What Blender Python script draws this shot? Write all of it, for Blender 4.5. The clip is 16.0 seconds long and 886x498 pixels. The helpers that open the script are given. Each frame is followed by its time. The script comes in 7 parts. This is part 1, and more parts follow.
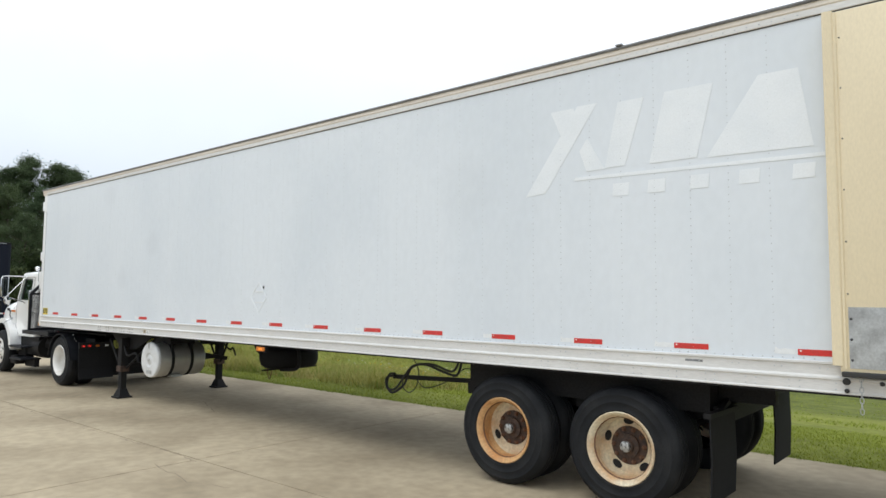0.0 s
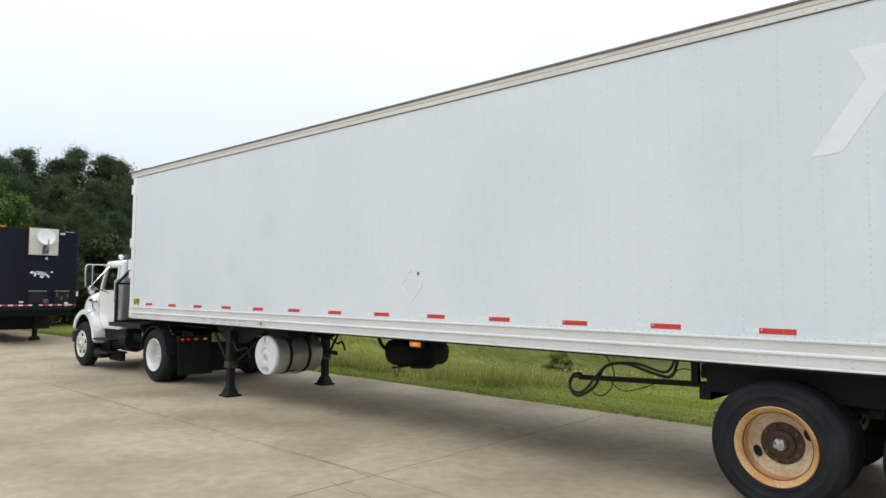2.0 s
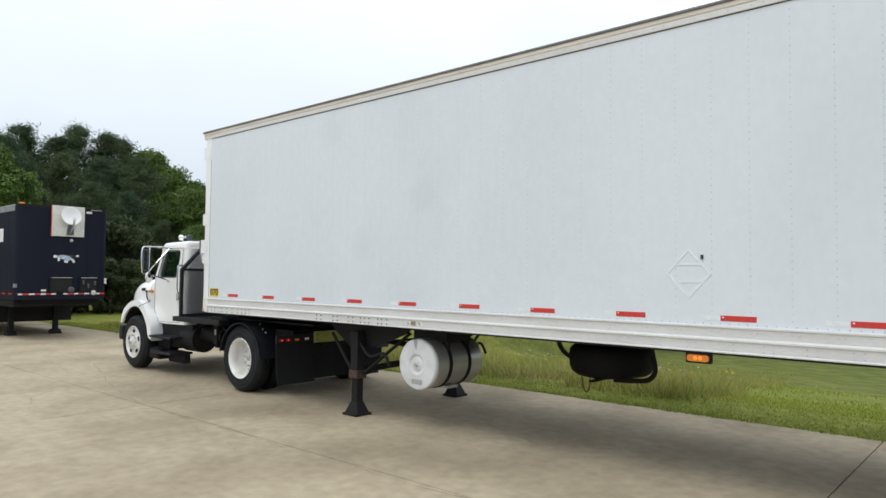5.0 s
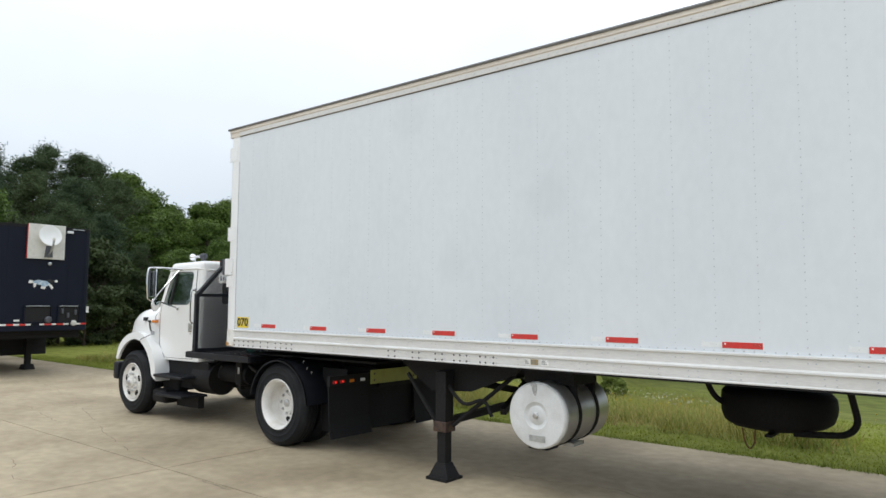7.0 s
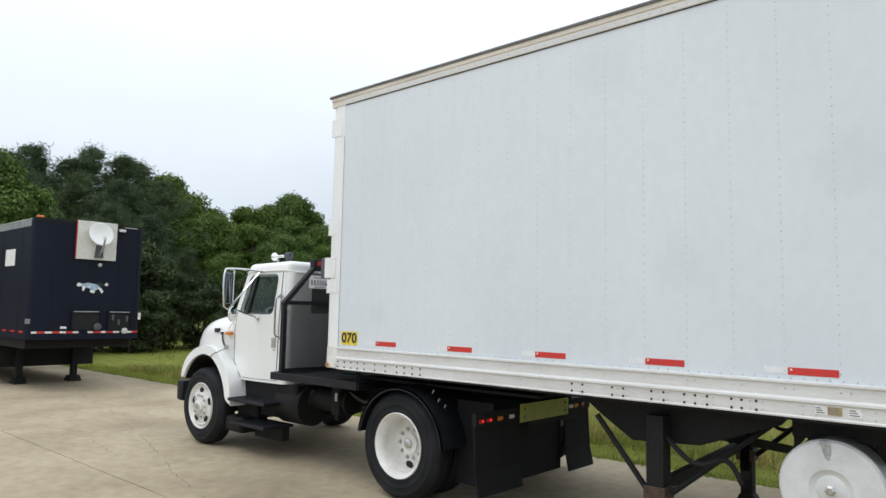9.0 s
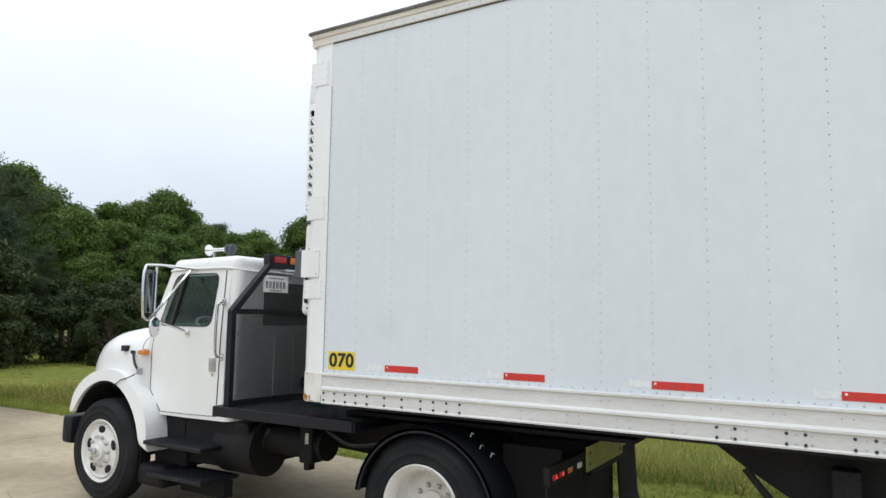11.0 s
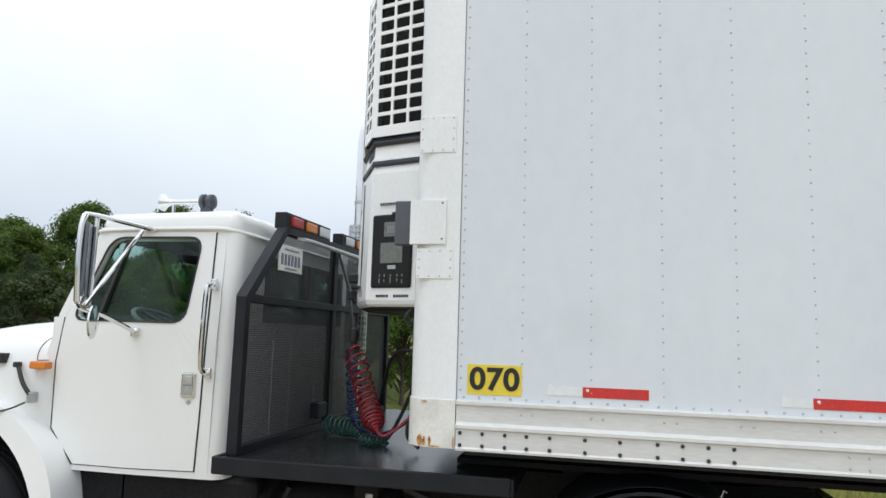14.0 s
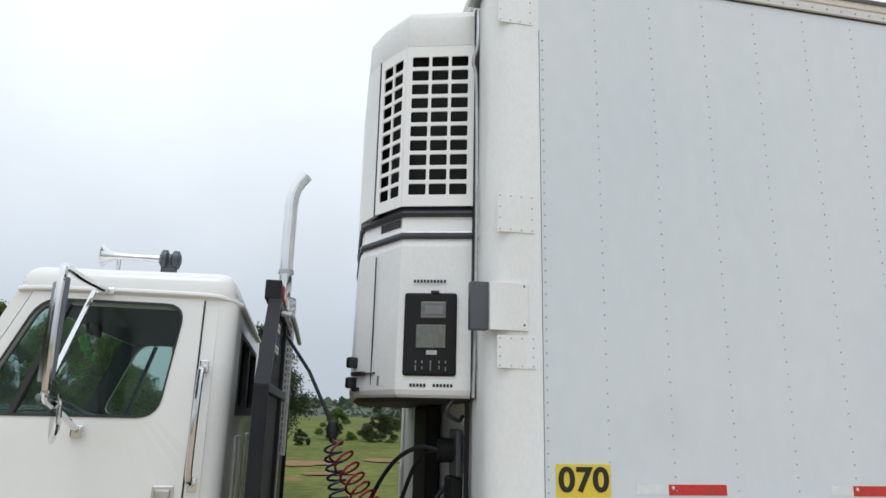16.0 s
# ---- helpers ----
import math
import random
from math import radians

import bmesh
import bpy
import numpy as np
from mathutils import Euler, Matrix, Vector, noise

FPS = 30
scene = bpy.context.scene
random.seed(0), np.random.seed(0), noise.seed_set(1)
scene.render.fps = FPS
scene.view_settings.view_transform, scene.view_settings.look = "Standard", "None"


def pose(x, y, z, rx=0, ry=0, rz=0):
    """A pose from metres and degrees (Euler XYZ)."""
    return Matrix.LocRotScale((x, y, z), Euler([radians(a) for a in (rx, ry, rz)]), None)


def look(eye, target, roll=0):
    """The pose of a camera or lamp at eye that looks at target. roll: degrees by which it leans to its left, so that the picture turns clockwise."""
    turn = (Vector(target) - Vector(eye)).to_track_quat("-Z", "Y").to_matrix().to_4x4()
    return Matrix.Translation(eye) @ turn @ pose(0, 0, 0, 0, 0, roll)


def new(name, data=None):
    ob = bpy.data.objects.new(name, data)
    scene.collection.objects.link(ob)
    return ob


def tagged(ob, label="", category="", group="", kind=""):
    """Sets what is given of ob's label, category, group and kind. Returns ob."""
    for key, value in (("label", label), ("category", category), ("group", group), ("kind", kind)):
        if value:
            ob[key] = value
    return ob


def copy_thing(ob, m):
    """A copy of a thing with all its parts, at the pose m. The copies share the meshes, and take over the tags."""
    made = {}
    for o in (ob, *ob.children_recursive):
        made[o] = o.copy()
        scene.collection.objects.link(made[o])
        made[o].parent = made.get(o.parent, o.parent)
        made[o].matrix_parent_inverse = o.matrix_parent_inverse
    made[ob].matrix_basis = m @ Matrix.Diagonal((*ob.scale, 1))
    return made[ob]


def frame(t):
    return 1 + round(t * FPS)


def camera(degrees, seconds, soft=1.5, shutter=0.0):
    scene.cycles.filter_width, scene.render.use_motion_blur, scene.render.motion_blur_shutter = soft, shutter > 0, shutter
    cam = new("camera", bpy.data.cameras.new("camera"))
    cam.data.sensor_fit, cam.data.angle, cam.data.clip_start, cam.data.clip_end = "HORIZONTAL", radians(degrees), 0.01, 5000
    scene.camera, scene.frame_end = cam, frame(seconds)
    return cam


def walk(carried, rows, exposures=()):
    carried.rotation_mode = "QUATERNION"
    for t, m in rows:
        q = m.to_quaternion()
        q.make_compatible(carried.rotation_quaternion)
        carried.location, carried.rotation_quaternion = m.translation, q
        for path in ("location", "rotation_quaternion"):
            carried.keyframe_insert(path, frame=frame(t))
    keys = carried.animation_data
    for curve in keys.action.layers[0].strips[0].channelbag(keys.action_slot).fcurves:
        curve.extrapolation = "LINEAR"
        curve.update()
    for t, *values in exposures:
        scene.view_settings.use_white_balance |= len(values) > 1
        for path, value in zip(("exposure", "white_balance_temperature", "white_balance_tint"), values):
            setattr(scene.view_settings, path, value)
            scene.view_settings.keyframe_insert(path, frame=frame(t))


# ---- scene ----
cam = camera(66.1, 16.0)
PATH = [
    (0, (15.929, -5.474, 1.807), (14.64, -3.95, 1.949), 0.4),
    (0.5, (15.385, -5.544, 1.787), (13.998, -4.11, 1.923), 0.4),
    (1, (14.866, -5.628, 1.79), (13.494, -4.179, 1.926), -0.2),
    (1.5, (14.317, -5.655, 1.762), (12.961, -4.191, 1.894), -0.6),
    (2, (13.748, -5.729, 1.737), (12.403, -4.254, 1.857), 0.4),
    (2.5, (13.153, -5.744, 1.73), (11.824, -4.254, 1.844), 0.3),
    (3, (12.548, -5.74, 1.749), (11.202, -4.265, 1.86), 1.2),
    (3.5, (11.947, -5.756, 1.74), (10.607, -4.276, 1.848), -0.3),
    (4, (11.37, -5.682, 1.746), (10.04, -4.192, 1.851), 0.0),
    (4.2, (11.142, -5.682, 1.764), (9.798, -4.205, 1.877), 0.6),
    (6.3, (8.762, -5.331, 1.693), (7.505, -3.776, 1.71), -0.0),
    (6.5, (8.54, -5.291, 1.687), (7.286, -3.736, 1.78), 0.5),
    (7, (8.002, -5.172, 1.714), (6.751, -3.62, 1.875), 0.3),
    (7.5, (7.429, -5.01, 1.755), (6.174, -3.461, 1.914), 1.2),
    (8, (6.881, -4.824, 1.764), (5.595, -3.3, 1.922), 0.8),
    (8.5, (6.34, -4.713, 1.733), (5.002, -3.235, 1.899), 1.6),
    (9, (5.815, -4.536, 1.742), (4.496, -3.044, 1.928), 1.1),
    (9.5, (5.297, -4.363, 1.776), (3.99, -2.862, 1.972), 1.8),
    (10, (4.765, -4.243, 1.764), (3.483, -2.722, 1.98), 2.2),
    (10.2, (4.575, -4.173, 1.78), (3.358, -2.6, 1.995), 1.4),
    (12.3, (2.453, -3.465, 1.682), (1.535, -1.701, 1.887), 1.7),
    (12.5, (2.27, -3.388, 1.658), (1.359, -1.62, 1.87), 1.3),
    (13, (1.859, -3.252, 1.656), (1.133, -1.403, 1.888), 1.8),
    (13.5, (1.444, -3.11, 1.683), (0.857, -1.212, 1.917), 2.3),
    (14, (1.011, -3.07, 1.664), (0.578, -1.133, 1.913), 1.7),
    (14.5, (0.593, -3.038, 1.682), (0.376, -1.068, 1.952), 2.8),
    (15, (0.234, -2.928, 1.67), (0.181, -0.952, 1.971), -0.6),
    (15.2, (0.102, -2.896, 1.688), (0.106, -0.922, 2.013), 0.4),
    (15.5, (-0.178, -2.865, 1.681), (-0.038, -0.912, 2.089), 0.9),
    (16, (-0.615, -2.808, 1.7), (-0.228, -0.907, 2.188), 1.3),
]
EXPOSURES = [(0, -0.2, 6150, 8), (3.5, -0.27, 6120, 8), (9, -0.28, 6100, 8), (13, -0.28, 6080, 8), (14.5, -0.30, 6080, 8), (15.2, -0.31, 6080, 8), (16, -0.50, 6100, 8)]
walk(cam, [(t, look(eye, target, roll)) for t, eye, target, roll in PATH], EXPOSURES)

# ---- world and light ----
world = bpy.data.worlds.new("overcast_sky")
scene.world = world
world.use_nodes = True
wn, wl = world.node_tree.nodes, world.node_tree.links
wn.clear()
w_out = wn.new("ShaderNodeOutputWorld")
w_bg = wn.new("ShaderNodeBackground")
w_sky = wn.new("ShaderNodeTexSky")
w_sky.sky_type = "NISHITA"
w_sky.sun_disc = False
w_sky.sun_elevation = radians(58)
w_sky.sun_rotation = radians(200)
w_co = wn.new("ShaderNodeTexCoord")
w_sep = wn.new("ShaderNodeSeparateXYZ")
w_ramp = wn.new("ShaderNodeValToRGB")
w_noise = wn.new("ShaderNodeTexNoise")
w_noise.inputs["Scale"].default_value = 2.2
w_noise.inputs["Detail"].default_value = 5
w_nr = wn.new("ShaderNodeMapRange")
w_nr.inputs["From Min"].default_value, w_nr.inputs["From Max"].default_value = 0.35, 0.65
w_nr.inputs["To Min"].default_value, w_nr.inputs["To Max"].default_value = 0.93, 1.05
w_mul = wn.new("ShaderNodeMixRGB")
w_mul.blend_type = "MULTIPLY"
w_mul.inputs[0].default_value = 1.0
w_mix = wn.new("ShaderNodeMixRGB")
w_mix.inputs[0].default_value = 0.93
w_sc = wn.new("ShaderNodeMixRGB")
w_sc.blend_type = "MULTIPLY"
w_sc.inputs[0].default_value = 1.0
w_sc.inputs[2].default_value = (0.1, 0.1, 0.1, 1)
cr = w_ramp.color_ramp
cr.elements[0].position, cr.elements[0].color = 0.0, (0.78, 0.84, 0.91, 1)
cr.elements[1].position, cr.elements[1].color = 1.0, (1.70, 1.72, 1.74, 1)
for p, c in ((0.10, (0.88, 0.93, 0.99, 1)), (0.22, (1.15, 1.19, 1.23, 1)), (0.45, (1.52, 1.54, 1.56, 1))):
    e = cr.elements.new(p)
    e.color = c
wl.new(w_co.outputs["Generated"], w_sep.inputs[0])
wl.new(w_sep.outputs["Z"], w_ramp.inputs[0])
wl.new(w_co.outputs["Generated"], w_noise.inputs["Vector"])
wl.new(w_noise.outputs["Fac"], w_nr.inputs["Value"])
wl.new(w_ramp.outputs[0], w_mul.inputs[1])
wl.new(w_nr.outputs[0], w_mul.inputs[2])
wl.new(w_sky.outputs[0], w_sc.inputs[1])
wl.new(w_sc.outputs[0], w_mix.inputs[1])
wl.new(w_mul.outputs[0], w_mix.inputs[2])
wl.new(w_mix.outputs[0], w_bg.inputs[0])
w_bg.inputs[1].default_value = 1.0
wl.new(w_bg.outputs[0], w_out.inputs[0])

sun_data = bpy.data.lights.new("sun", "SUN")
sun_data.energy, sun_data.angle, sun_data.color = 0.9, radians(25), (1.0, 0.96, 0.9)
sun = new("sun", sun_data)
sun.matrix_basis = look((4, -9, 20), (7, 0, 0))


# ---- materials ----
def mat(name, base, rough=0.5, metal=0.0, dark=None, scale=6.0, amount=0.5, stretch=(1, 1, 1), grain=0.0, grain_scale=80.0, bump=0.0, bump_scale=40.0, spec=0.5, rough_var=0.0, island=0.0, coat=0.0):
    """A surface of two colours mixed by large stains, with fine grain and relief."""
    m = bpy.data.materials.new(name)
    m.use_nodes = True
    n, l = m.node_tree.nodes, m.node_tree.links
    b = n["Principled BSDF"]
    b.inputs["Roughness"].default_value, b.inputs["Metallic"].default_value = rough, metal
    b.inputs["Specular IOR Level"].default_value = spec
    b.inputs["Coat Weight"].default_value = coat
    co = n.new("ShaderNodeTexCoord")
    mp = n.new("ShaderNodeMapping")
    mp.inputs["Scale"].default_value = stretch
    l.new(co.outputs["Object"], mp.inputs[0])
    big = n.new("ShaderNodeTexNoise")
    big.inputs["Scale"].default_value, big.inputs["Detail"].default_value = scale, 6
    l.new(mp.outputs[0], big.inputs["Vector"])
    rng = n.new("ShaderNodeMapRange")
    rng.inputs["From Min"].default_value, rng.inputs["From Max"].default_value = 0.42, 0.68
    rng.inputs["To Max"].default_value = amount
    l.new(big.outputs["Fac"], rng.inputs["Value"])
    mix = n.new("ShaderNodeMixRGB")
    dk = dark if dark else tuple(c * 0.6 for c in base)
    mix.inputs[1].default_value, mix.inputs[2].default_value = (*base, 1), (*dk, 1)
    l.new(rng.outputs[0], mix.inputs[0])
    out = mix.outputs[0]
    fine = n.new("ShaderNodeTexNoise")
    fine.inputs["Scale"].default_value, fine.inputs["Detail"].default_value = grain_scale, 4
    l.new(mp.outputs[0], fine.inputs["Vector"])
    if grain:
        g = n.new("ShaderNodeMapRange")
        g.inputs["From Min"].default_value, g.inputs["From Max"].default_value = 0.3, 0.7
        g.inputs["To Min"].default_value, g.inputs["To Max"].default_value = 1 - grain, 1 + grain
        l.new(fine.outputs["Fac"], g.inputs["Value"])
        mul = n.new("ShaderNodeMixRGB")
        mul.blend_type = "MULTIPLY"
        mul.inputs[0].default_value = 1
        l.new(out, mul.inputs[1])
        l.new(g.outputs[0], mul.inputs[2])
        out = mul.outputs[0]
    if island:
        geo = n.new("ShaderNodeNewGeometry")
        g = n.new("ShaderNodeMapRange")
        g.inputs["To Min"].default_value, g.inputs["To Max"].default_value = 1 - island, 1 + island
        l.new(geo.outputs["Random Per Island"], g.inputs["Value"])
        mul = n.new("ShaderNodeMixRGB")
        mul.blend_type = "MULTIPLY"
        mul.inputs[0].default_value = 1
        l.new(out, mul.inputs[1])
        l.new(g.outputs[0], mul.inputs[2])
        out = mul.outputs[0]
    l.new(out, b.inputs["Base Color"])
    if rough_var:
        r = n.new("ShaderNodeMapRange")
        r.inputs["To Min"].default_value, r.inputs["To Max"].default_value = rough - rough_var, rough + rough_var
        l.new(fine.outputs["Fac"], r.inputs["Value"])
        l.new(r.outputs[0], b.inputs["Roughness"])
    if bump:
        bn = n.new("ShaderNodeTexNoise")
        bn.inputs["Scale"].default_value, bn.inputs["Detail"].default_value = bump_scale, 4
        l.new(mp.outputs[0], bn.inputs["Vector"])
        bp = n.new("ShaderNodeBump")
        bp.inputs["Strength"].default_value, bp.inputs["Distance"].default_value = bump, 0.02
        l.new(bn.outputs["Fac"], bp.inputs["Height"])
        l.new(bp.outputs[0], b.inputs["Normal"])
    return m


def leaf_mat(name, base, var=0.45, through_light=0.35):
    """Foliage: one tone per leaf, some light through it."""
    m = bpy.data.materials.new(name)
    m.use_nodes = True
    n, l = m.node_tree.nodes, m.node_tree.links
    b = n["Principled BSDF"]
    b.inputs["Roughness"].default_value = 0.6
    b.inputs["Specular IOR Level"].default_value = 0.25
    geo = n.new("ShaderNodeNewGeometry")
    info = n.new("ShaderNodeObjectInfo")
    rng = n.new("ShaderNodeMapRange")
    rng.inputs["To Min"].default_value, rng.inputs["To Max"].default_value = 1 - var, 1 + var
    l.new(geo.outputs["Random Per Island"], rng.inputs["Value"])
    tone = n.new("ShaderNodeMixRGB")
    tone.inputs[1].default_value = (*base, 1)
    tone.inputs[2].default_value = (base[0] * 1.4, base[1] * 1.2, base[2] * 0.95, 1)
    l.new(info.outputs["Random"], tone.inputs[0])
    mul = n.new("ShaderNodeMixRGB")
    mul.blend_type = "MULTIPLY"
    mul.inputs[0].default_value = 1
    l.new(tone.outputs[0], mul.inputs[1])
    l.new(rng.outputs[0], mul.inputs[2])
    l.new(mul.outputs[0], b.inputs["Base Color"])
    tr = n.new("ShaderNodeBsdfTranslucent")
    l.new(mul.outputs[0], tr.inputs[0])
    ms = n.new("ShaderNodeMixShader")
    ms.inputs[0].default_value = through_light
    l.new(b.outputs[0], ms.inputs[1])
    l.new(tr.outputs[0], ms.inputs[2])
    l.new(ms.outputs[0], n["Material Output"].inputs[0])
    return m


def glass_mat(name, tint=(0.75, 0.85, 0.83), rough=0.0):
    m = bpy.data.materials.new(name)
    m.use_nodes = True
    n, l = m.node_tree.nodes, m.node_tree.links
    n.remove(n["Principled BSDF"])
    g = n.new("ShaderNodeBsdfGlossy")
    g.inputs["Roughness"].default_value = rough
    t = n.new("ShaderNodeBsdfTransparent")
    t.inputs[0].default_value = (*tint, 1)
    f = n.new("ShaderNodeLayerWeight")
    f.inputs[0].default_value = 0.5
    pw = n.new("ShaderNodeMath")
    pw.operation = "POWER"
    pw.inputs[1].default_value = 4.0
    l.new(f.outputs["Facing"], pw.inputs[0])
    rg = n.new("ShaderNodeMapRange")
    rg.inputs["To Min"].default_value, rg.inputs["To Max"].default_value = 0.022, 0.4
    l.new(pw.outputs[0], rg.inputs["Value"])
    ms = n.new("ShaderNodeMixShader")
    l.new(rg.outputs[0], ms.inputs[0])
    l.new(t.outputs[0], ms.inputs[1])
    l.new(g.outputs[0], ms.inputs[2])
    l.new(ms.outputs[0], n["Material Output"].inputs[0])
    return m


def lamp_mat(name, base, glow):
    m = mat(name, base, 0.2, amount=0.2, scale=60)
    b = m.node_tree.nodes["Principled BSDF"]
    b.inputs["Emission Color"].default_value = (*base, 1)
    b.inputs["Emission Strength"].default_value = glow
    return m


M_PANEL = mat("oxidised_white_panel", (0.725, 0.765, 0.805), 0.42, dark=(0.63, 0.68, 0.73), scale=0.7, amount=0.55, stretch=(1, 1, 0.6), grain=0.02, grain_scale=14, bump=0.05, bump_scale=1.6, rough_var=0.08)
M_GHOST = mat("unfaded_white_paint", (0.805, 0.835, 0.86), 0.42, dark=(0.73, 0.77, 0.805), scale=3, amount=0.6, grain=0.03)
M_RAIL = mat("painted_aluminium_rail", (0.71, 0.705, 0.69), 0.42, dark=(0.56, 0.55, 0.53), scale=2.0, amount=0.5, stretch=(0.5, 1, 3), grain=0.06, grain_scale=40, rough_var=0.1)
M_TOPRAIL = mat("weathered_top_rail", (0.74, 0.68, 0.60), 0.5, dark=(0.5, 0.44, 0.38), scale=3, amount=0.5, stretch=(0.4, 1, 2), grain=0.08)
M_ROOFCAP = mat("grey_roof_cap", (0.17, 0.17, 0.17), 0.6, dark=(0.09, 0.085, 0.08), scale=4, amount=0.8, grain=0.2)
M_SEAM = mat("black_sealant", (0.03, 0.03, 0.03), 0.6)
M_RIVET = mat("dull_rivet", (0.56, 0.585, 0.61), 0.45, metal=0.3)
M_BOLT = mat("dark_bolt", (0.06, 0.06, 0.065), 0.5, metal=0.4)
M_RED = mat("red_reflective_tape", (0.62, 0.035, 0.03), 0.35, dark=(0.45, 0.05, 0.04), scale=20, amount=0.7, grain=0.15, grain_scale=160)
M_TAPEWHITE = mat("worn_white_tape", (0.86, 0.86, 0.84), 0.5, dark=(0.62, 0.6, 0.56), scale=24, amount=0.7)
M_YELLOW = mat("yellow_sticker", (0.80, 0.62, 0.05), 0.5, dark=(0.66, 0.5, 0.06), scale=20, amount=0.5)
M_BLACKINK = mat("black_ink", (0.015, 0.015, 0.017), 0.5)
M_STRIPE = mat("dark_blue_black_trim", (0.028, 0.03, 0.042), 0.45)
M_GREYINK = mat("grey_print", (0.22, 0.23, 0.24), 0.5)
M_CREAM = mat("cream_insulated_door", (0.76, 0.66, 0.46), 0.45, dark=(0.66, 0.57, 0.40), scale=1.2, amount=0.5, stretch=(1, 1, 0.4), grain=0.04, bump=0.05, bump_scale=3)
M_ALU = mat("scuffed_aluminium", (0.52, 0.54, 0.55), 0.38, metal=0.7, dark=(0.3, 0.3, 0.31), scale=9, amount=0.7, grain=0.12, rough_var=0.15)
M_FRAME = mat("black_chassis_paint", (0.014, 0.014, 0.015), 0.65, dark=(0.018, 0.016, 0.015), scale=5, amount=0.6, grain=0.25, grain_scale=60, bump=0.15, spec=0.2)
M_RUBBER = mat("tyre_rubber", (0.011, 0.012, 0.014), 0.68, dark=(0.026, 0.027, 0.028), scale=3.5, amount=0.7, grain=0.15, grain_scale=90, bump=0.12, bump_scale=120, spec=0.2)
M_FLAP = mat("rubber_mud_flap", (0.011, 0.011, 0.012), 0.75, dark=(0.018, 0.018, 0.019), scale=3, amount=0.5, stretch=(1, 1, 0.4), grain=0.2, spec=0.2)
M_RUSTRIM = mat("rusty_cream_rim", (0.60, 0.37, 0.17), 0.6, dark=(0.46, 0.20, 0.055), scale=5.0, amount=0.9, grain=0.18, grain_scale=45, bump=0.15)
M_RUST = mat("rust", (0.20, 0.085, 0.04), 0.8, dark=(0.08, 0.05, 0.035), scale=25, amount=0.9, grain=0.3, bump=0.3)
M_WHITERIM = mat("white_rim", (0.80, 0.79, 0.76), 0.45, dark=(0.52, 0.47, 0.40), scale=6, amount=0.5, grain=0.06)
M_STEEL = mat("bright_steel", (0.62, 0.62, 0.62), 0.3, metal=0.9, dark=(0.35, 0.34, 0.33), scale=20, amount=0.5)
M_CHROME = mat("chrome", (0.80, 0.80, 0.80), 0.10, metal=1.0, amount=0.2)
# mirror colour darkened in place of the dark surroundings it would reflect
M_MIRROR = mat("mirror_with_painted_reflection", (0.16, 0.17, 0.18), 0.12, metal=0.9, dark=(0.10, 0.105, 0.11), scale=9, amount=0.6)
# near-black: painted shade inside openings, and the black of the control panel
M_DARKFILL = mat("hole_shade_and_panel_black", (0.008, 0.008, 0.009), 0.8)
M_WHITE = mat("white_truck_paint", (0.88, 0.88, 0.87), 0.25, dark=(0.83, 0.83, 0.815), scale=2.2, amount=0.4, grain=0.008, coat=0.4, rough_var=0.05)
M_WHITEUNIT = mat("white_unit_plastic", (0.87, 0.88, 0.885), 0.36, dark=(0.76, 0.76, 0.755), scale=2.2, amount=0.6, stretch=(1, 1, 0.5), grain=0.03)
M_GRILLE = mat("glossy_white_sheet", (0.92, 0.92, 0.92), 0.25, dark=(0.86, 0.86, 0.855), scale=3, amount=0.4, grain=0.015)
M_RACK = mat("dark_rack_paint", (0.010, 0.011, 0.015), 0.5, dark=(0.020, 0.021, 0.025), scale=6, amount=0.5, grain=0.1, spec=0.3)
M_MESH = mat("dark_wire_mesh", (0.065, 0.066, 0.071), 0.6, grain=0.2)
M_DECK = mat("black_deck_plate", (0.014, 0.014, 0.015), 0.26, dark=(0.035, 0.035, 0.035), scale=3, amount=0.6, grain=0.08, rough_var=0.03, bump=0.02, bump_scale=9)
M_INTERIOR = mat("dark_cab_lining", (0.035, 0.035, 0.037), 0.8, grain=0.15)
M_GLASS = glass_mat("window_glass", (0.80, 0.88, 0.855))
M_DARKGLASS = glass_mat("dark_rear_glass", (0.50, 0.57, 0.57))
M_TANK = mat("white_painted_tank", (0.74, 0.75, 0.75), 0.4, dark=(0.55, 0.55, 0.53), scale=5, amount=0.6, grain=0.05, bump=0.05)
M_TANKALU = mat("aluminium_tank_shell", (0.60, 0.60, 0.58), 0.35, metal=0.75, dark=(0.42, 0.41, 0.39), scale=4, amount=0.6, rough_var=0.1)
M_NAVY = mat("navy_blue_trailer", (0.0045, 0.0068, 0.017), 0.5, dark=(0.0075, 0.0105, 0.023), scale=2, amount=0.6, stretch=(1, 1, 0.4), grain=0.08, spec=0.2)
M_OFFWHITE = mat("off_white_panel", (0.72, 0.71, 0.66), 0.5, grain=0.03)
M_ORANGE = lamp_mat("amber_lens", (0.70, 0.22, 0.03), 0.0)
M_AMBERON = lamp_mat("lit_amber_lens", (0.9, 0.26, 0.03), 0.45)
M_REDLENS = lamp_mat("red_lens", (0.42, 0.025, 0.025), 0.0)
M_REDON = lamp_mat("lit_red_lens", (1.0, 0.03, 0.02), 0.9)
M_CLEAR = mat("clear_lens", (0.75, 0.76, 0.77), 0.15, amount=0.3, scale=60)
M_CONCRETE = mat("aged_concrete", (0.415, 0.343, 0.232), 0.85, dark=(0.245, 0.195, 0.124), scale=0.55, amount=0.82, grain=0.12, grain_scale=7, bump=0.12, bump_scale=55)
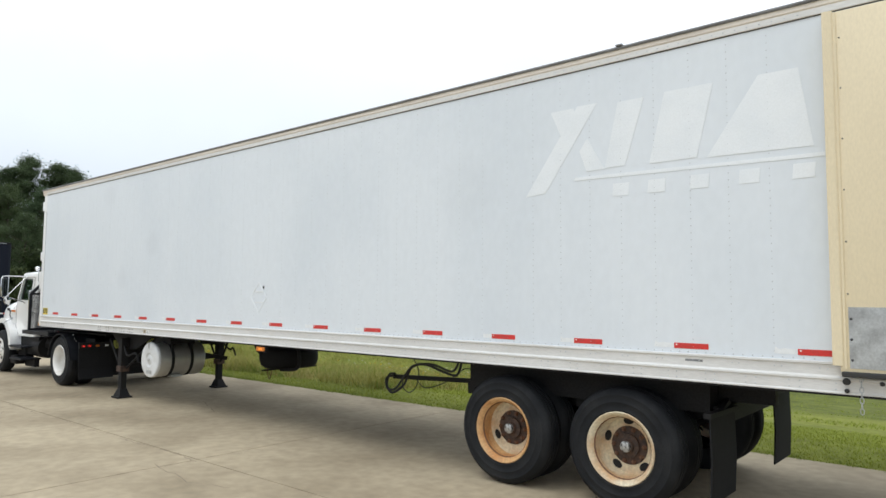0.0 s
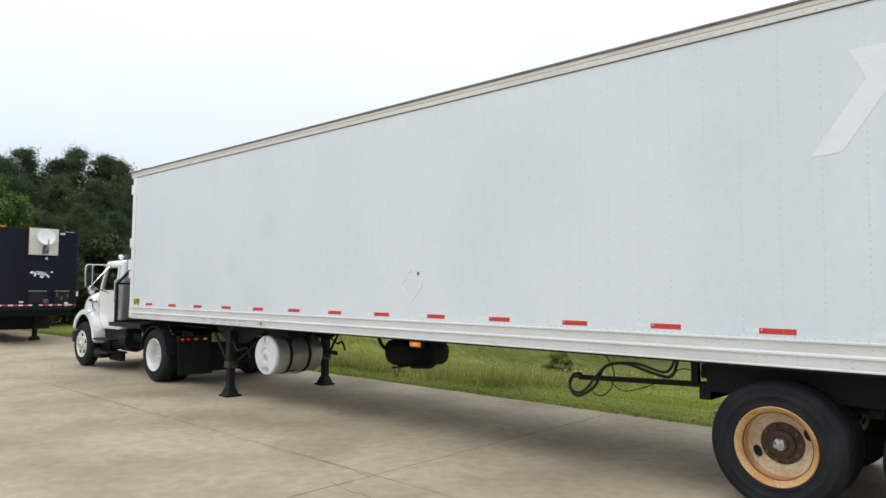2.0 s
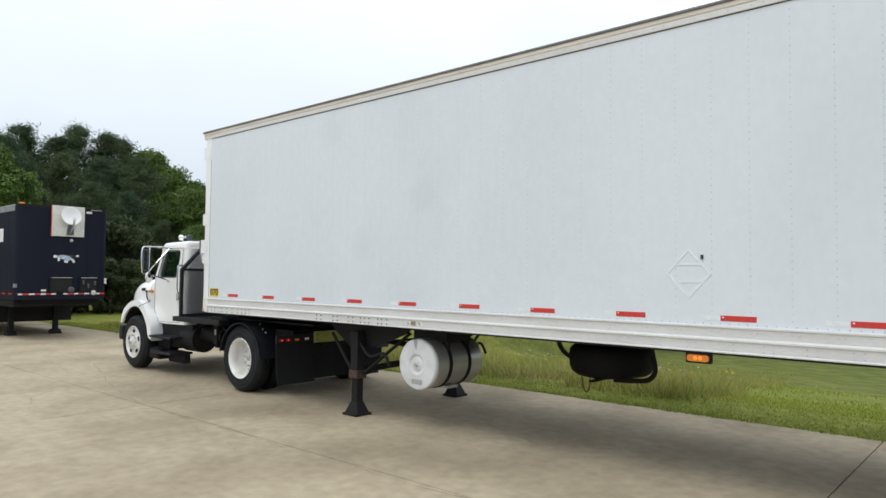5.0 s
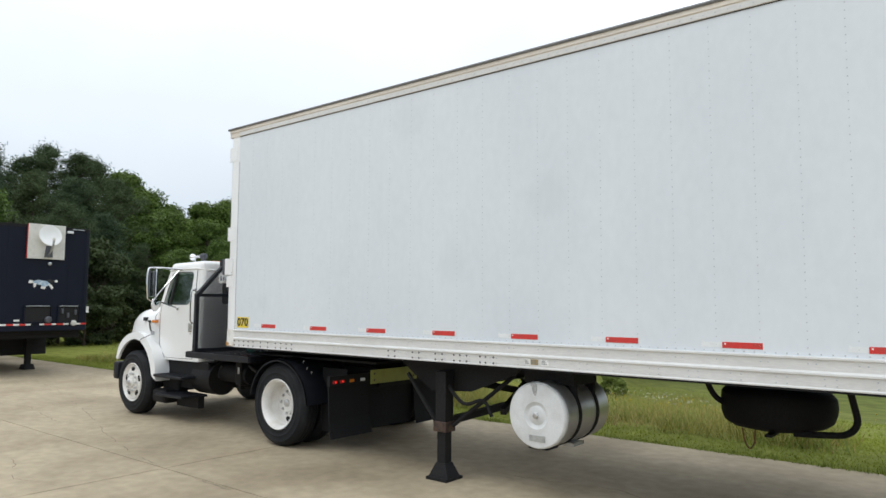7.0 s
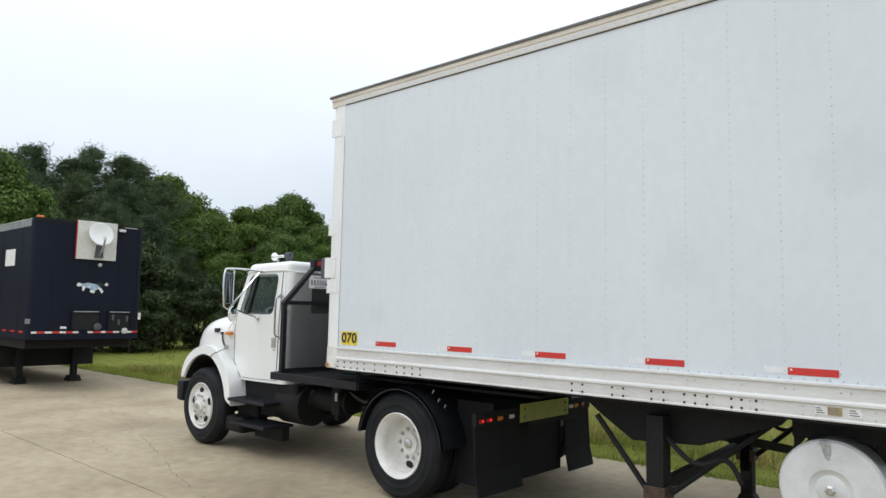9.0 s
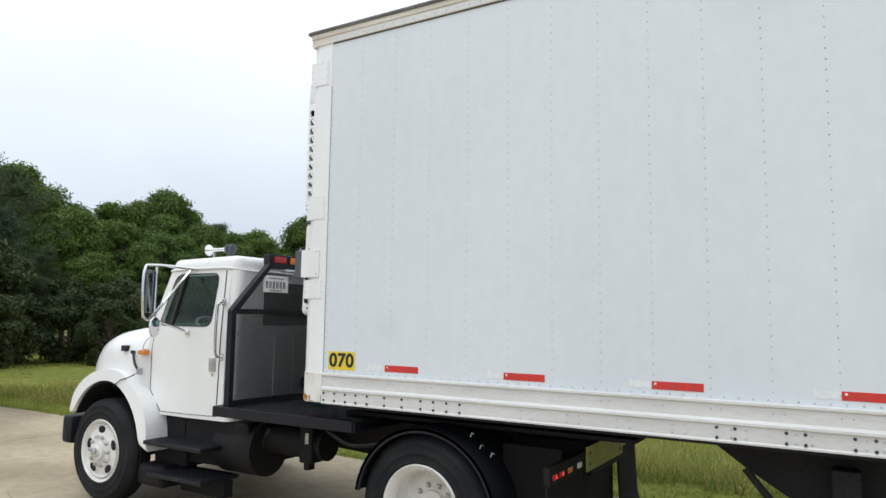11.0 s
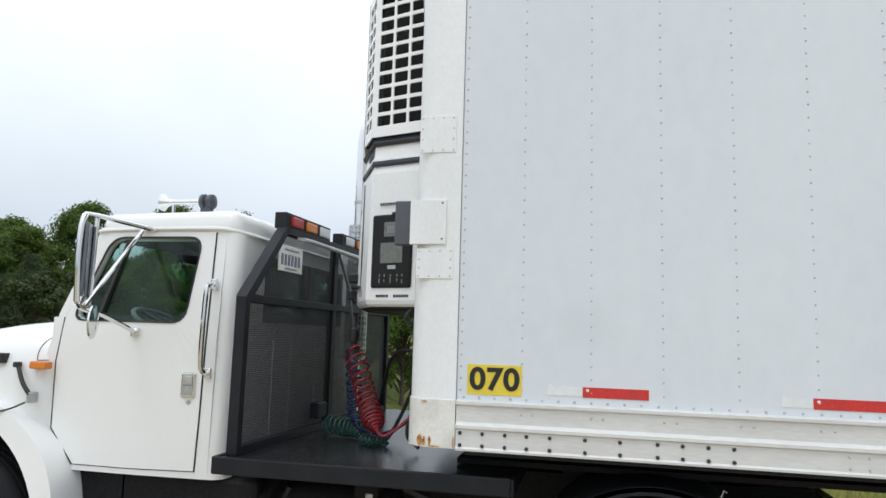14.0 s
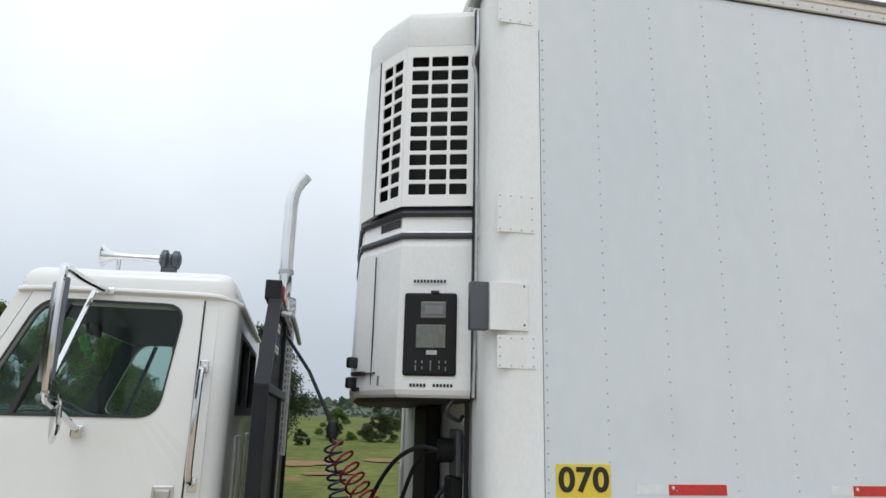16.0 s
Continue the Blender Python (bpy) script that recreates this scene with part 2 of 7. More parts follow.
M_JOINT = mat("dirty_joint", (0.17, 0.138, 0.10), 0.95, grain=0.3)
M_GRASSLAND = mat("meadow_soil_and_turf", (0.190, 0.205, 0.042), 0.95, dark=(0.145, 0.165, 0.035), scale=0.18, amount=1.0, grain=0.28, grain_scale=3.5, bump=0.6, bump_scale=16, spec=0.1)
M_FARFIELD = mat("dry_olive_field", (0.138, 0.152, 0.038), 0.95, dark=(0.090, 0.115, 0.026), scale=0.09, amount=1.0, stretch=(0.6, 1, 1), grain=0.3, grain_scale=1.5, bump=0.12, bump_scale=5, spec=0.1)
M_DIRT = mat("red_clay", (0.25, 0.135, 0.06), 0.95, dark=(0.15, 0.12, 0.035), scale=1.5, amount=0.8, grain=0.15)
M_BLADE = leaf_mat("grass_blade", (0.195, 0.25, 0.040), 0.14)
M_BUSH = leaf_mat("pale_bush_leaves", (0.21, 0.27, 0.075), 0.25, 0.4)
M_TANLABEL = mat("tan_label", (0.42, 0.32, 0.15), 0.6, dark=(0.26, 0.20, 0.11), scale=40, amount=0.8)
M_WEED = leaf_mat("tall_weed", (0.245, 0.245, 0.065), 0.3)
M_FLOWER = leaf_mat("pale_flower", (0.40, 0.40, 0.26), 0.4, 0.2)
M_YFLOWER = leaf_mat("yellow_flower", (0.42, 0.34, 0.03), 0.3, 0.2)
M_PINE = leaf_mat("pine_needles", (0.064, 0.100, 0.052), 0.3, 0.3)
M_LEAF = leaf_mat("broad_leaves", (0.082, 0.142, 0.030), 0.45, 0.25)
M_SHRUB = leaf_mat("dark_shrub_leaves", (0.050, 0.075, 0.030), 0.35, 0.3)
M_BARK = mat("bark", (0.11, 0.085, 0.065), 0.9, dark=(0.05, 0.04, 0.03), scale=6, amount=0.8, stretch=(1, 1, 0.3), grain=0.2, bump=0.5)
M_FARWOOD = leaf_mat("far_woods", (0.055, 0.085, 0.055), 0.35, 0.1)
M_HOSE = mat("black_hose", (0.02, 0.02, 0.022), 0.5)
M_HOSERED = mat("red_air_hose", (0.28, 0.02, 0.032), 0.4)
M_HOSEBLUE = mat("blue_air_hose", (0.02, 0.035, 0.12), 0.45)
M_HOSEGREEN = mat("green_electric_cable", (0.015, 0.08, 0.06), 0.45)
M_PLASTICGREEN = mat("green_ornament", (0.12, 0.45, 0.06), 0.5)
M_PLATEGREEN = mat("yellow_green_plate", (0.40, 0.42, 0.10), 0.5, dark=(0.3, 0.3, 0.09), scale=8, amount=0.5)
M_ORANGERUST = mat("orange_rust", (0.55, 0.30, 0.08), 0.8, dark=(0.40, 0.19, 0.05), scale=40, amount=1.0)
M_GRIME = mat("grey_grime", (0.36, 0.36, 0.35), 0.6, dark=(0.55, 0.55, 0.54), scale=40, amount=1.0)
M_HUBCAP = mat("oily_hub_cap", (0.48, 0.48, 0.47), 0.35, metal=0.5, dark=(0.05, 0.045, 0.04), scale=30, amount=1.0)
M_WORN = mat("worn_tape", (0.79, 0.81, 0.82), 0.5, dark=(0.70, 0.72, 0.73), scale=24, amount=0.7)
M_CREAMRIM = mat("cream_rim_with_rust", (0.70, 0.62, 0.45), 0.55, dark=(0.46, 0.22, 0.06), scale=4.2, amount=0.7, grain=0.15, grain_scale=45, bump=0.12)
M_DARKRUST = mat("greasy_dark_rust", (0.075, 0.042, 0.028), 0.7, dark=(0.03, 0.022, 0.018), scale=18, amount=0.9, grain=0.3, bump=0.3)
M_FACE = mat("grey_steel_face", (0.10, 0.105, 0.12), 0.4, metal=0.3)


# a few grey smudges on the side panel
_n, _l = M_PANEL.node_tree.nodes, M_PANEL.node_tree.links
_b = _n["Principled BSDF"]
_src = _b.inputs["Base Color"].links[0].from_socket
_co = _n.new("ShaderNodeTexCoord")
for _x, _z, _r in ((3.38, 3.62, 0.34), (4.98, 2.66, 0.30), (0.98, 1.72, 0.16), (3.95, 2.1, 0.26), (11.6, 2.9, 0.5)):
    _d = _n.new("ShaderNodeVectorMath")
    _d.operation = "DISTANCE"
    _d.inputs[1].default_value = (_x, 0, _z)
    _r2 = _n.new("ShaderNodeMapRange")
    _r2.interpolation_type = "SMOOTHSTEP"
    _r2.inputs["From Min"].default_value, _r2.inputs["From Max"].default_value = _r * 0.3, _r
    _r2.inputs["To Min"].default_value, _r2.inputs["To Max"].default_value = 0.962, 1.0
    _m = _n.new("ShaderNodeMixRGB")
    _m.blend_type = "MULTIPLY"
    _m.inputs[0].default_value = 1
    _l.new(_co.outputs["Object"], _d.inputs[0])
    _l.new(_d.outputs["Value"], _r2.inputs["Value"])
    _l.new(_src, _m.inputs[1])
    _l.new(_r2.outputs[0], _m.inputs[2])
    _src = _m.outputs[0]
_l.new(_src, _b.inputs["Base Color"])


# ---- building helpers ----
WORLD_OF = {}


def thing(name, at, label, category, group=""):
    """An Empty at the base of a thing, which carries its parts."""
    ob = new(name)
    ob.empty_display_size = 0.2
    ob.matrix_basis = Matrix.Translation(at)
    WORLD_OF[ob] = Matrix.Translation(at)
    return tagged(ob, label, category, group)


def part(name, bm, material, parent=None, label="", smooth=False, at=None, kind=""):
    """Links a bmesh as one mesh object under a thing or a part. Its coordinates are the world's, or those of the pose at."""
    if isinstance(bm, bpy.types.Mesh):
        me = bm
    else:
        bmesh.ops.recalc_face_normals(bm, faces=bm.faces)
        me = bpy.data.meshes.new(name)
        for f in bm.faces:
            f.smooth = smooth
        bm.to_mesh(me)
        bm.free()
        if smooth:
            me.set_sharp_from_angle(angle=radians(35))
        me.materials.append(material)
    ob = new(name, me)
    m = at if at is not None else Matrix.Identity(4)
    ob.matrix_basis = m
    WORLD_OF[ob] = m
    if parent is not None:
        ob.parent = parent
        ob.matrix_parent_inverse = WORLD_OF[parent].inverted()
    if label or kind:
        tagged(ob, label=label, kind=kind)
    return ob


def box(x0, x1, y0, y1, z0, z1, bevel=0.0, bm=None, seg=2):
    out = bm or bmesh.new()
    m = Matrix.LocRotScale(((x0 + x1) / 2, (y0 + y1) / 2, (z0 + z1) / 2), None, (abs(x1 - x0), abs(y1 - y0), abs(z1 - z0)))
    r = bmesh.ops.create_cube(out, size=1, matrix=m)
    if bevel:
        edges = list({e for v in r["verts"] for e in v.link_edges})
        bmesh.ops.bevel(out, geom=edges, offset=bevel, segments=seg, affect="EDGES", profile=0.5)
    return out


def prism(points, axis, a, b, bm=None, bevel=0.0):
    """A polygon of (u, v) drawn out along an axis from a to b: y takes (x, z), x takes (y, z), z takes (x, y)."""
    out = bm or bmesh.new()
    place = {"y": lambda u, v, w: (u, w, v), "x": lambda u, v, w: (w, u, v), "z": lambda u, v, w: (u, v, w)}[axis]
    lo = [out.verts.new(place(u, v, a)) for u, v in points]
    hi = [out.verts.new(place(u, v, b)) for u, v in points]
    fs = [out.faces.new(lo), out.faces.new(hi[::-1])]
    for i in range(len(points)):
        j = (i + 1) % len(points)
        fs.append(out.faces.new((lo[i], lo[j], hi[j], hi[i])))
    if bevel:
        edges = list({e for f in fs for e in f.edges})
        bmesh.ops.bevel(out, geom=edges, offset=bevel, segments=2, affect="EDGES", profile=0.5)
    return out


def ring_prism(outer, inner, axis, a, b, bm=None):
    """A prism with a hole: outer and inner run side by side with as many points."""
    out = bm or bmesh.new()
    place = {"y": lambda u, v, w: (u, w, v), "x": lambda u, v, w: (w, u, v), "z": lambda u, v, w: (u, v, w)}[axis]
    rows = [[out.verts.new(place(u, v, w)) for u, v in pts] for pts, w in ((outer, a), (inner, a), (inner, b), (outer, b))]
    n = len(outer)
    for i in range(n):
        j = (i + 1) % n
        for k in range(4):
            p, q = rows[k], rows[(k + 1) % 4]
            out.faces.new((p[i], p[j], q[j], q[i]))
    return out


def ring_star(outer, inner, centre, axis, a, b, bm=None):
    """A prism with a hole whose two outlines are both seen whole from the centre."""
    def cast(poly, ang):
        d = Vector((math.cos(ang), math.sin(ang)))
        best = None
        for i in range(len(poly)):
            p, q = Vector(poly[i]) - Vector(centre), Vector(poly[(i + 1) % len(poly)]) - Vector(centre)
            e = q - p
            den = d.x * e.y - d.y * e.x
            if abs(den) < 1e-12:
                continue
            t, s = (p.x * e.y - p.y * e.x) / den, (p.x * d.y - p.y * d.x) / den
            if t > 0 and -1e-4 <= s <= 1 + 1e-4 and (best is None or t > best):
                best = t
        return (centre[0] + d.x * best, centre[1] + d.y * best)
    angles = sorted({round(math.atan2(v - centre[1], u - centre[0]), 6) for u, v in outer + inner})
    return ring_prism([cast(outer, t) for t in angles], [cast(inner, t) for t in angles], axis, a, b, bm)


def rounded(poly, r, n=5):
    """The polygon with its corners rounded."""
    out = []
    for i in range(len(poly)):
        p, c, q = Vector(poly[i - 1]), Vector(poly[i]), Vector(poly[(i + 1) % len(poly)])
        a, b = (p - c).normalized(), (q - c).normalized()
        k = min(r, (p - c).length * 0.45, (q - c).length * 0.45)
        for j in range(n + 1):
            t = j / n
            out.append(tuple(c + a * k * (1 - t) ** 2 + b * k * t ** 2))
    return out


def lathe(profile, axis="y", steps=32, bm=None, at=(0, 0, 0), closed=False, caps=True):
    """Turns a profile of (radius, along) about an axis."""
    out = bm or bmesh.new()
    rows = []
    for k in range(steps):
        a = 2 * math.pi * k / steps
        c, s = math.cos(a), math.sin(a)
        row = []
        for r, h in profile:
            p = {"y": (r * c, h, r * s), "z": (r * c, r * s, h), "x": (h, r * c, r * s)}[axis]
            row.append(out.verts.new(Vector(p) + Vector(at)))
        rows.append(row)
    n = len(profile)
    for k in range(steps):
        p, q = rows[k], rows[(k + 1) % steps]
        for i in range(n if closed else n - 1):
            j = (i + 1) % n
            out.faces.new((p[i], p[j], q[j], q[i]))
    if caps and not closed:
        for i in (0, n - 1):
            if profile[i][0] > 1e-4:
                out.faces.new([rows[k][i] for k in range(steps)])
    bmesh.ops.remove_doubles(out, verts=out.verts, dist=1e-5)
    return out


def tube(points, radius, sides=8, bm=None, smooth_steps=0):
    """A round bar along points; radius may be a list."""
    out = bm or bmesh.new()
    pts = [Vector(p) for p in points]
    if smooth_steps:
        fine = []
        for i in range(len(pts) - 1):
            p0, p1, p2, p3 = pts[max(i - 1, 0)], pts[i], pts[i + 1], pts[min(i + 2, len(pts) - 1)]
            for k in range(smooth_steps):
                t = k / smooth_steps
                fine.append(0.5 * ((2 * p1) + (p2 - p0) * t + (2 * p0 - 5 * p1 + 4 * p2 - p3) * t * t + (3 * p1 - p0 - 3 * p2 + p3) * t ** 3))
        pts = fine + [pts[-1]]
    rs = radius if isinstance(radius, (list, tuple)) else [radius] * len(pts)
    if len(rs) != len(pts):
        rs = [rs[0] + (rs[-1] - rs[0]) * i / (len(pts) - 1) for i in range(len(pts))]
    rows, ref = [], None
    for i, p in enumerate(pts):
        d = (pts[min(i + 1, len(pts) - 1)] - pts[max(i - 1, 0)]).normalized()
        if ref is None:
            ref = d.orthogonal().normalized()
        ref = (ref - d * ref.dot(d)).normalized()
        side = d.cross(ref)
        rows.append([out.verts.new(p + (ref * math.cos(2 * math.pi * k / sides) + side * math.sin(2 * math.pi * k / sides)) * rs[i]) for k in range(sides)])
    for a, b in zip(rows, rows[1:]):
        for k in range(sides):
            j = (k + 1) % sides
            out.faces.new((a[k], a[j], b[j], b[k]))
    out.faces.new(rows[0][::-1])
    out.faces.new(rows[-1])
    return out


def bar(p, q, w, h, bm=None):
    """A square bar from p to q, w wide and h high."""
    out = bm or bmesh.new()
    p, q = Vector(p), Vector(q)
    d = q - p
    m = Matrix.Translation((p + q) / 2) @ d.to_track_quat("X", "Z").to_matrix().to_4x4() @ Matrix.Diagonal((d.length, w, h, 1))
    bmesh.ops.create_cube(out, size=1, matrix=m)
    return out


def raw(name, verts, faces, material, parent=None, label="", kind="", at=None):
    me = bpy.data.meshes.new(name)
    me.from_pydata(verts, [], faces)
    me.materials.append(material)
    return part(name, me, material, parent, label, at=at, kind=kind)


def words(name, text, size, material, at, parent, label="", depth=0.002, stretch=1.0):
    """Text as a mesh, centred, standing at the pose at."""
    cu = bpy.data.curves.new(name, "FONT")
    cu.body, cu.size, cu.extrude = text, size, depth
    cu.align_x, cu.align_y, cu.offset = "CENTER", "CENTER", size * 0.028
    ob = new(name, cu)
    me = bpy.data.meshes.new_from_object(ob.evaluated_get(bpy.context.evaluated_depsgraph_get()))
    bpy.data.objects.remove(ob)
    me.transform(Matrix.Diagonal((stretch, 1, 1, 1)))
    me.materials.clear()
    me.materials.append(material)
    return part(name, me, material, parent, label, at=at)


# ---- ground ----
LOT_EDGE = 3.2
field = bmesh.new()


def gz(x, y):
    """The meadow's height: it falls away behind the lot and climbs again towards the woods."""
    if y < 4.5:
        return 0.0
    dip = -0.13 * (y - 4.5) if y < 29 else -3.185 - 0.03 * (y - 29) if y < 40 else -3.515 + 5.5 * min(1.0, (y - 40) / 160)
    s = min(1.0, max(0.0, (x + 17) / 7)) if dip < 0 else 1.0
    return dip * s * s * (3 - 2 * s)


gx = [-400, -120, -60, -40] + [-30 + 2 * i for i in range(31)] + [40, 60, 120, 400]
gy = [-400, -100, -40, -20, -12, -5, 0, 3.0, 3.22, 3.6, 4.5, 6, 8, 10, 13, 16, 20, 25, 30, 36, 45, 60, 80, 110, 150, 220, 400]
grid = []
for y in gy:
    row = []
    for x in gx:
        z = -0.06 if y < 3.1 else -0.012 + 0.05 * (noise.noise((x * 0.21, y * 0.21, 3)) - 0.2) * min(1, (y - 3.2) / 3)
        z += gz(x, y)
        row.append(field.verts.new((x, y, z)))
    grid.append(row)
for a, b in zip(grid, grid[1:]):
    for i in range(len(gx) - 1):
        field.faces.new((a[i], a[i + 1], b[i + 1], b[i]))
for f in field.faces:
    f.material_index = int(f.calc_center_median().y > 24)
ground = part("ground", field, M_GRASSLAND, smooth=True)
ground.data.materials.append(M_FARFIELD)
tagged(ground, "wide green meadow with rough uneven turf beside the concrete lot", "ground", kind="structure")

# ---- the box trailer ----
TX0, TX1, TY0, TY1, TZ0, TZ1 = 0.17, 16.32, 0.0, 2.59, 1.155, 4.02
trailer = thing("box_trailer", (8, 1.3, 0), "long white refrigerated box trailer with faded lettering, parked on concrete", "trailer")

# side walls with rounded front corner posts, front wall, roof and floor
part("side_panel", box(0.405, 14.9, 0.0, 0.06, 1.36, 3.895), M_PANEL, trailer, "faded white riveted side panel")
part("side_panel", box(14.9, TX1, 0.0, 0.06, 1.36, 3.895), M_PANEL, trailer, "faded white riveted side panel")
part("side_panel", box(0.405, TX1, TY1 - 0.06, TY1, 1.36, 3.895), M_PANEL, trailer, "faded white riveted side panel")
part("front_wall", box(TX0 + 0.012, TX0 + 0.06, 0.2, TY1 - 0.2, 1.16, 4.0), M_WHITEUNIT, trailer)
part("roof", box(TX0 + 0.05, TX1, 0.03, TY1 - 0.03, 3.99, 4.015), M_ROOFCAP, trailer)
part("floor_pan", box(0.3, TX1, 0.05, TY1 - 0.05, 1.16, 1.22), M_FRAME, trailer)


def corner_post(mirror, z0, z1, grow=0.0):
    pts = []
    for k in range(9):
        a = math.pi / 2 * k / 8
        pts.append((TX0 - grow + 0.12 + grow - (0.12 + grow) * math.sin(a), -0.003 - grow + (0.12 + grow) - (0.12 + grow) * math.cos(a)))
    pts = [(0.405, -0.003 - grow)] + pts + [(TX0 - grow, 0.22), (TX0 + 0.03, 0.22), (TX0 + 0.03, 0.14), (0.30, 0.03), (0.405, 0.03)]
    if mirror:
        pts = [(x, TY1 - y) for x, y in pts]
    return prism(pts, "z", z0, z1)


for mirror in (False, True):
    part("corner_post", corner_post(mirror, 1.37, 3.99), M_WHITEUNIT, trailer, "white rounded corner post", True)
    part("corner_casting", corner_post(mirror, 1.16, 1.372, 0.006), M_WHITERIM, trailer, "white lower corner with rust streaks", True)
for x, z in ((0.24, 1.2), (0.262, 1.19), (0.29, 1.195)):
    part("rust_spot", lathe([(0.0, 0.0), (0.006, 0.0), (0.005, -0.003), (0.0, -0.004)], "y", 8, at=(x, -0.0095, z)), M_RUST, trailer)
for x, w, z, h in ((0.242, 0.02, 1.166, 0.05), (0.264, 0.013, 1.166, 0.042), (0.289, 0.014, 1.166, 0.044), (0.31, 0.05, 1.163, 0.006), (0.398, 0.006, 1.163, 0.05), (0.26, 0.03, 1.36, 0.006)):
    part("rust_streak", prism([(x + w / 2 * math.cos(k * 0.5236) * (1 + 0.2 * math.sin(k * 5 + x * 90)), z + h / 2 + h / 2 * math.sin(k * 0.5236)) for k in range(12)], "y", -0.0115, -0.004), M_ORANGERUST, trailer)
part("seam", box(0.4055, 0.4085, -0.0035, 0.01, 1.37, 3.55), M_GREYINK, trailer)
for z0, z1 in ((2.52, 2.70), (1.92, 2.06), (3.57, 3.76)):
    p = part("patch_plate", box(0.20, 0.375, -0.007, -0.002, z0, z1, 0.001), M_WHITEUNIT, trailer, "riveted white patch plate")
    dz = (z1 - z0 - 0.024) / 3
    for x, z in [(0.212 + 0.05 * k, zz) for k in range(4) for zz in (z0 + 0.012, z1 - 0.012)] + [(xx, z0 + 0.012 + dz * k) for k in (1, 2) for xx in (0.212, 0.362)]:
        part("rivet", lathe([(0.0045, 0), (0.003, -0.003), (0.0, -0.004)], "y", 6), M_RIVET, p, at=Matrix.Translation((x, -0.007, z)))

# bottom rail, in two steps with rolled lips
rail = [(0.05, 1.372), (-0.014, 1.376), (-0.024, 1.370), (-0.024, 1.358), (-0.012, 1.350), (-0.010, 1.280), (-0.016, 1.272), (-0.027, 1.266), (-0.027, 1.253), (-0.015, 1.246), (-0.013, 1.172), (-0.020, 1.164), (-0.018, 1.155), (0.06, 1.155)]
part("bottom_rail", prism(rail, "x", 0.41, TX1), M_RAIL, trailer, "white aluminium bottom rail with rivets and bolts", True)
part("bottom_rail", prism([(TY1 - y, z) for y, z in rail], "x", 0.41, TX1), M_RAIL, trailer, "", True)
part("floor_edge", box(0.45, TX1, -0.006, 0.05, 1.138, 1.1545), M_FRAME, trailer)
# top rail
for mirror in (False, True):
    f = (lambda y: TY1 - y) if mirror else (lambda y: y)
    part("top_rail", prism([(f(y), z) for y, z in ((0.04, 3.893), (-0.010, 3.893), (-0.010, 3.948), (-0.018, 3.955), (-0.018, 3.992), (0.04, 4.0))], "x", 0.20, TX1), M_TOPRAIL, trailer, "weathered cream top rail")
    part("upper_flange", prism([(f(y), z) for y, z in ((0.0, 3.897), (-0.014, 3.897), (-0.014, 3.944), (0.0, 3.944))], "x", 0.41, TX1), M_RAIL, trailer)
    part("roof_edge", prism([(f(y), z) for y, z in ((0.06, 3.996), (-0.026, 3.990), (-0.032, 4.004), (-0.02, 4.02), (0.06, 4.026))], "x", 0.17, TX1), M_ROOFCAP, trailer, "dark grey roof edge")
    part("sealant_line", box(0.41, TX1, f(-0.003) - 0.003, f(-0.003) + 0.003, 3.886, 3.8925), M_SEAM, trailer)
part("front_header", box(TX0 - 0.004, 0.21, 0.1, TY1 - 0.1, 3.9, 4.01), M_TOPRAIL, trailer)
part("roof_clip", box(13.3, 13.36, -0.04, 0.0, 4.018, 4.035, 0.004), M_ROOFCAP, trailer)
part("header_bracket", box(TX0 - 0.06, TX0 + 0.02, 0.16, 0.26, 3.80, 3.84, 0.008), M_ALU, trailer)
part("header_bracket", tube([(TX0, 0.2, 3.86), (TX0 - 0.06, 0.2, 3.87), (TX0 - 0.1, 0.24, 3.84)], 0.012, 6), M_ALU, trailer)

# rivets along posts, rails and flange

def rivets_into(spots, r=0.0055):
    vs, fs = [], []
    for x, y, z in spots:
        b = len(vs)
        for k in range(6):
            a = math.pi / 3 * k
            vs.append((x + r * math.cos(a), y, z + r * math.sin(a)))
        for k in range(6):
            a = math.pi / 3 * k
            vs.append((x + r * 0.55 * math.cos(a), y - r * 0.75, z + r * 0.55 * math.sin(a)))
        for k in range(6):
            j = (k + 1) % 6
            fs.append((b + k, b + j, b + 6 + j, b + 6 + k))
        fs.append(tuple(b + 6 + k for k in range(6)))
    return vs, fs


spots = [(0.70 + 0.3005 * k, 0.0, 1.43 + 0.057 * i) for k in range(47) for i in range(43)]
spots += [(0.425, 0.0, 1.42 + 0.052 * i) for i in range(41)]
vs, fs = rivets_into(spots, 0.005)
raw("panel_rivets", vs, fs, M_RIVET, trailer, "columns of small rivets", "stuff")
spots = [(0.44 + 0.07 * k, 0.0, 1.388) for k in range(206)] + [(0.44 + 0.09 * k, -0.014, 3.92) for k in range(160)]
spots += [(0.70 + 0.3005 * k + dx, -0.011, 1.325) for k in range(50) for dx in (0.0, 0.05)]
spots += [(2.0 + 0.3005 * k + dx, -0.014, z) for k in range(46) for dx in (0.0, 0.07) for z in (1.185, 1.228)]
vs, fs = rivets_into(spots, 0.0065)
raw("rail_rivets", vs, fs, M_RIVET, trailer, "rows of rail rivets", "stuff")
bolt_me = None
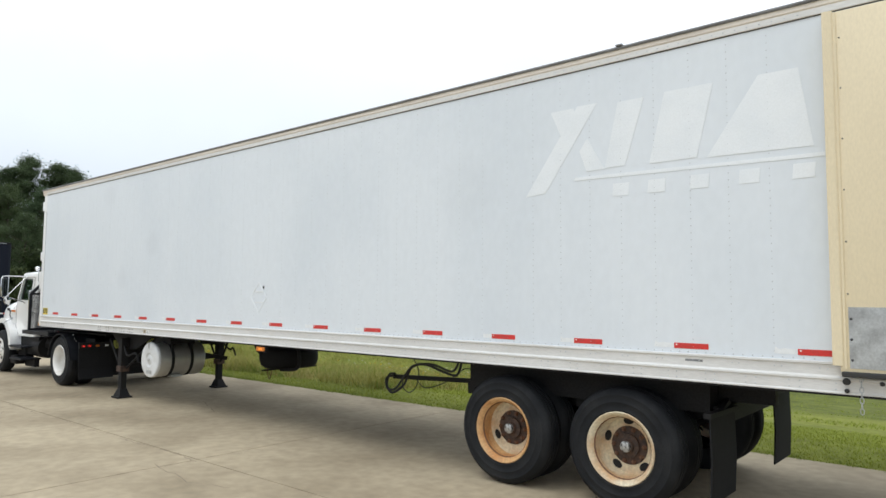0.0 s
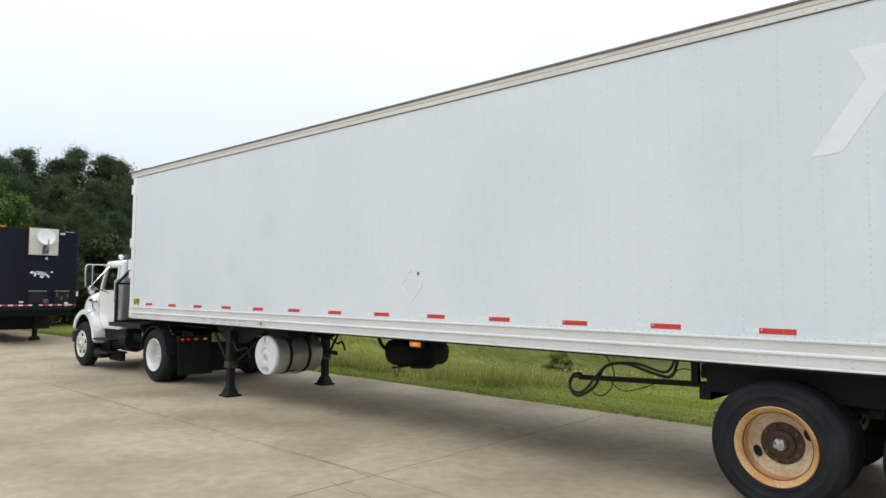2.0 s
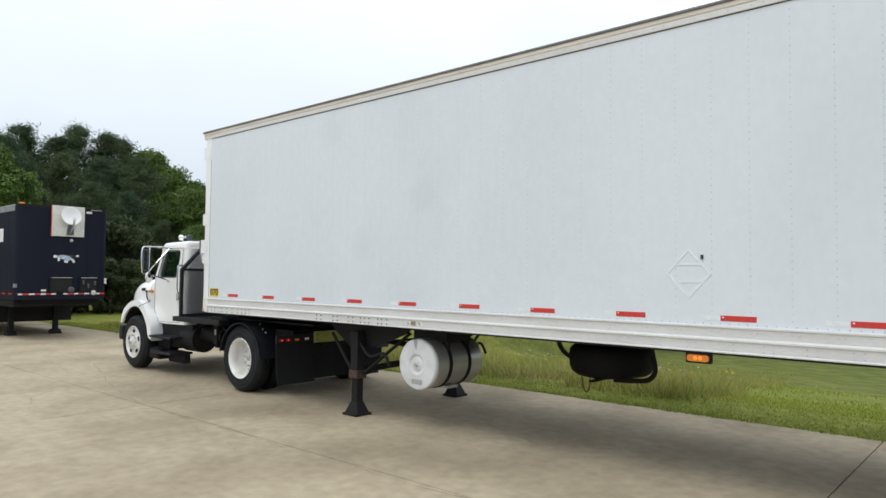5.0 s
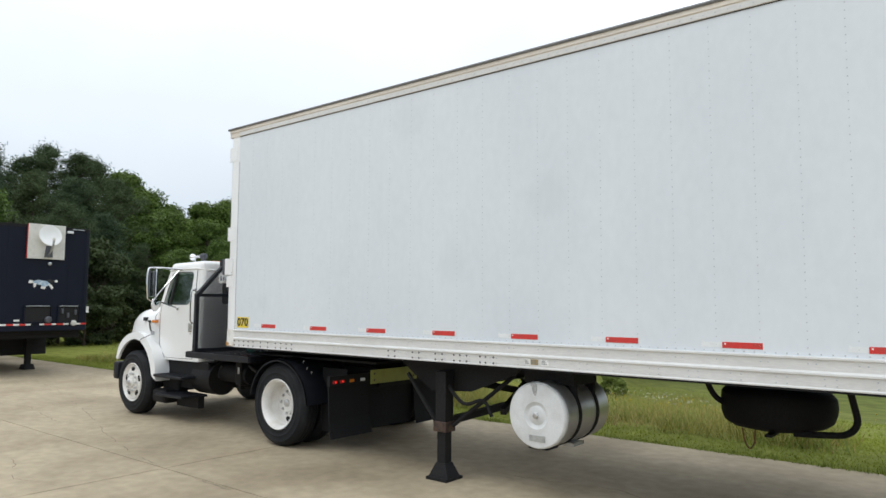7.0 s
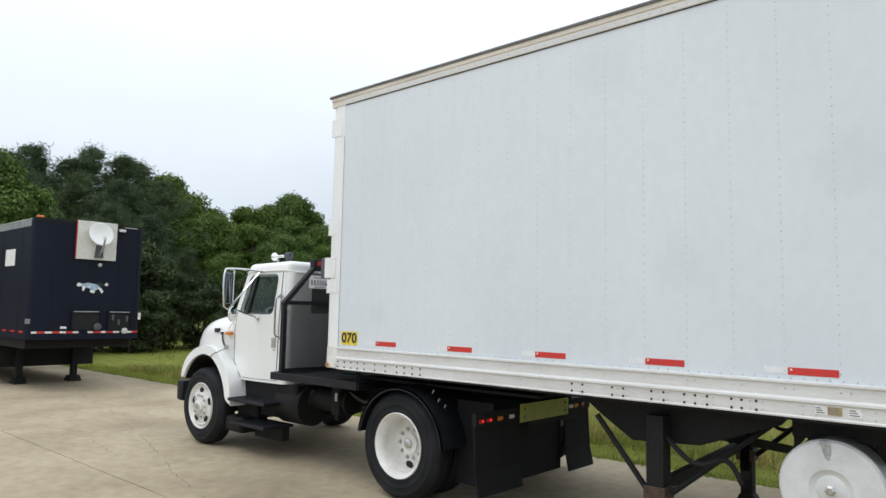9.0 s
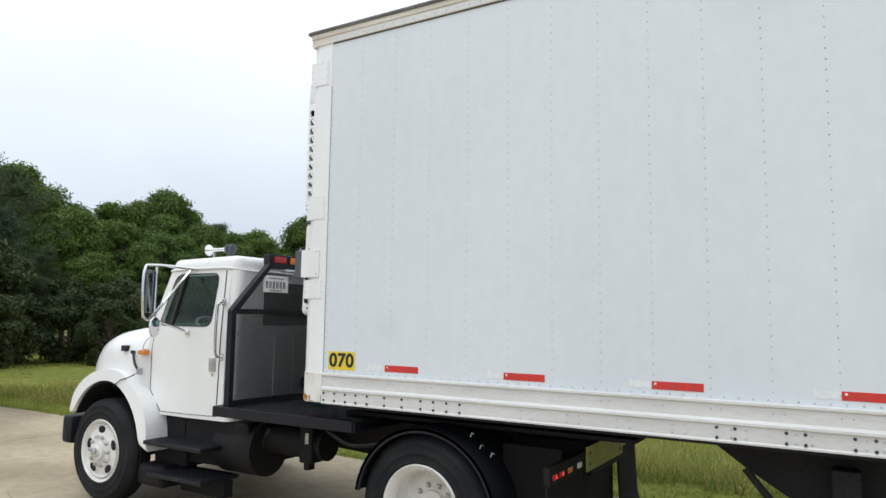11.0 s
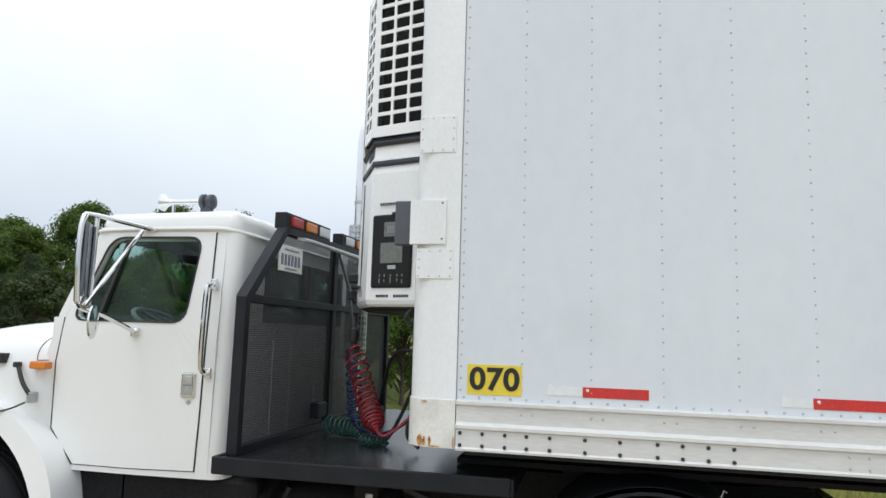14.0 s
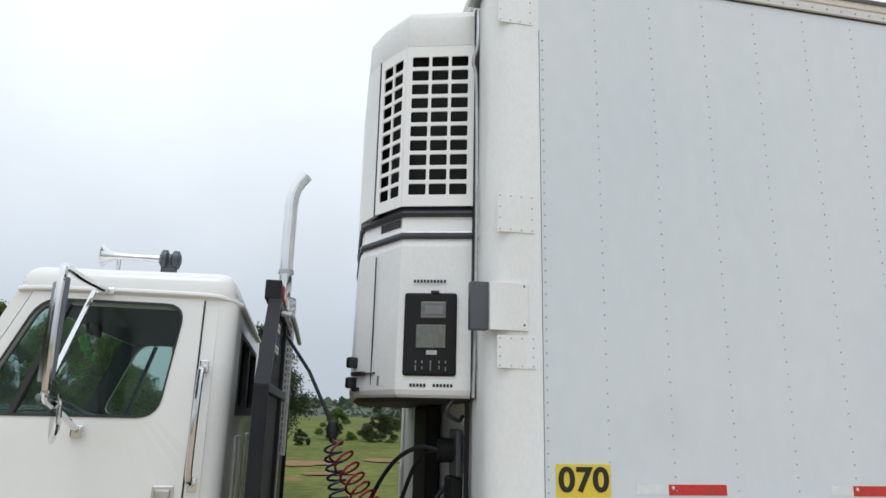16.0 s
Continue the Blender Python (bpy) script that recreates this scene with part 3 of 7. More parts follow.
for x in (0.43, 0.53, 0.63, 0.725, 0.825, 0.975, 1.12, 1.272, 1.372, 1.473, 1.572, 3.13, 3.22, 3.46, 3.545, 3.756, 3.842, 3.985, 4.057, 4.136, 4.29, 4.352, 4.44):
    for z in (1.180, 1.232):
        if bolt_me is None:
            ob = part("bolt", lathe([(0.0085, 0), (0.0085, -0.004), (0.006, -0.007), (0.0, -0.008)], "y", 8), M_BOLT, trailer, at=Matrix.Translation((x, -0.014, z)))
            bolt_me = ob.data
        else:
            part("bolt", bolt_me, M_BOLT, trailer, at=Matrix.Translation((x, -0.014, z)))

# reflective strips, each with the worn white half beside it
for k in range(16):
    x = 0.965 + 0.9145 * k
    dz = random.uniform(-0.004, 0.004)
    s = part("reflector_strip", box(x, min(x + 0.275, 14.92), -0.0035, 0.0, 1.408 + dz, 1.452 + dz, 0.001), M_RED, trailer, "red reflective strip")
    part("reflector_rivet", lathe([(0.007, 0), (0.004, -0.003), (0, -0.004)], "y", 8, at=(x + 0.02, -0.0035, 1.438 + dz)), M_TAPEWHITE, s)
    w = random.uniform(0.10, 0.17)
    pts = [(x - w, 1.412 + dz), (x - 0.002, 1.412 + dz), (x - 0.002, 1.446 + dz), (x - w * 0.55, 1.452 + dz), (x - w * 0.8, 1.446 + dz), (x - w * 0.95, 1.462 + dz)]
    part("worn_strip", prism(pts, "y", -0.0022, 0.0), M_WORN, trailer, "worn white strip")

# number plate
sticker = part("number_sticker", box(0.455, 0.70, -0.003, 0.0, 1.402, 1.535, 0.001), M_YELLOW, trailer, "yellow sticker with black number")
for digit, x in (("0", 0.502), ("7", 0.578), ("0", 0.654)):
    words("digit", digit, 0.135, M_BLACKINK, pose(x, -0.0035, 1.468, 90, 0, 0), sticker, stretch=1.08)
# rail labels
for x0, x1, m in ((4.77, 4.83, M_TAPEWHITE), (4.835, 4.91, M_TANLABEL), (4.94, 5.01, M_TAPEWHITE)):
    s = part("rail_label", box(x0, x1, -0.0165, -0.0135, 1.190, 1.238), m, trailer, "small printed label")
    for i in range(3):
        part("label_bar", box(x0 + 0.006, x1 - 0.01 - 0.01 * i, -0.0175, -0.0165, 1.198 + 0.013 * i, 1.204 + 0.013 * i), M_GREYINK, s)
part("label_bar", box(13.86, 14.0, -0.0125, -0.010, 1.315, 1.332), M_GREYINK, trailer)

# peeled diamond placard
pc = Vector((8.02, 1.79))
pl = part("placard", ring_prism([(pc.x - 0.19, pc.y), (pc.x, pc.y - 0.21), (pc.x + 0.19, pc.y), (pc.x, pc.y + 0.21)], [(pc.x - 0.172, pc.y), (pc.x, pc.y - 0.19), (pc.x + 0.172, pc.y), (pc.x, pc.y + 0.19)], "y", -0.005, 0.0), M_GHOST, trailer, "worn diamond placard frame")
for z0, x0, x1 in ((0.070, -0.10, 0.12), (-0.075, -0.10, 0.10)):
    part("placard_flap", prism([(pc.x + x0, pc.y + z0), (pc.x + x1, pc.y + z0), (pc.x + x1 - 0.006, pc.y + z0 + 0.014), (pc.x + x0 + 0.006, pc.y + z0 + 0.014)], "y", -0.004, 0.0), M_WORN, pl)
part("placard_clip", box(pc.x + 0.105, pc.x + 0.125, -0.012, 0, pc.y + 0.12, pc.y + 0.155), M_BOLT, pl)

# ghost of the old sign: slanted blocks, a line and short bars
logo = part("sign_ghost", prism([(12.34, 2.77), (12.56, 2.79), (13.10, 3.56), (12.90, 3.56)], "y", -0.003, 0.0), M_GHOST, trailer, "faded sign of slanted pale blocks")
for pts in ([(12.62, 3.55), (12.86, 3.55), (12.90, 3.42), (12.76, 3.24)],
            [(12.92, 3.14), (13.00, 3.25), (13.17, 2.95), (12.99, 2.95)],
            [(13.17, 2.96), (13.36, 2.96), (13.54, 3.53), (13.30, 3.53)],
            [(13.58, 2.95), (13.98, 2.95), (14.12, 3.54), (13.72, 3.54)],
            [(14.06, 2.94), (14.83, 2.93), (14.74, 3.53), (14.46, 3.53)],
            [(12.86, 2.875), (14.90, 2.845), (14.90, 2.875), (12.88, 2.905)]):
    part("sign_block", prism(pts, "y", -0.0036, 0.0), M_GHOST, logo)
for x in (13.24, 13.56, 13.92, 14.30, 14.68):
    part("sign_block", prism([(x, 2.70), (x + 0.15, 2.70), (x + 0.16, 2.81), (x + 0.01, 2.81)], "y", -0.0036, 0.0), M_GHOST, logo)

# swung-open rear door folded flat against the side
door = part("rear_door", box(14.97, 16.30, -0.115, -0.045, 1.315, 3.845, 0.012), M_CREAM, trailer, "cream insulated rear door swung open against the side", True)
part("door_edge", prism([(14.925, -0.12), (14.94, -0.128), (14.98, -0.122), (14.99, -0.118), (14.99, -0.05), (14.94, -0.03), (14.925, -0.03)], "z", 1.36, 3.855), M_CREAM, door)
part("door_trim", box(15.0, 15.012, -0.122, -0.112, 1.34, 3.835), M_CREAM, door)
part("kick_plate", box(15.03, 16.27, -0.119, -0.1145, 1.345, 1.76), M_ALU, door, "scuffed grey metal kick plate")
part("door_gasket", box(14.98, 16.30, -0.135, -0.05, 1.285, 1.322, 0.008), M_SEAM, door, "black rubber gasket")
for i in range(6):
    part("door_screw", lathe([(0.006, 0), (0.004, -0.003), (0, -0.004)], "y", 6, at=(15.03, -0.115, 1.85 + 0.36 * i)), M_BOLT, door)
for i in range(3):
    part("door_screw", lathe([(0.01, 0), (0.005, -0.004), (0, -0.005)], "y", 6, at=(15.045, -0.119, 1.40 + 0.14 * i)), M_BOLT, door)
chain = bmesh.new()
for i in range(7):
    c = Vector((15.09, -0.1, 1.275 - 0.036 * i))
    ring = [c + Matrix.Rotation(math.pi / 2 * (i % 2), 4, "Z") @ Vector((0.012 * math.cos(a), 0, 0.022 * math.sin(a))) for a in [math.pi / 4 * k for k in range(9)]]
    tube(ring, 0.0035, 5, chain)
part("door_chain", chain, M_ALU, door, "hanging chain")
part("lamp_socket", lathe([(0.025, 0.0), (0.025, -0.018), (0.018, -0.022), (0.0, -0.022)], "y", 14, at=(14.99, -0.014, 1.245)), M_SEAM, trailer)
part("lamp_socket", lathe([(0.016, 0.0), (0.016, -0.014), (0.0, -0.016)], "y", 10, at=(15.2, -0.014, 1.245)), M_BOLT, trailer)
part("lamp_socket", lathe([(0.016, 0.0), (0.016, -0.014), (0.0, -0.016)], "y", 10, at=(14.99, -0.014, 1.18)), M_SEAM, trailer)

# switch box and shelf plate on the front post
part("post_box", box(0.085, 0.166, 0.004, 0.055, 2.08, 2.29, 0.004), M_FACE, trailer, "dark grey steel box")
part("post_plate", box(0.165, 0.338, -0.014, 0.012, 2.08, 2.29, 0.002), M_WHITEUNIT, trailer, "white screwed plate")
for x, z in ((0.32, 2.105), (0.32, 2.275)):
    part("plate_screw", lathe([(0.005, 0), (0.003, -0.003), (0, -0.004)], "y", 6, at=(x, -0.014, z)), M_BOLT, trailer)

# underframe
for k in range(38):
    part("cross_member", box(0.5 + 0.42 * k, 0.55 + 0.42 * k, 0.25, TY1 - 0.25, 1.125, 1.158), M_FRAME, trailer)
part("coupler_plate", box(0.35, 2.6, 0.35, 2.25, 1.035, 1.06), M_FRAME, trailer)

# landing gear
for y, s in ((0.19, 1), (2.10, -1)):
    leg = part("landing_leg", box(3.645, 3.775, y - 0.065, y + 0.065, 0.48, 1.05, 0.008), M_FRAME, trailer, "black landing gear leg")
    part("inner_leg", box(3.658, 3.762, y - 0.052, y + 0.052, 0.10, 0.5, 0.006), M_FRAME, leg)
    part("leg_collar", box(3.63, 3.79, y - 0.08, y + 0.08, 0.46, 0.56, 0.008), M_DARKRUST, leg, "rusty collar")
    foot = bmesh.new()
    box(3.58, 3.84, y - 0.13, y + 0.13, 0.0, 0.03, 0.004, foot)
    for t_, b_ in ((0.058, 0.12),):
        lo = [foot.verts.new((3.71 + sx * b_, y + sy * b_ * 0.8, 0.03)) for sx, sy in ((-1, -1), (1, -1), (1, 1), (-1, 1))]
        hi = [foot.verts.new((3.71 + sx * t_, y + sy * t_, 0.16)) for sx, sy in ((-1, -1), (1, -1), (1, 1), (-1, 1))]
        for i in range(4):
            j = (i + 1) % 4
            foot.faces.new((lo[i], lo[j], hi[j], hi[i]))
        foot.faces.new(hi)
    part("foot", foot, M_FRAME, leg)
    gus = [(3.02, 1.14), (4.58, 1.14), (4.50, 1.06), (3.98, 0.86), (3.48, 0.83), (3.24, 0.98)]
    part("gusset", prism(gus, "y", y - 0.012 + 0.09 * s, y + 0.012 + 0.09 * s), M_FRAME, trailer, "black gusset plate")
    part("brace", tube([(3.24, y - 0.02 * s, 1.0), (3.62, y, 0.52)], 0.021, 8), M_FRAME, trailer)
    part("brace", tube([(3.80, y + 0.02 * s, 0.52), (4.42, y + 0.22 * s, 1.05)], 0.021, 8), M_FRAME, trailer)
    part("brace", tube([(3.72, y, 0.95), (3.98, y - 0.05 * s, 0.76), (4.18, y, 0.80), (4.28, y, 0.66)], 0.018, 8, smooth_steps=5), M_FRAME, trailer)
part("cross_brace", bar((3.71, 0.2, 0.55), (3.71, 2.1, 0.62), 0.07, 0.07), M_FRAME, trailer)
part("cross_brace", bar((3.71, 0.25, 0.98), (4.3, 1.9, 0.62), 0.07, 0.07), M_FRAME, trailer)
part("cross_brace", bar((3.71, 2.05, 1.0), (4.2, 0.5, 0.66), 0.06, 0.06), M_FRAME, trailer)
part("crank_shaft", tube([(3.71, 0.14, 0.88), (3.71, 2.1, 0.88)], 0.018, 8), M_FRAME, trailer)


# wheels
def tyre_mesh(R=0.52, rim=0.30, w=0.27):
    p = [(rim, 0.012), (rim + 0.022, 0.0), (rim + 0.030, -0.005), (rim + 0.038, -0.001), (R - 0.135, -0.004), (R - 0.125, -0.009), (R - 0.115, -0.005), (R - 0.07, 0.002), (R - 0.062, -0.001), (R - 0.05, 0.008), (R - 0.02, 0.03), (R - 0.004, 0.055)]
    for c in (0.085, 0.135, 0.185):
        p += [(R, c - 0.012), (R - 0.012, c - 0.008), (R - 0.012, c + 0.008), (R, c + 0.012)]
    p += [(R - 0.004, w - 0.055), (R - 0.02, w - 0.03), (R - 0.05, w - 0.008), (R - 0.13, w + 0.004), (rim + 0.03, w), (rim, w - 0.012)]
    return lathe(p, "y", 48, closed=True)


def wheel(parent, at, rim_mat, hub_mat, R=0.52, dished=True, holes=5, face_mat=None, hub_r=0.105, reach=0.06, phase=92, turn=72, disc_mat=None):
    """One disc wheel; y runs inward from the outer sidewall."""
    k = R / 0.52
    d = 0.20 if dished else 0.012
    prof = [(0.305 * k, 0.03), (0.316 * k, 0.004), (0.308 * k, -0.006), (0.290 * k, 0.004), (0.276 * k, 0.03), (0.266 * k, 0.045), (0.262 * k, d * 0.55), (0.268 * k, d * 0.6), (0.262 * k, d * 0.9), (0.246 * k, d + 0.012), (0.20 * k, d + 0.004), (0.13 * k, d - 0.004), (0.06 * k, d - 0.002), (0.0, d - 0.002)]
    rim = part("wheel", lathe(prof[:9], "y", 48, caps=False), rim_mat, parent, "", True, at)
    part("disc", lathe(prof[8:], "y", 48, caps=False), disc_mat or rim_mat, rim, "", True, at)
    part("tyre", tyre_mesh(R, 0.298 * k, 0.27 * k), M_RUBBER, rim, "worn black tyre", True, at)
    if disc_mat:
        part("rim_gutter", lathe([(0.2665 * k, 0.044), (0.2600 * k, 0.050), (0.2590 * k, 0.060), (0.2640 * k, 0.068)], "y", 48, caps=False), M_RUST, rim, "rusty rim gutter", True, at)
    for i in range(holes):
        a = radians(phase + turn * i)
        # nothing is cut: a black disc paints the dark of each hand hole
        part("hand_hole", lathe([(0.040, 0.0), (0.040, -0.006), (0.0, -0.006)], "y", 18), M_DARKFILL, rim, at=at @ Matrix.Translation((0.212 * k * math.cos(a), d + 0.005, 0.212 * k * math.sin(a))) @ Matrix.Rotation(-a, 4, "Y") @ Matrix.Diagonal((0.8, 1, 1.2, 1)))
    h0 = d - 0.004
    part("hub_flange", lathe([(0.168 * k, h0 + 0.004), (0.165 * k, h0 - 0.006), (0.10 * k, h0 - 0.010), (0.0, h0 - 0.010)], "y", 36), hub_mat, rim, "", True, at)
    h0 -= 0.008
    reach = reach if dished else 0.045
    hub = part("hub", lathe([(hub_r, h0), (hub_r * 0.98, h0 - 0.03), (hub_r * 0.6, h0 - 0.035), (hub_r * 0.56, h0 - reach), (hub_r * 0.40, h0 - reach - 0.012), (0.0, h0 - reach - 0.014)], "y", 28), hub_mat, rim, "", True, at)
    if face_mat:
        part("hub_cap", lathe([(hub_r * 0.48, h0 - reach), (hub_r * 0.44, h0 - reach - 0.025), (hub_r * 0.3, h0 - reach - 0.032), (0.0, h0 - reach - 0.033)], "y", 20), face_mat, rim, "", True, at)
    nut = None
    for i in range(10):
        a = 2 * math.pi * i / 10
        spot = at @ Matrix.Translation((0.143 * k * math.cos(a), h0, 0.143 * k * math.sin(a)))
        if nut is None:
            ob = part("lug_nut", lathe([(0.02, 0.004), (0.02, -0.012), (0.013, -0.026), (0.0, -0.028)], "y", 6), M_RUST if disc_mat else M_STEEL, rim, at=spot)
            nut = ob.data
        else:
            part("lug_nut", nut, M_RUST if disc_mat else M_STEEL, rim, at=spot)
    return rim


TRAILER_AXLES = (12.02, 13.25)
for i, x in enumerate(TRAILER_AXLES):
    for y, turn in ((0.06, 0), (TY1 - 0.06, 180)):
        at = pose(x, y, 0.52, 0, 0, turn)
        wheel(trailer, at, (M_RUSTRIM, M_CREAMRIM)[i], M_DARKRUST, face_mat=M_HUBCAP, disc_mat=M_CREAMRIM, holes=(2, 5)[i], phase=(205, 92)[i], turn=(180, 72)[i])
        inner = at @ Matrix.Translation((0, 0.33, 0))
        part("inner_tyre", tyre_mesh(), M_RUBBER, trailer, "", True, inner)
    part("axle", tube([(x, 0.3, 0.52), (x, TY1 - 0.3, 0.52)], 0.065, 14), M_FRAME, trailer)
for y in (0.72, 1.87):
    part("slider_rail", box(11.2, 14.35, y - 0.05, y + 0.05, 0.93, 1.06), M_FRAME, trailer)
    part("bogie_frame", box(11.5, 13.95, y - 0.04, y + 0.04, 0.76, 0.93), M_FRAME, trailer)
    for x in TRAILER_AXLES:
        part("leaf_spring", tube([(x - 0.5, y, 0.80), (x - 0.2, y, 0.66), (x, y, 0.62), (x + 0.2, y, 0.66), (x + 0.5, y, 0.80)], 0.035, 6, smooth_steps=4), M_FRAME, trailer)
for x in (11.3, 12.64, 13.95):
    part("bogie_cross", box(x - 0.05, x + 0.05, 0.5, 2.1, 0.76, 0.9), M_FRAME, trailer)
part("wheel_shroud", box(11.35, 13.9, 0.42, 0.62, 0.85, 1.14), M_FRAME, trailer)
# mud flaps of the bogie
for y0, y1 in ((0.08, 0.68), (1.9, 2.5)):
    br = part("flap_bracket", bar((14.0, y0 - 0.02, 0.88), (14.02, y1 + 0.02, 0.88), 0.06, 0.04), M_FRAME, trailer)
    part("mud_flap", prism([(14.0, 0.18), (14.015, 0.5), (14.005, 0.88), (14.018, 0.88), (14.03, 0.5), (14.014, 0.18)], "y", y0, y1), M_FLAP, trailer, "black rubber mud flap")
    part("flap_arm", bar((14.0, (y0 + y1) / 2, 0.88), (13.9, 1.1 if y0 < 1 else 1.6, 1.0), 0.05, 0.05), M_FRAME, trailer)
part("rear_arm", tube([(14.1, 1.9, 0.95), (14.3, 1.95, 1.02), (14.5, 2.0, 1.1)], 0.03, 8), M_FRAME, trailer)

# locking-pin bar with looped hoses ahead of the bogie
part("slide_bar", bar((9.80, 0.83, 0.80), (11.4, 0.83, 0.86), 0.05, 0.05), M_FRAME, trailer, "long black slide bar")
part("bar_hanger", box(11.05, 11.12, 0.8, 0.86, 0.84, 1.06), M_FRAME, trailer)
part("air_hose", tube([(9.84, 0.80, 0.84), (9.74, 0.80, 0.82), (9.70, 0.80, 0.68), (9.80, 0.80, 0.60), (10.0, 0.80, 0.72), (10.12, 0.80, 0.93), (10.35, 0.80, 0.99), (10.65, 0.80, 0.92), (10.85, 0.80, 0.90), (10.92, 0.8, 1.06)], 0.016, 7, None, 6), M_HOSE, trailer, "looped black air hose", True)
part("air_hose", tube([(9.86, 0.77, 0.82), (9.72, 0.77, 0.78), (9.74, 0.77, 0.66), (9.88, 0.77, 0.66), (10.06, 0.77, 0.86), (10.2, 0.77, 0.97), (10.5, 0.77, 1.0), (10.8, 0.77, 0.94), (10.9, 0.77, 1.06)], 0.014, 7, None, 6), M_HOSE, trailer, "looped black air hose", True)
part("air_hose", tube([(9.95, 0.85, 0.82), (9.93, 0.85, 0.68), (10.05, 0.85, 0.62), (10.17, 0.85, 0.72), (10.2, 0.85, 0.9), (10.1, 0.85, 1.06)], 0.007, 6, None, 6), M_HOSE, trailer, "", True)
part("air_hose", tube([(10.15, 0.85, 0.8), (10.3, 0.85, 0.70), (10.55, 0.85, 0.76), (10.75, 0.85, 0.86), (10.95, 0.85, 0.98), (11.2, 0.85, 0.92)], 0.006, 6, None, 6), M_HOSE, trailer, "", True)

# spare tyre lying in its carrier under the floor
spare = thing("spare_tyre_carrier", (6.45, 1.75, 0.62), "covered black spare tyre slung flat under the trailer in a carrier", "spare tyre")
sp = lathe([(0.0, 0.0), (0.30, 0.0), (0.40, 0.01), (0.46, 0.05), (0.485, 0.12), (0.49, 0.20), (0.48, 0.28), (0.44, 0.33), (0.36, 0.355), (0.2, 0.36), (0.0, 0.36)], "z", 40, at=(6.41, 1.75, 0.615))
for v in sp.verts:
    v.co.z += 0.02 * noise.noise((v.co.x * 3, v.co.y * 3, v.co.z * 4)) + (6.41 - v.co.x) * 0.03 * (v.co.z > 0.8)
    v.co.x += 0.012 * noise.noise((v.co.x * 5, v.co.z * 5, 4))
part("tyre", sp, M_FLAP, spare, "tyre in a black cover", True)
part("top_bracket", box(6.12, 6.26, 1.5, 2.0, 0.93, 1.07, 0.01), M_FRAME, spare)
part("carrier_hook", tube([(7.02, 1.45, 1.07), (7.06, 1.45, 0.9), (7.08, 1.45, 0.74), (7.0, 1.45, 0.645), (6.84, 1.45, 0.62), (6.6, 1.45, 0.605)], 0.028, 8, smooth_steps=5), M_FRAME, spare, "", True)
part("carrier_hook", tube([(5.86, 1.45, 1.07), (5.89, 1.45, 0.95), (5.95, 1.48, 0.85), (6.05, 1.55, 0.78)], 0.028, 8, smooth_steps=5), M_FRAME, spare, "", True)
part("carrier_strap", bar((6.45, 1.2, 0.60), (6.45, 2.3, 0.60), 0.06, 0.02), M_FRAME, spare)
part("loose_chain", tube([(6.16, 1.5, 0.6), (6.18, 1.5, 0.48), (6.22, 1.5, 0.42), (6.26, 1.5, 0.48), (6.27, 1.5, 0.6)], 0.008, 5, smooth_steps=5), M_RUST, spare)

# amber lamp under the rail
lamp = thing("side_marker_lamp", (8.08, 0.02, 1.14), "lit amber side marker lamp under the trailer rail", "marker lamp")
part("housing", box(7.99, 8.20, 0.004, 0.05, 1.055, 1.138, 0.006), M_FRAME, lamp, "black lamp housing")
oval = rounded([(8.005, 1.07), (8.185, 1.07), (8.185, 1.125), (8.005, 1.125)], 0.028, 6)
part("lens", prism(oval, "y", -0.008, 0.006), M_ORANGE, lamp, "amber oval lens")
for x in (8.075, 8.115):
    part("bulb", lathe([(0.018, -0.008), (0.012, -0.011), (0.0, -0.012)], "y", 12, at=(x, 0, 1.097)), M_AMBERON, lamp)
part("bracket", box(8.02, 8.17, 0.01, 0.04, 1.13, 1.156), M_FRAME, lamp)

# fuel tank of the cooling unit
tank = thing("fuel_tank", (4.81, 0.5, 0.44), "round white fuel tank hung in black straps under the trailer", "fuel tank")
TC = (4.81, 0, 0.735)
part("shell", lathe([(0.285, 0.13), (0.29, 0.15), (0.29, 0.95), (0.285, 0.97)], "y", 48, at=TC), M_TANKALU, tank, "dull aluminium shell", True)
part("end_cap", lathe([(0.293, 0.17), (0.293, 0.135), (0.28, 0.118), (0.25, 0.113), (0.12, 0.108), (0.105, 0.122), (0.085, 0.125), (0.06, 0.110), (0.0, 0.108)], "y", 48, at=TC), M_TANK, tank, "white dished end cap", True)
part("end_nut", lathe([(0.03, 0.11), (0.03, 0.098), (0.018, 0.092), (0.0, 0.092)], "y", 6, at=TC), M_STEEL, tank)
part("end_label", box(4.74, 4.90, 0.106, 0.112, 0.51, 0.565, 0.002), M_ALU, tank)
part("filler_cap", lathe([(0.035, 0.0), (0.035, -0.07), (0.028, -0.075), (0.0, -0.075)], "y", 14, at=(4.78, 0.19, 0.99)), M_ALU, tank, "", True)
for y in (0.36, 0.70):
    part("strap", lathe([(0.291, y), (0.298, y), (0.298, y + 0.05), (0.291, y + 0.05)], "y", 40, at=TC, closed=True), M_FRAME, tank)
    part("hanger", prism([(4.55, 1.155), (5.07, 1.155), (5.07, 0.86), (5.0, 0.985), (4.62, 0.985), (4.55, 0.9)], "y", y + 0.01, y + 0.04), M_FRAME, tank)
part("saddle", box(4.55, 5.07, 0.33, 0.78, 0.99, 1.154, 0.01), M_FRAME, tank, "black steel saddle above the tank")
part("dirt_streak", prism([(4.765, 1.005), (4.815, 1.01), (4.82, 0.955), (4.808, 0.905), (4.79, 0.915), (4.775, 0.95)], "y", 0.1075, 0.112), M_GRIME, tank)
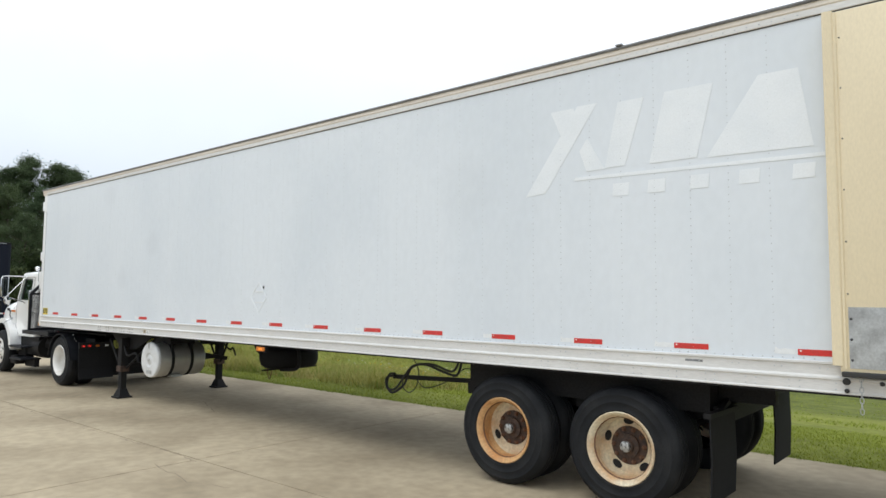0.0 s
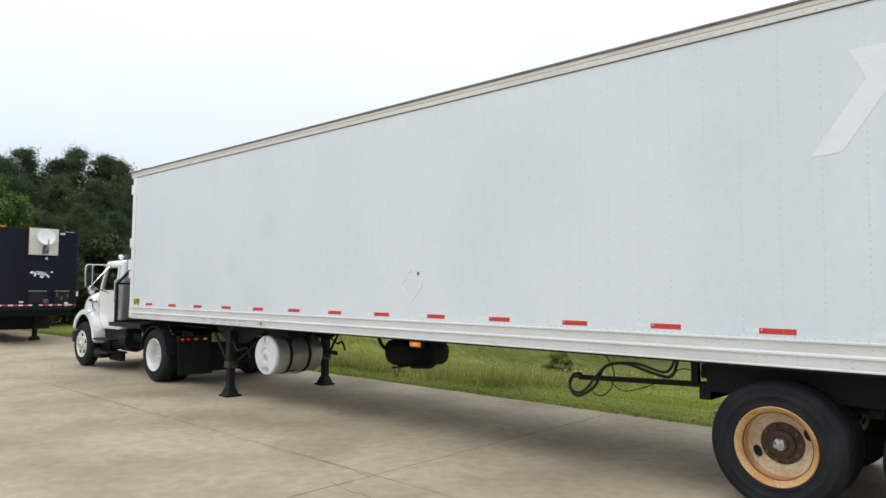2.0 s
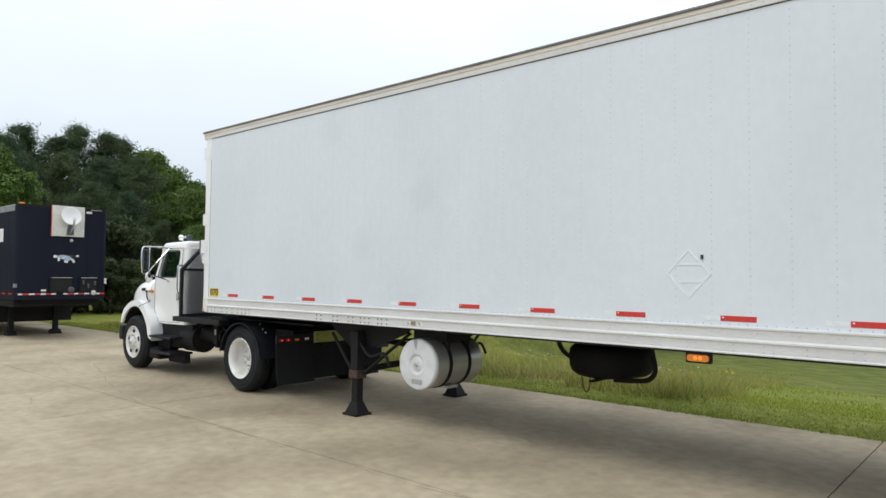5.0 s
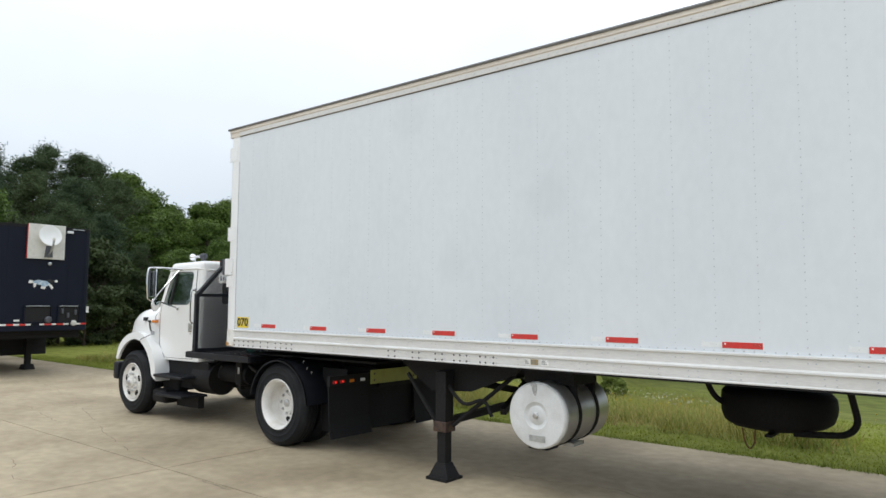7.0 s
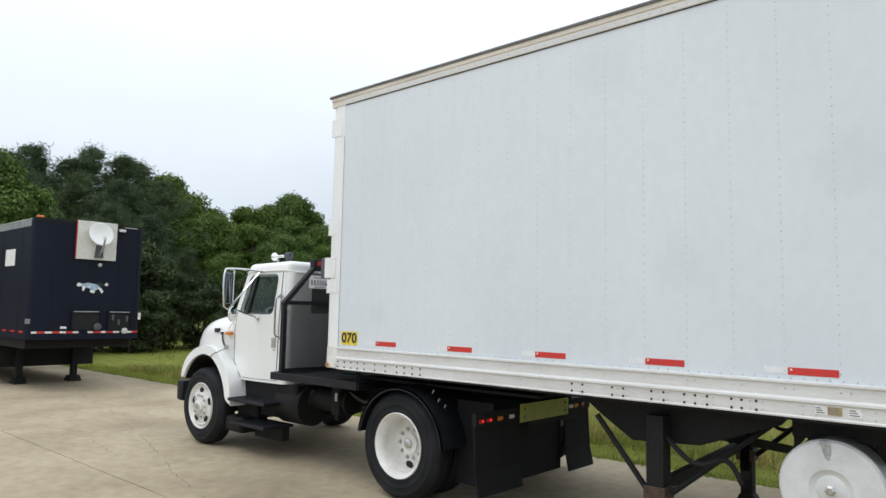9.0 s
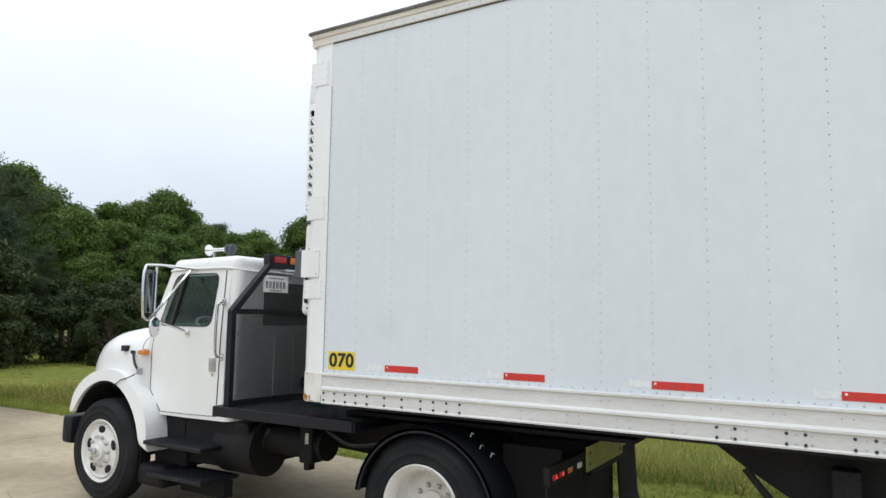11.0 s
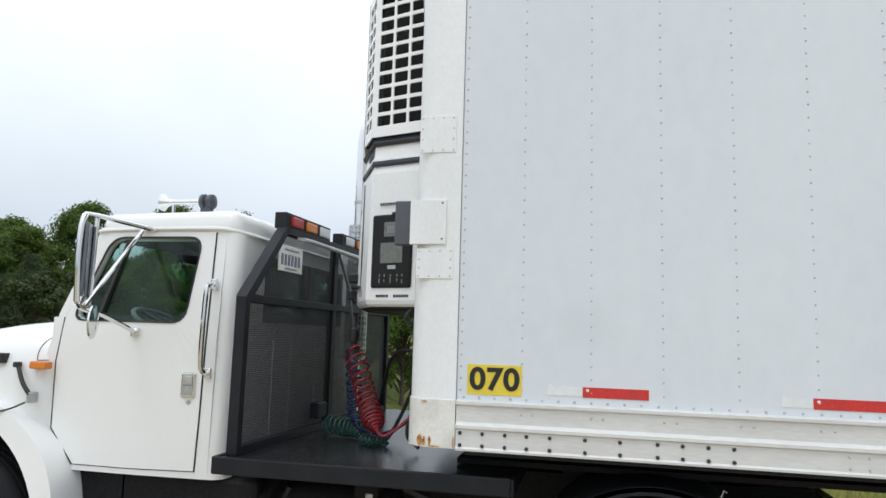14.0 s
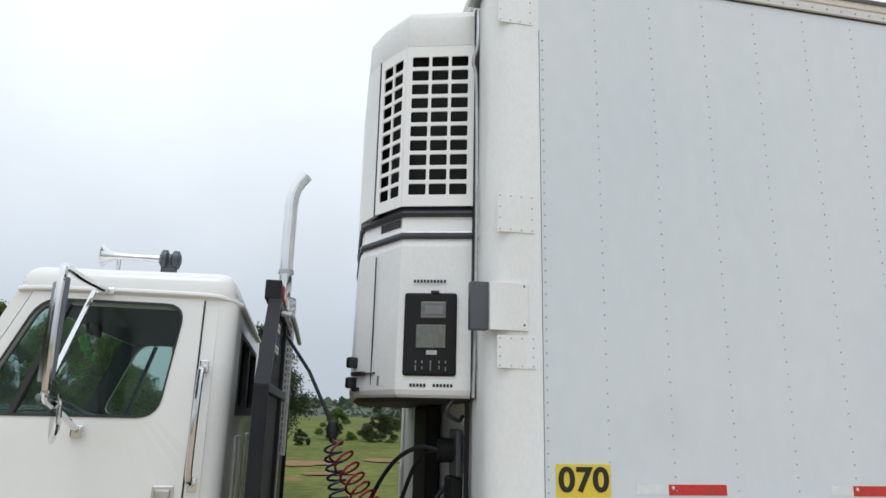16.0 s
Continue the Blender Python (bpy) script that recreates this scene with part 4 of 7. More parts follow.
part("drain_plate", box(4.86, 5.02, 0.4, 0.6, 0.445, 0.475), M_ALU, tank)

# ---- the cooling unit on the trailer's front wall ----
unit = thing("cooling_unit", (0.0, 1.3, 1.8), "white cooling unit with grille and black control panel on trailer front", "cooling unit")


LOW = [(0.165, 0.285), (-0.178, 0.388), (-0.346, 0.712), (-0.350, 0.80), (-0.31, 1.45), (-0.26, 1.90), (-0.17, 2.18), (0.165, 2.305)]
UP = [(0.165, 0.285), (-0.177, 0.390), (-0.288, 0.590), (-0.340, 0.750), (-0.30, 1.45), (-0.25, 1.90), (-0.165, 2.18), (0.165, 2.305)]


def loft_plan(levels, bm=None):
    """Joins plan outlines, given as (z, points), one above the other."""
    out = bm or bmesh.new()
    rows = [[out.verts.new((x, y, z)) for x, y in pts] for z, pts in levels]
    n = len(rows[0])
    for a, b in zip(rows, rows[1:]):
        for i in range(n):
            j = (i + 1) % n
            out.faces.new((a[i], a[j], b[j], b[i]))
    out.faces.new(rows[0][::-1])
    out.faces.new(rows[-1])
    return out


def shrink(pts, d):
    cx, cy = 0.165, TY1 / 2
    return [(cx + (x - cx) * (1 - d / 0.5), cy + (y - cy) * (1 - d / 1.03)) for x, y in pts]


cab = part("cabinet", loft_plan([(1.80, shrink(LOW, 0.022)), (1.812, shrink(LOW, 0.008)), (1.835, LOW), (2.52, shrink(LOW, 0.012)), (2.565, shrink(LOW, 0.02))]), M_WHITEUNIT, unit, "white lower cabinet")
part("drip_tray", loft_plan([(1.780, shrink(LOW, 0.06)), (1.795, shrink(LOW, 0.03)), (1.803, shrink(LOW, 0.028))]), M_SEAM, unit)
part("belt", loft_plan([(2.560, shrink(LOW, 0.008)), (2.572, shrink(LOW, 0.006)), (2.590, shrink(LOW, 0.010))]), M_STRIPE, unit, "dark trim band")
part("belt_bead", loft_plan([(2.590, shrink(LOW, 0.010)), (2.598, shrink(LOW, 0.012))]), M_STEEL, unit, "bright bead along the trim band")
part("belt", loft_plan([(2.598, shrink(LOW, 0.02)), (2.676, shrink(LOW, 0.024))]), M_GRILLE, unit)
part("belt", loft_plan([(2.674, shrink(LOW, 0.010)), (2.69, shrink(LOW, 0.004)), (2.712, shrink(LOW, 0.014)), (2.722, shrink(LOW, 0.03))]), M_STRIPE, unit, "dark trim band")
# solid backing painted black in place of the shade behind the grille
part("upper_body", loft_plan([(2.72, shrink(UP, 0.05)), (3.60, shrink(UP, 0.06))]), M_DARKFILL, unit)
part("cap_gasket", loft_plan([(3.598, shrink(UP, 0.012)), (3.608, shrink(UP, 0.012))]), M_SEAM, unit)
part("top_cap", loft_plan([(3.606, shrink(UP, 0.002)), (3.612, UP), (3.77, shrink(UP, 0.004)), (3.80, shrink(UP, 0.012)), (3.818, shrink(UP, 0.03)), (3.828, shrink(UP, 0.08))]), M_WHITEUNIT, unit, "pale grey top cap", True)
part("wall_gasket", box(0.158, 0.174, 0.262, 0.292, 1.80, 3.80), M_SEAM, unit, "black gasket against the trailer wall")
part("base_mount", box(0.09, 0.17, 1.0, 1.42, 1.2, 1.78, 0.02), M_FRAME, unit)


def facet(P, Q, z):
    """The pose of an upright face from P to Q in plan: x along it, y up, z outward."""
    p, q = Vector((*P, z)), Vector((*Q, z))
    u = (q - p).normalized()
    n = -u.cross(Vector((0, 0, 1)))
    m = Matrix.Identity(4)
    for i in range(3):
        m[i][0], m[i][1], m[i][2], m[i][3] = u[i], (0, 0, 1)[i], n[i], p[i]
    return m, (q - p).length


def grille(P, Q, z0, z1, cols, rows, left, right, foot, name):
    """A sheet with rows of round-cornered openings."""
    m, L = facet(P, Q, z0)
    H = z1 - z0
    bm = bmesh.new()
    cw, ch = (L - left - right) / cols, (H - 2 * foot) / rows
    for i in range(cols):
        for j in range(rows):
            u0, v0 = left + cw * i, foot + ch * j
            cell = [(u0, v0), (u0 + cw, v0), (u0 + cw, v0 + ch), (u0, v0 + ch)]
            gx_, gz_ = cw * 0.075, ch * 0.125
            hole = rounded([(u0 + gx_, v0 + gz_), (u0 + cw - gx_, v0 + gz_), (u0 + cw - gx_, v0 + ch - gz_), (u0 + gx_, v0 + ch - gz_)], 0.008, 3)
            ring_star(cell, hole, (u0 + cw / 2, v0 + ch / 2), "z", -0.003, 0.005, bm)
    for u0, u1, v0, v1 in ((0, left, 0, H), (L - right, L, 0, H), (left, L - right, 0, foot), (left, L - right, H - foot, H)):
        box(u0, u1, v0, v1, -0.003, 0.005, 0, bm)
    return part(name, bm, M_GRILLE, unit, "white grille of rectangular openings", at=m)


a0, a1, a2, a3 = UP[0], UP[1], UP[2], UP[3]
grille(a0, a1, 2.722, 3.60, 3, 10, 0.03, 0.022, 0.05, "side_grille")
grille(a1, a2, 2.722, 3.60, 2, 10, 0.02, 0.03, 0.05, "corner_grille")
m, L = facet(a1, a2, 2.722)
part("grille_seam", box(L - 0.006, L + 0.006, 0, 0.878, -0.02, 0.006), M_SEAM, unit, at=m)
m, L = facet(a0, a1, 2.722)
part("grille_seam", box(-0.004, 0.004, 0, 0.878, -0.02, 0.006), M_SEAM, unit, at=m)
for i in (2, 3, 4, 5, 6):
    m, L = facet(UP[i], UP[i + 1], 2.722)
    part("front_panel", box(0.012 if i == 2 else 0, L, 0, 0.878, -0.02, 0.004), M_WHITEUNIT, unit, at=m)

# control panel
M_GAUGE = mat("grey_gauge", (0.17, 0.18, 0.165), 0.2, scale=40)
pm, PL = facet(LOW[0], LOW[1], 1.8)
cp = part("control_panel", box(0.075, 0.325, 0.097, 0.487, -0.01, 0.012, 0.012), M_DARKFILL, unit, "black recessed control panel", at=pm)
part("display", box(0.125, 0.245, 0.365, 0.445, 0.010, 0.016, 0.004), M_GAUGE, cp, at=pm)
part("display_glass", box(0.14, 0.225, 0.385, 0.425, 0.015, 0.018), M_GREYINK, cp, at=pm)
part("display", box(0.125, 0.265, 0.225, 0.335, 0.010, 0.016, 0.004), M_GAUGE, cp, at=pm)
part("display_label", box(0.165, 0.215, 0.195, 0.215, 0.010, 0.015), M_ALU, cp, at=pm)
for i, u in enumerate((0.12, 0.15, 0.19, 0.23, 0.26)):
    part("switch", box(u, u + 0.006, 0.120 + 0.008 * (i % 2), 0.140 + 0.006 * (i % 3), 0.012, 0.018, 0.001), M_GREYINK, cp, at=pm)
    part("switch", box(u, u + 0.006, 0.155, 0.168, 0.012, 0.016), M_GREYINK, cp, at=pm)
part("panel_latch", box(0.16, 0.20, 0.485, 0.498, 0.0, 0.016, 0.003), M_SEAM, cp, at=pm)
for k, (u0, u1, v) in enumerate(((0.13, 0.30, 0.545), (0.09, 0.20, 0.055), (0.215, 0.30, 0.055))):
    n = int((u1 - u0) / 0.016)
    for i in range(n):
        part("marking_bar", box(u0 + 0.016 * i, u0 + 0.016 * i + 0.011, v - 0.007, v + 0.007, 0.0, 0.003), M_BLACKINK, cab, at=pm)
for i in range(6):
    part("marking_bar", box(0.02 + 0.03 * i, 0.043 + 0.03 * i, 0.02, 0.062, 0.0, 0.003), M_BLACKINK, cab, at=facet(shrink(LOW, 0.02)[1], shrink(LOW, 0.02)[2], 2.605)[0])
fm, FL = facet(LOW[1], LOW[2], 1.8)
part("door_seam", box(0.205, 0.209, 0.06, 0.70, -0.004, 0.002), M_SEAM, cab, at=fm)
part("small_sticker", box(0.10, 0.125, 0.055, 0.10, 0.0, 0.002), M_TAPEWHITE, cab, at=fm)
part("small_sticker", box(0.135, 0.15, 0.055, 0.10, 0.0, 0.002), M_GREYINK, cab, at=fm)
part("latch", box(0.25, 0.35, 0.105, 0.125, 0.0, 0.03, 0.006), M_BLACKINK, cab, at=fm)
part("latch_rod", box(0.17, 0.25, 0.112, 0.118, 0.0, 0.010), M_SEAM, cab, at=fm)
part("latch", box(0.30, 0.35, 0.03, 0.05, 0.0, 0.02, 0.005), M_BLACKINK, cab, at=fm)
for z in (0.07, 0.17):
    part("latch_knob", box(0.335, 0.375, z - 0.025, z + 0.03, -0.01, 0.045, 0.01), M_BLACKINK, cab, at=fm)
# cables and couplings under the unit
part("cable", tube([(0.1, 0.35, 1.80), (0.06, 0.34, 1.74), (0.12, 0.36, 1.70), (0.15, 0.4, 1.72)], 0.010, 6, smooth_steps=5), M_HOSE, unit)
part("unit_bracket", box(0.150, 0.168, 0.335, 0.365, 1.36, 1.80, 0.003), M_FRAME, unit)
part("cable_socket", lathe([(0.0, 0.07), (0.05, 0.07), (0.06, 0.09), (0.055, 0.17)], "x", 18, at=(0, 0.57, 1.56)), M_FRAME, unit, "black round cable socket", True)
part("socket_plate", box(0.14, 0.168, 0.48, 0.64, 1.44, 1.66, 0.008), M_FACE, unit)
part("cable", tube([(0.08, 0.57, 1.56), (-0.02, 0.60, 1.57), (-0.12, 0.70, 1.50), (-0.2, 0.85, 1.34), (-0.28, 0.95, 1.10)], 0.011, 8, smooth_steps=5), M_HOSE, unit, "", True)
part("cable", tube([(0.15, 0.68, 1.40), (0.04, 0.66, 1.26), (0.02, 0.6, 1.12), (0.10, 0.55, 1.06)], 0.010, 8, smooth_steps=5), M_HOSE, unit, "", True)
part("side_cable", tube([(0.155, 0.20, 3.75), (0.15, 0.19, 3.55), (0.13, 0.2, 3.45), (0.15, 0.2, 3.3), (0.155, 0.19, 2.4), (0.15, 0.2, 1.8)], 0.008, 6, smooth_steps=4), M_ALU, unit)

# ---- the tractor ----
truck = thing("semi_tractor", (-0.5, 1.3, 0), "white conventional day-cab tractor with black deck and headache rack", "truck")
CY = 1.3


def lean_in(bm, y_in):
    """Draws the upper cab side in towards the middle."""
    for v in bm.verts:
        if v.co.z > 1.55:
            v.co.y += (v.co.z - 1.55) * 0.06
    return bm


def flip(bm):
    for v in bm.verts:
        v.co.y = 2 * CY - v.co.y
    return bm


DOOR = [(-1.05, 2.195), (-1.05, 1.6), (-1.055, 1.2), (-1.065, 0.905), (-1.45, 0.895), (-1.81, 0.895), (-1.965, 1.08), (-1.975, 1.45), (-1.95, 1.70), (-1.74, 2.195)]
DOOR_HOLE = [(-1.043, 2.202), (-1.043, 1.6), (-1.048, 1.2), (-1.058, 0.898), (-1.45, 0.888), (-1.813, 0.888), (-1.972, 1.077), (-1.982, 1.45), (-1.957, 1.702), (-1.744, 2.202)]
WINDOW = rounded([(-1.128, 2.158), (-1.19, 1.69), (-1.90, 1.69), (-1.70, 2.158)], 0.085)
WC = (-1.45, 1.90)
SIDE = [(-0.985, 2.225), (-0.985, 1.6), (-0.985, 1.2), (-0.985, 0.865), (-1.45, 0.86), (-1.85, 0.86), (-2.06, 1.05), (-2.06, 1.45), (-2.0, 1.72), (-1.79, 2.225)]
for f, lab in (((lambda b: b), ""), (flip, "")):
    part("cab_side", f(lean_in(ring_star(SIDE, DOOR_HOLE, (-1.45, 1.5), "y", 0.30, 0.34), 1)), M_WHITE, truck)
    d = part("door", f(lean_in(ring_star(DOOR, WINDOW, WC, "y", 0.293, 0.335), 1)), M_WHITE, truck, "white cab door")
    part("door_gap", f(lean_in(ring_star(SIDE, WINDOW, WC, "y", 0.336, 0.350), 1)), M_INTERIOR, truck)
    win = [(x, z) for x, z in WINDOW]
    part("window_glass", f(lean_in(prism(win, "y", 0.316, 0.319), 1)), M_GLASS, d, "tinted side window")
    part("window_seal", f(lean_in(ring_prism([(WC[0] + (x - WC[0]) * 1.025, WC[1] + (z - WC[1]) * 1.045) for x, z in WINDOW], WINDOW, "y", 0.289, 0.30), 1)), M_SEAM, d)
    part("vent_bar", f(lean_in(bar((-1.60, 0.312, 2.15), (-1.745, 0.312, 1.69), 0.034, 0.022), 1)), M_SEAM, d)
    part("door_handle", f(box(-1.168, -1.083, 0.281, 0.296, 1.285, 1.42, 0.008)), M_CHROME, d, "chrome door handle")
    part("handle_recess", f(box(-1.158, -1.093, 0.2795, 0.284, 1.300, 1.406, 0.004)), M_ALU, d, "worn metal recess")
    part("handle_paddle", f(box(-1.155, -1.096, 0.272, 0.281, 1.352, 1.402, 0.006)), M_STEEL, d, "bright pull paddle")
    part("door_seam", f(lean_in(tube([(-1.953, 0.292, 1.70), (-1.979, 0.292, 1.45), (-1.969, 0.292, 1.08), (-1.812, 0.292, 0.891)], 0.0032, 5), 1)), M_SEAM, d)
    part("door_seam", f(lean_in(tube([(-1.0465, 0.2965, 2.19), (-1.0465, 0.2965, 1.6), (-1.0515, 0.2965, 1.2), (-1.0615, 0.2965, 0.90)], 0.0034, 5), 1)), M_SEAM, d)
    part("door_lock", f(lathe([(0.012, 0.293), (0.012, 0.288), (0.0, 0.287)], "y", 10, at=(-1.12, 0, 1.262))), M_STEEL, d)
    part("grab_handle", f(tube([(-1.015, 0.33, 1.90), (-1.015, 0.245, 1.89), (-1.02, 0.225, 1.84), (-1.025, 0.225, 1.5), (-1.02, 0.245, 1.43), (-1.02, 0.31, 1.42)], 0.014, 8, smooth_steps=4)), M_CHROME, truck, "chrome grab handle", True)
    for z in (1.90, 1.42):
        part("handle_foot", f(box(-1.035, -0.998, 0.285, 0.305, z - 0.03, z + 0.03, 0.006)), M_CHROME, truck)
# back of the cab with its window
corner = [(-0.985, 0.30)] + [(-0.985 + 0.08 * math.sin(a), 0.38 - 0.08 * math.cos(a)) for a in [math.pi / 2 * k / 6 for k in range(7)]] + [(-0.905, 0.66), (-0.945, 0.66), (-0.945, 0.40), (-0.985, 0.34)]
for f in ((lambda b: b), flip):
    part("cab_corner", f(lean_in(prism(corner, "z", 0.865, 2.215), 1)), M_WHITE, truck, "", True)
part("back_wall", box(-0.945, -0.905, 0.66, 1.94, 0.865, 1.70), M_WHITE, truck)
part("back_wall", box(-0.945, -0.905, 0.66, 1.94, 2.10, 2.215), M_WHITE, truck)
for y0, y1 in ((0.66, 1.295), (1.305, 1.94)):
    pane = rounded([(y0 + 0.07, 2.075), (y0 + 0.07, 1.745), (y1 - 0.05, 1.745), (y1 - 0.05, 2.075)], 0.06)
    rim = rounded([(y0, 2.10), (y0, 1.70), (y1, 1.70), (y1, 2.10)], 0.012)
    surround = part("rear_window", ring_prism(rim, pane, "x", -0.945, -0.903), M_SEAM, truck, "rear window in a black rubber surround")
    part("rear_pane", prism(pane, "x", -0.93, -0.925), M_DARKGLASS, surround)
for y in (0.85, 1.1, 1.5, 1.75):
    part("wall_rib", box(-0.908, -0.895, y - 0.04, y + 0.04, 0.95, 1.6, 0.006), M_WHITE, truck)
roof = box(-1.81, -0.918, 0.332, 2 * CY - 0.332, 2.150, 2.310, 0.072, seg=5)
for v in roof.verts:
    if v.co.z > 2.25:
        v.co.z += 0.02 - 0.06 * ((v.co.x + 1.2) ** 2)
part("roof", roof, M_WHITE, truck, "white rounded cab roof", True)
part("drip_rail", tube([(-1.80, 0.332, 2.200), (-1.72, 0.326, 2.208), (-1.4, 0.324, 2.214), (-1.05, 0.326, 2.214), (-0.96, 0.345, 2.206), (-0.905, 0.42, 2.195), (-0.895, 0.6, 2.19), (-0.895, 2 * CY - 0.6, 2.19)], 0.011, 7, smooth_steps=3), M_WHITE, truck, "", True)
part("windscreen", prism([(-2.0, 1.70), (-1.995, 1.70), (-1.785, 2.20), (-1.79, 2.20)], "y", 0.37, 2 * CY - 0.37), M_GLASS, truck, "windscreen")
part("firewall", box(-2.06, -1.95, 0.34, 2 * CY - 0.34, 0.87, 1.70), M_WHITE, truck)
# cab interior
part("cab_floor", box(-1.95, -0.95, 0.36, 2 * CY - 0.36, 0.87, 0.95), M_INTERIOR, truck)
part("headliner", box(-1.74, -0.95, 0.40, 2 * CY - 0.40, 2.15, 2.18), M_INTERIOR, truck)
part("dashboard", prism([(-1.95, 1.30), (-1.70, 1.30), (-1.66, 1.52), (-1.72, 1.66), (-1.95, 1.70)], "y", 0.38, 2 * CY - 0.38), M_INTERIOR, truck)
for y in (0.75, 1.75):
    seat = part("seat", box(-1.45, -0.98, y - 0.25, y + 0.25, 1.05, 1.25, 0.05), M_INTERIOR, truck)
    part("seat_back", box(-1.08, -0.955, y - 0.25, y + 0.25, 1.2, 1.72, 0.05), M_INTERIOR, seat)
M_STEER = mat("grey_steering_rim", (0.30, 0.29, 0.27), 0.5, grain=0.05)
wheel_at = pose(-1.59, 0.74, 1.67, 0, 27, 0)
sw = part("steering_wheel", lathe([(0.215 + 0.014 * math.cos(a), 0.014 * math.sin(a)) for a in [math.pi / 4 * k for k in range(8)]], "z", 28, closed=True), M_STEER, truck, "", True, wheel_at)
part("spoke", box(-0.20, 0.20, -0.02, 0.02, -0.015, 0.0), M_BLACKINK, sw, at=wheel_at)
part("steering_column", tube([(-1.595, 0.74, 1.66), (-1.72, 0.74, 1.41)], 0.03, 8), M_BLACKINK, truck)
orn = bmesh.new()
for i in range(9):
    a = i * 2.4
    lathe([(0.0, -0.024), (0.013, -0.010), (0.016, 0.008), (0.0, 0.024)], "z", 7, orn, (-1.65 + 0.018 * math.cos(a) - 0.006 * i, 0.95 + 0.024 * math.sin(a), 1.97 + 0.012 * i))
part("hanging_ornament", orn, M_PLASTICGREEN, truck, "small green ornament on the mirror", True)
part("inside_mirror", box(-1.70, -1.68, 0.95, 1.20, 2.09, 2.15, 0.008), M_BLACKINK, truck)
part("ornament_cord", tube([(-1.69, 0.97, 2.12), (-1.65, 0.95, 2.06)], 0.004, 5), M_BLACKINK, truck)

# bonnet
sections = [(-1.982, 0.995, 0.98, 1.71), (-2.03, 1.03, 1.04, 1.705), (-2.10, 1.06, 1.12, 1.70), (-2.25, 1.075, 1.18, 1.685), (-2.45, 1.07, 1.19, 1.665), (-2.65, 1.05, 1.17, 1.635), (-2.82, 1.01, 1.08, 1.59), (-2.95, 0.96, 0.97, 1.52), (-3.04, 0.90, 0.9, 1.42), (-3.09, 0.82, 0.88, 1.25), (-3.10, 0.74, 0.86, 1.05)]
hood = bmesh.new()
rows = []
for x, w, zb, zt in sections:
    row = []
    for k in range(25):
        a = math.pi * k / 24
        c, s = math.cos(a), math.sin(a)
        row.append(hood.verts.new((x, CY - w * math.copysign(abs(c) ** 0.34, c), zb + (zt - zb) * s ** 0.52)))
    rows.append(row)
for a, b in zip(rows, rows[1:]):
    for k in range(24):
        hood.faces.new((a[k], a[k + 1], b[k + 1], b[k]))
hood.faces.new(rows[-1])
bonnet = part("bonnet", hood, M_WHITE, truck, "white sloping bonnet", True)


def hood_side(x, z, proud=0.001):
    """The point of the bonnet's near side at x and z."""
    w, zb, zt = (float(np.interp(-x, [-r[0] for r in sections], [r[i] for r in sections])) for i in (1, 2, 3))
    q = min(1.0, ((z - zb) / (zt - zb)) ** (1 / 0.52))
    return (x, CY - w * math.sqrt(1 - q * q) ** 0.34 - proud, z)


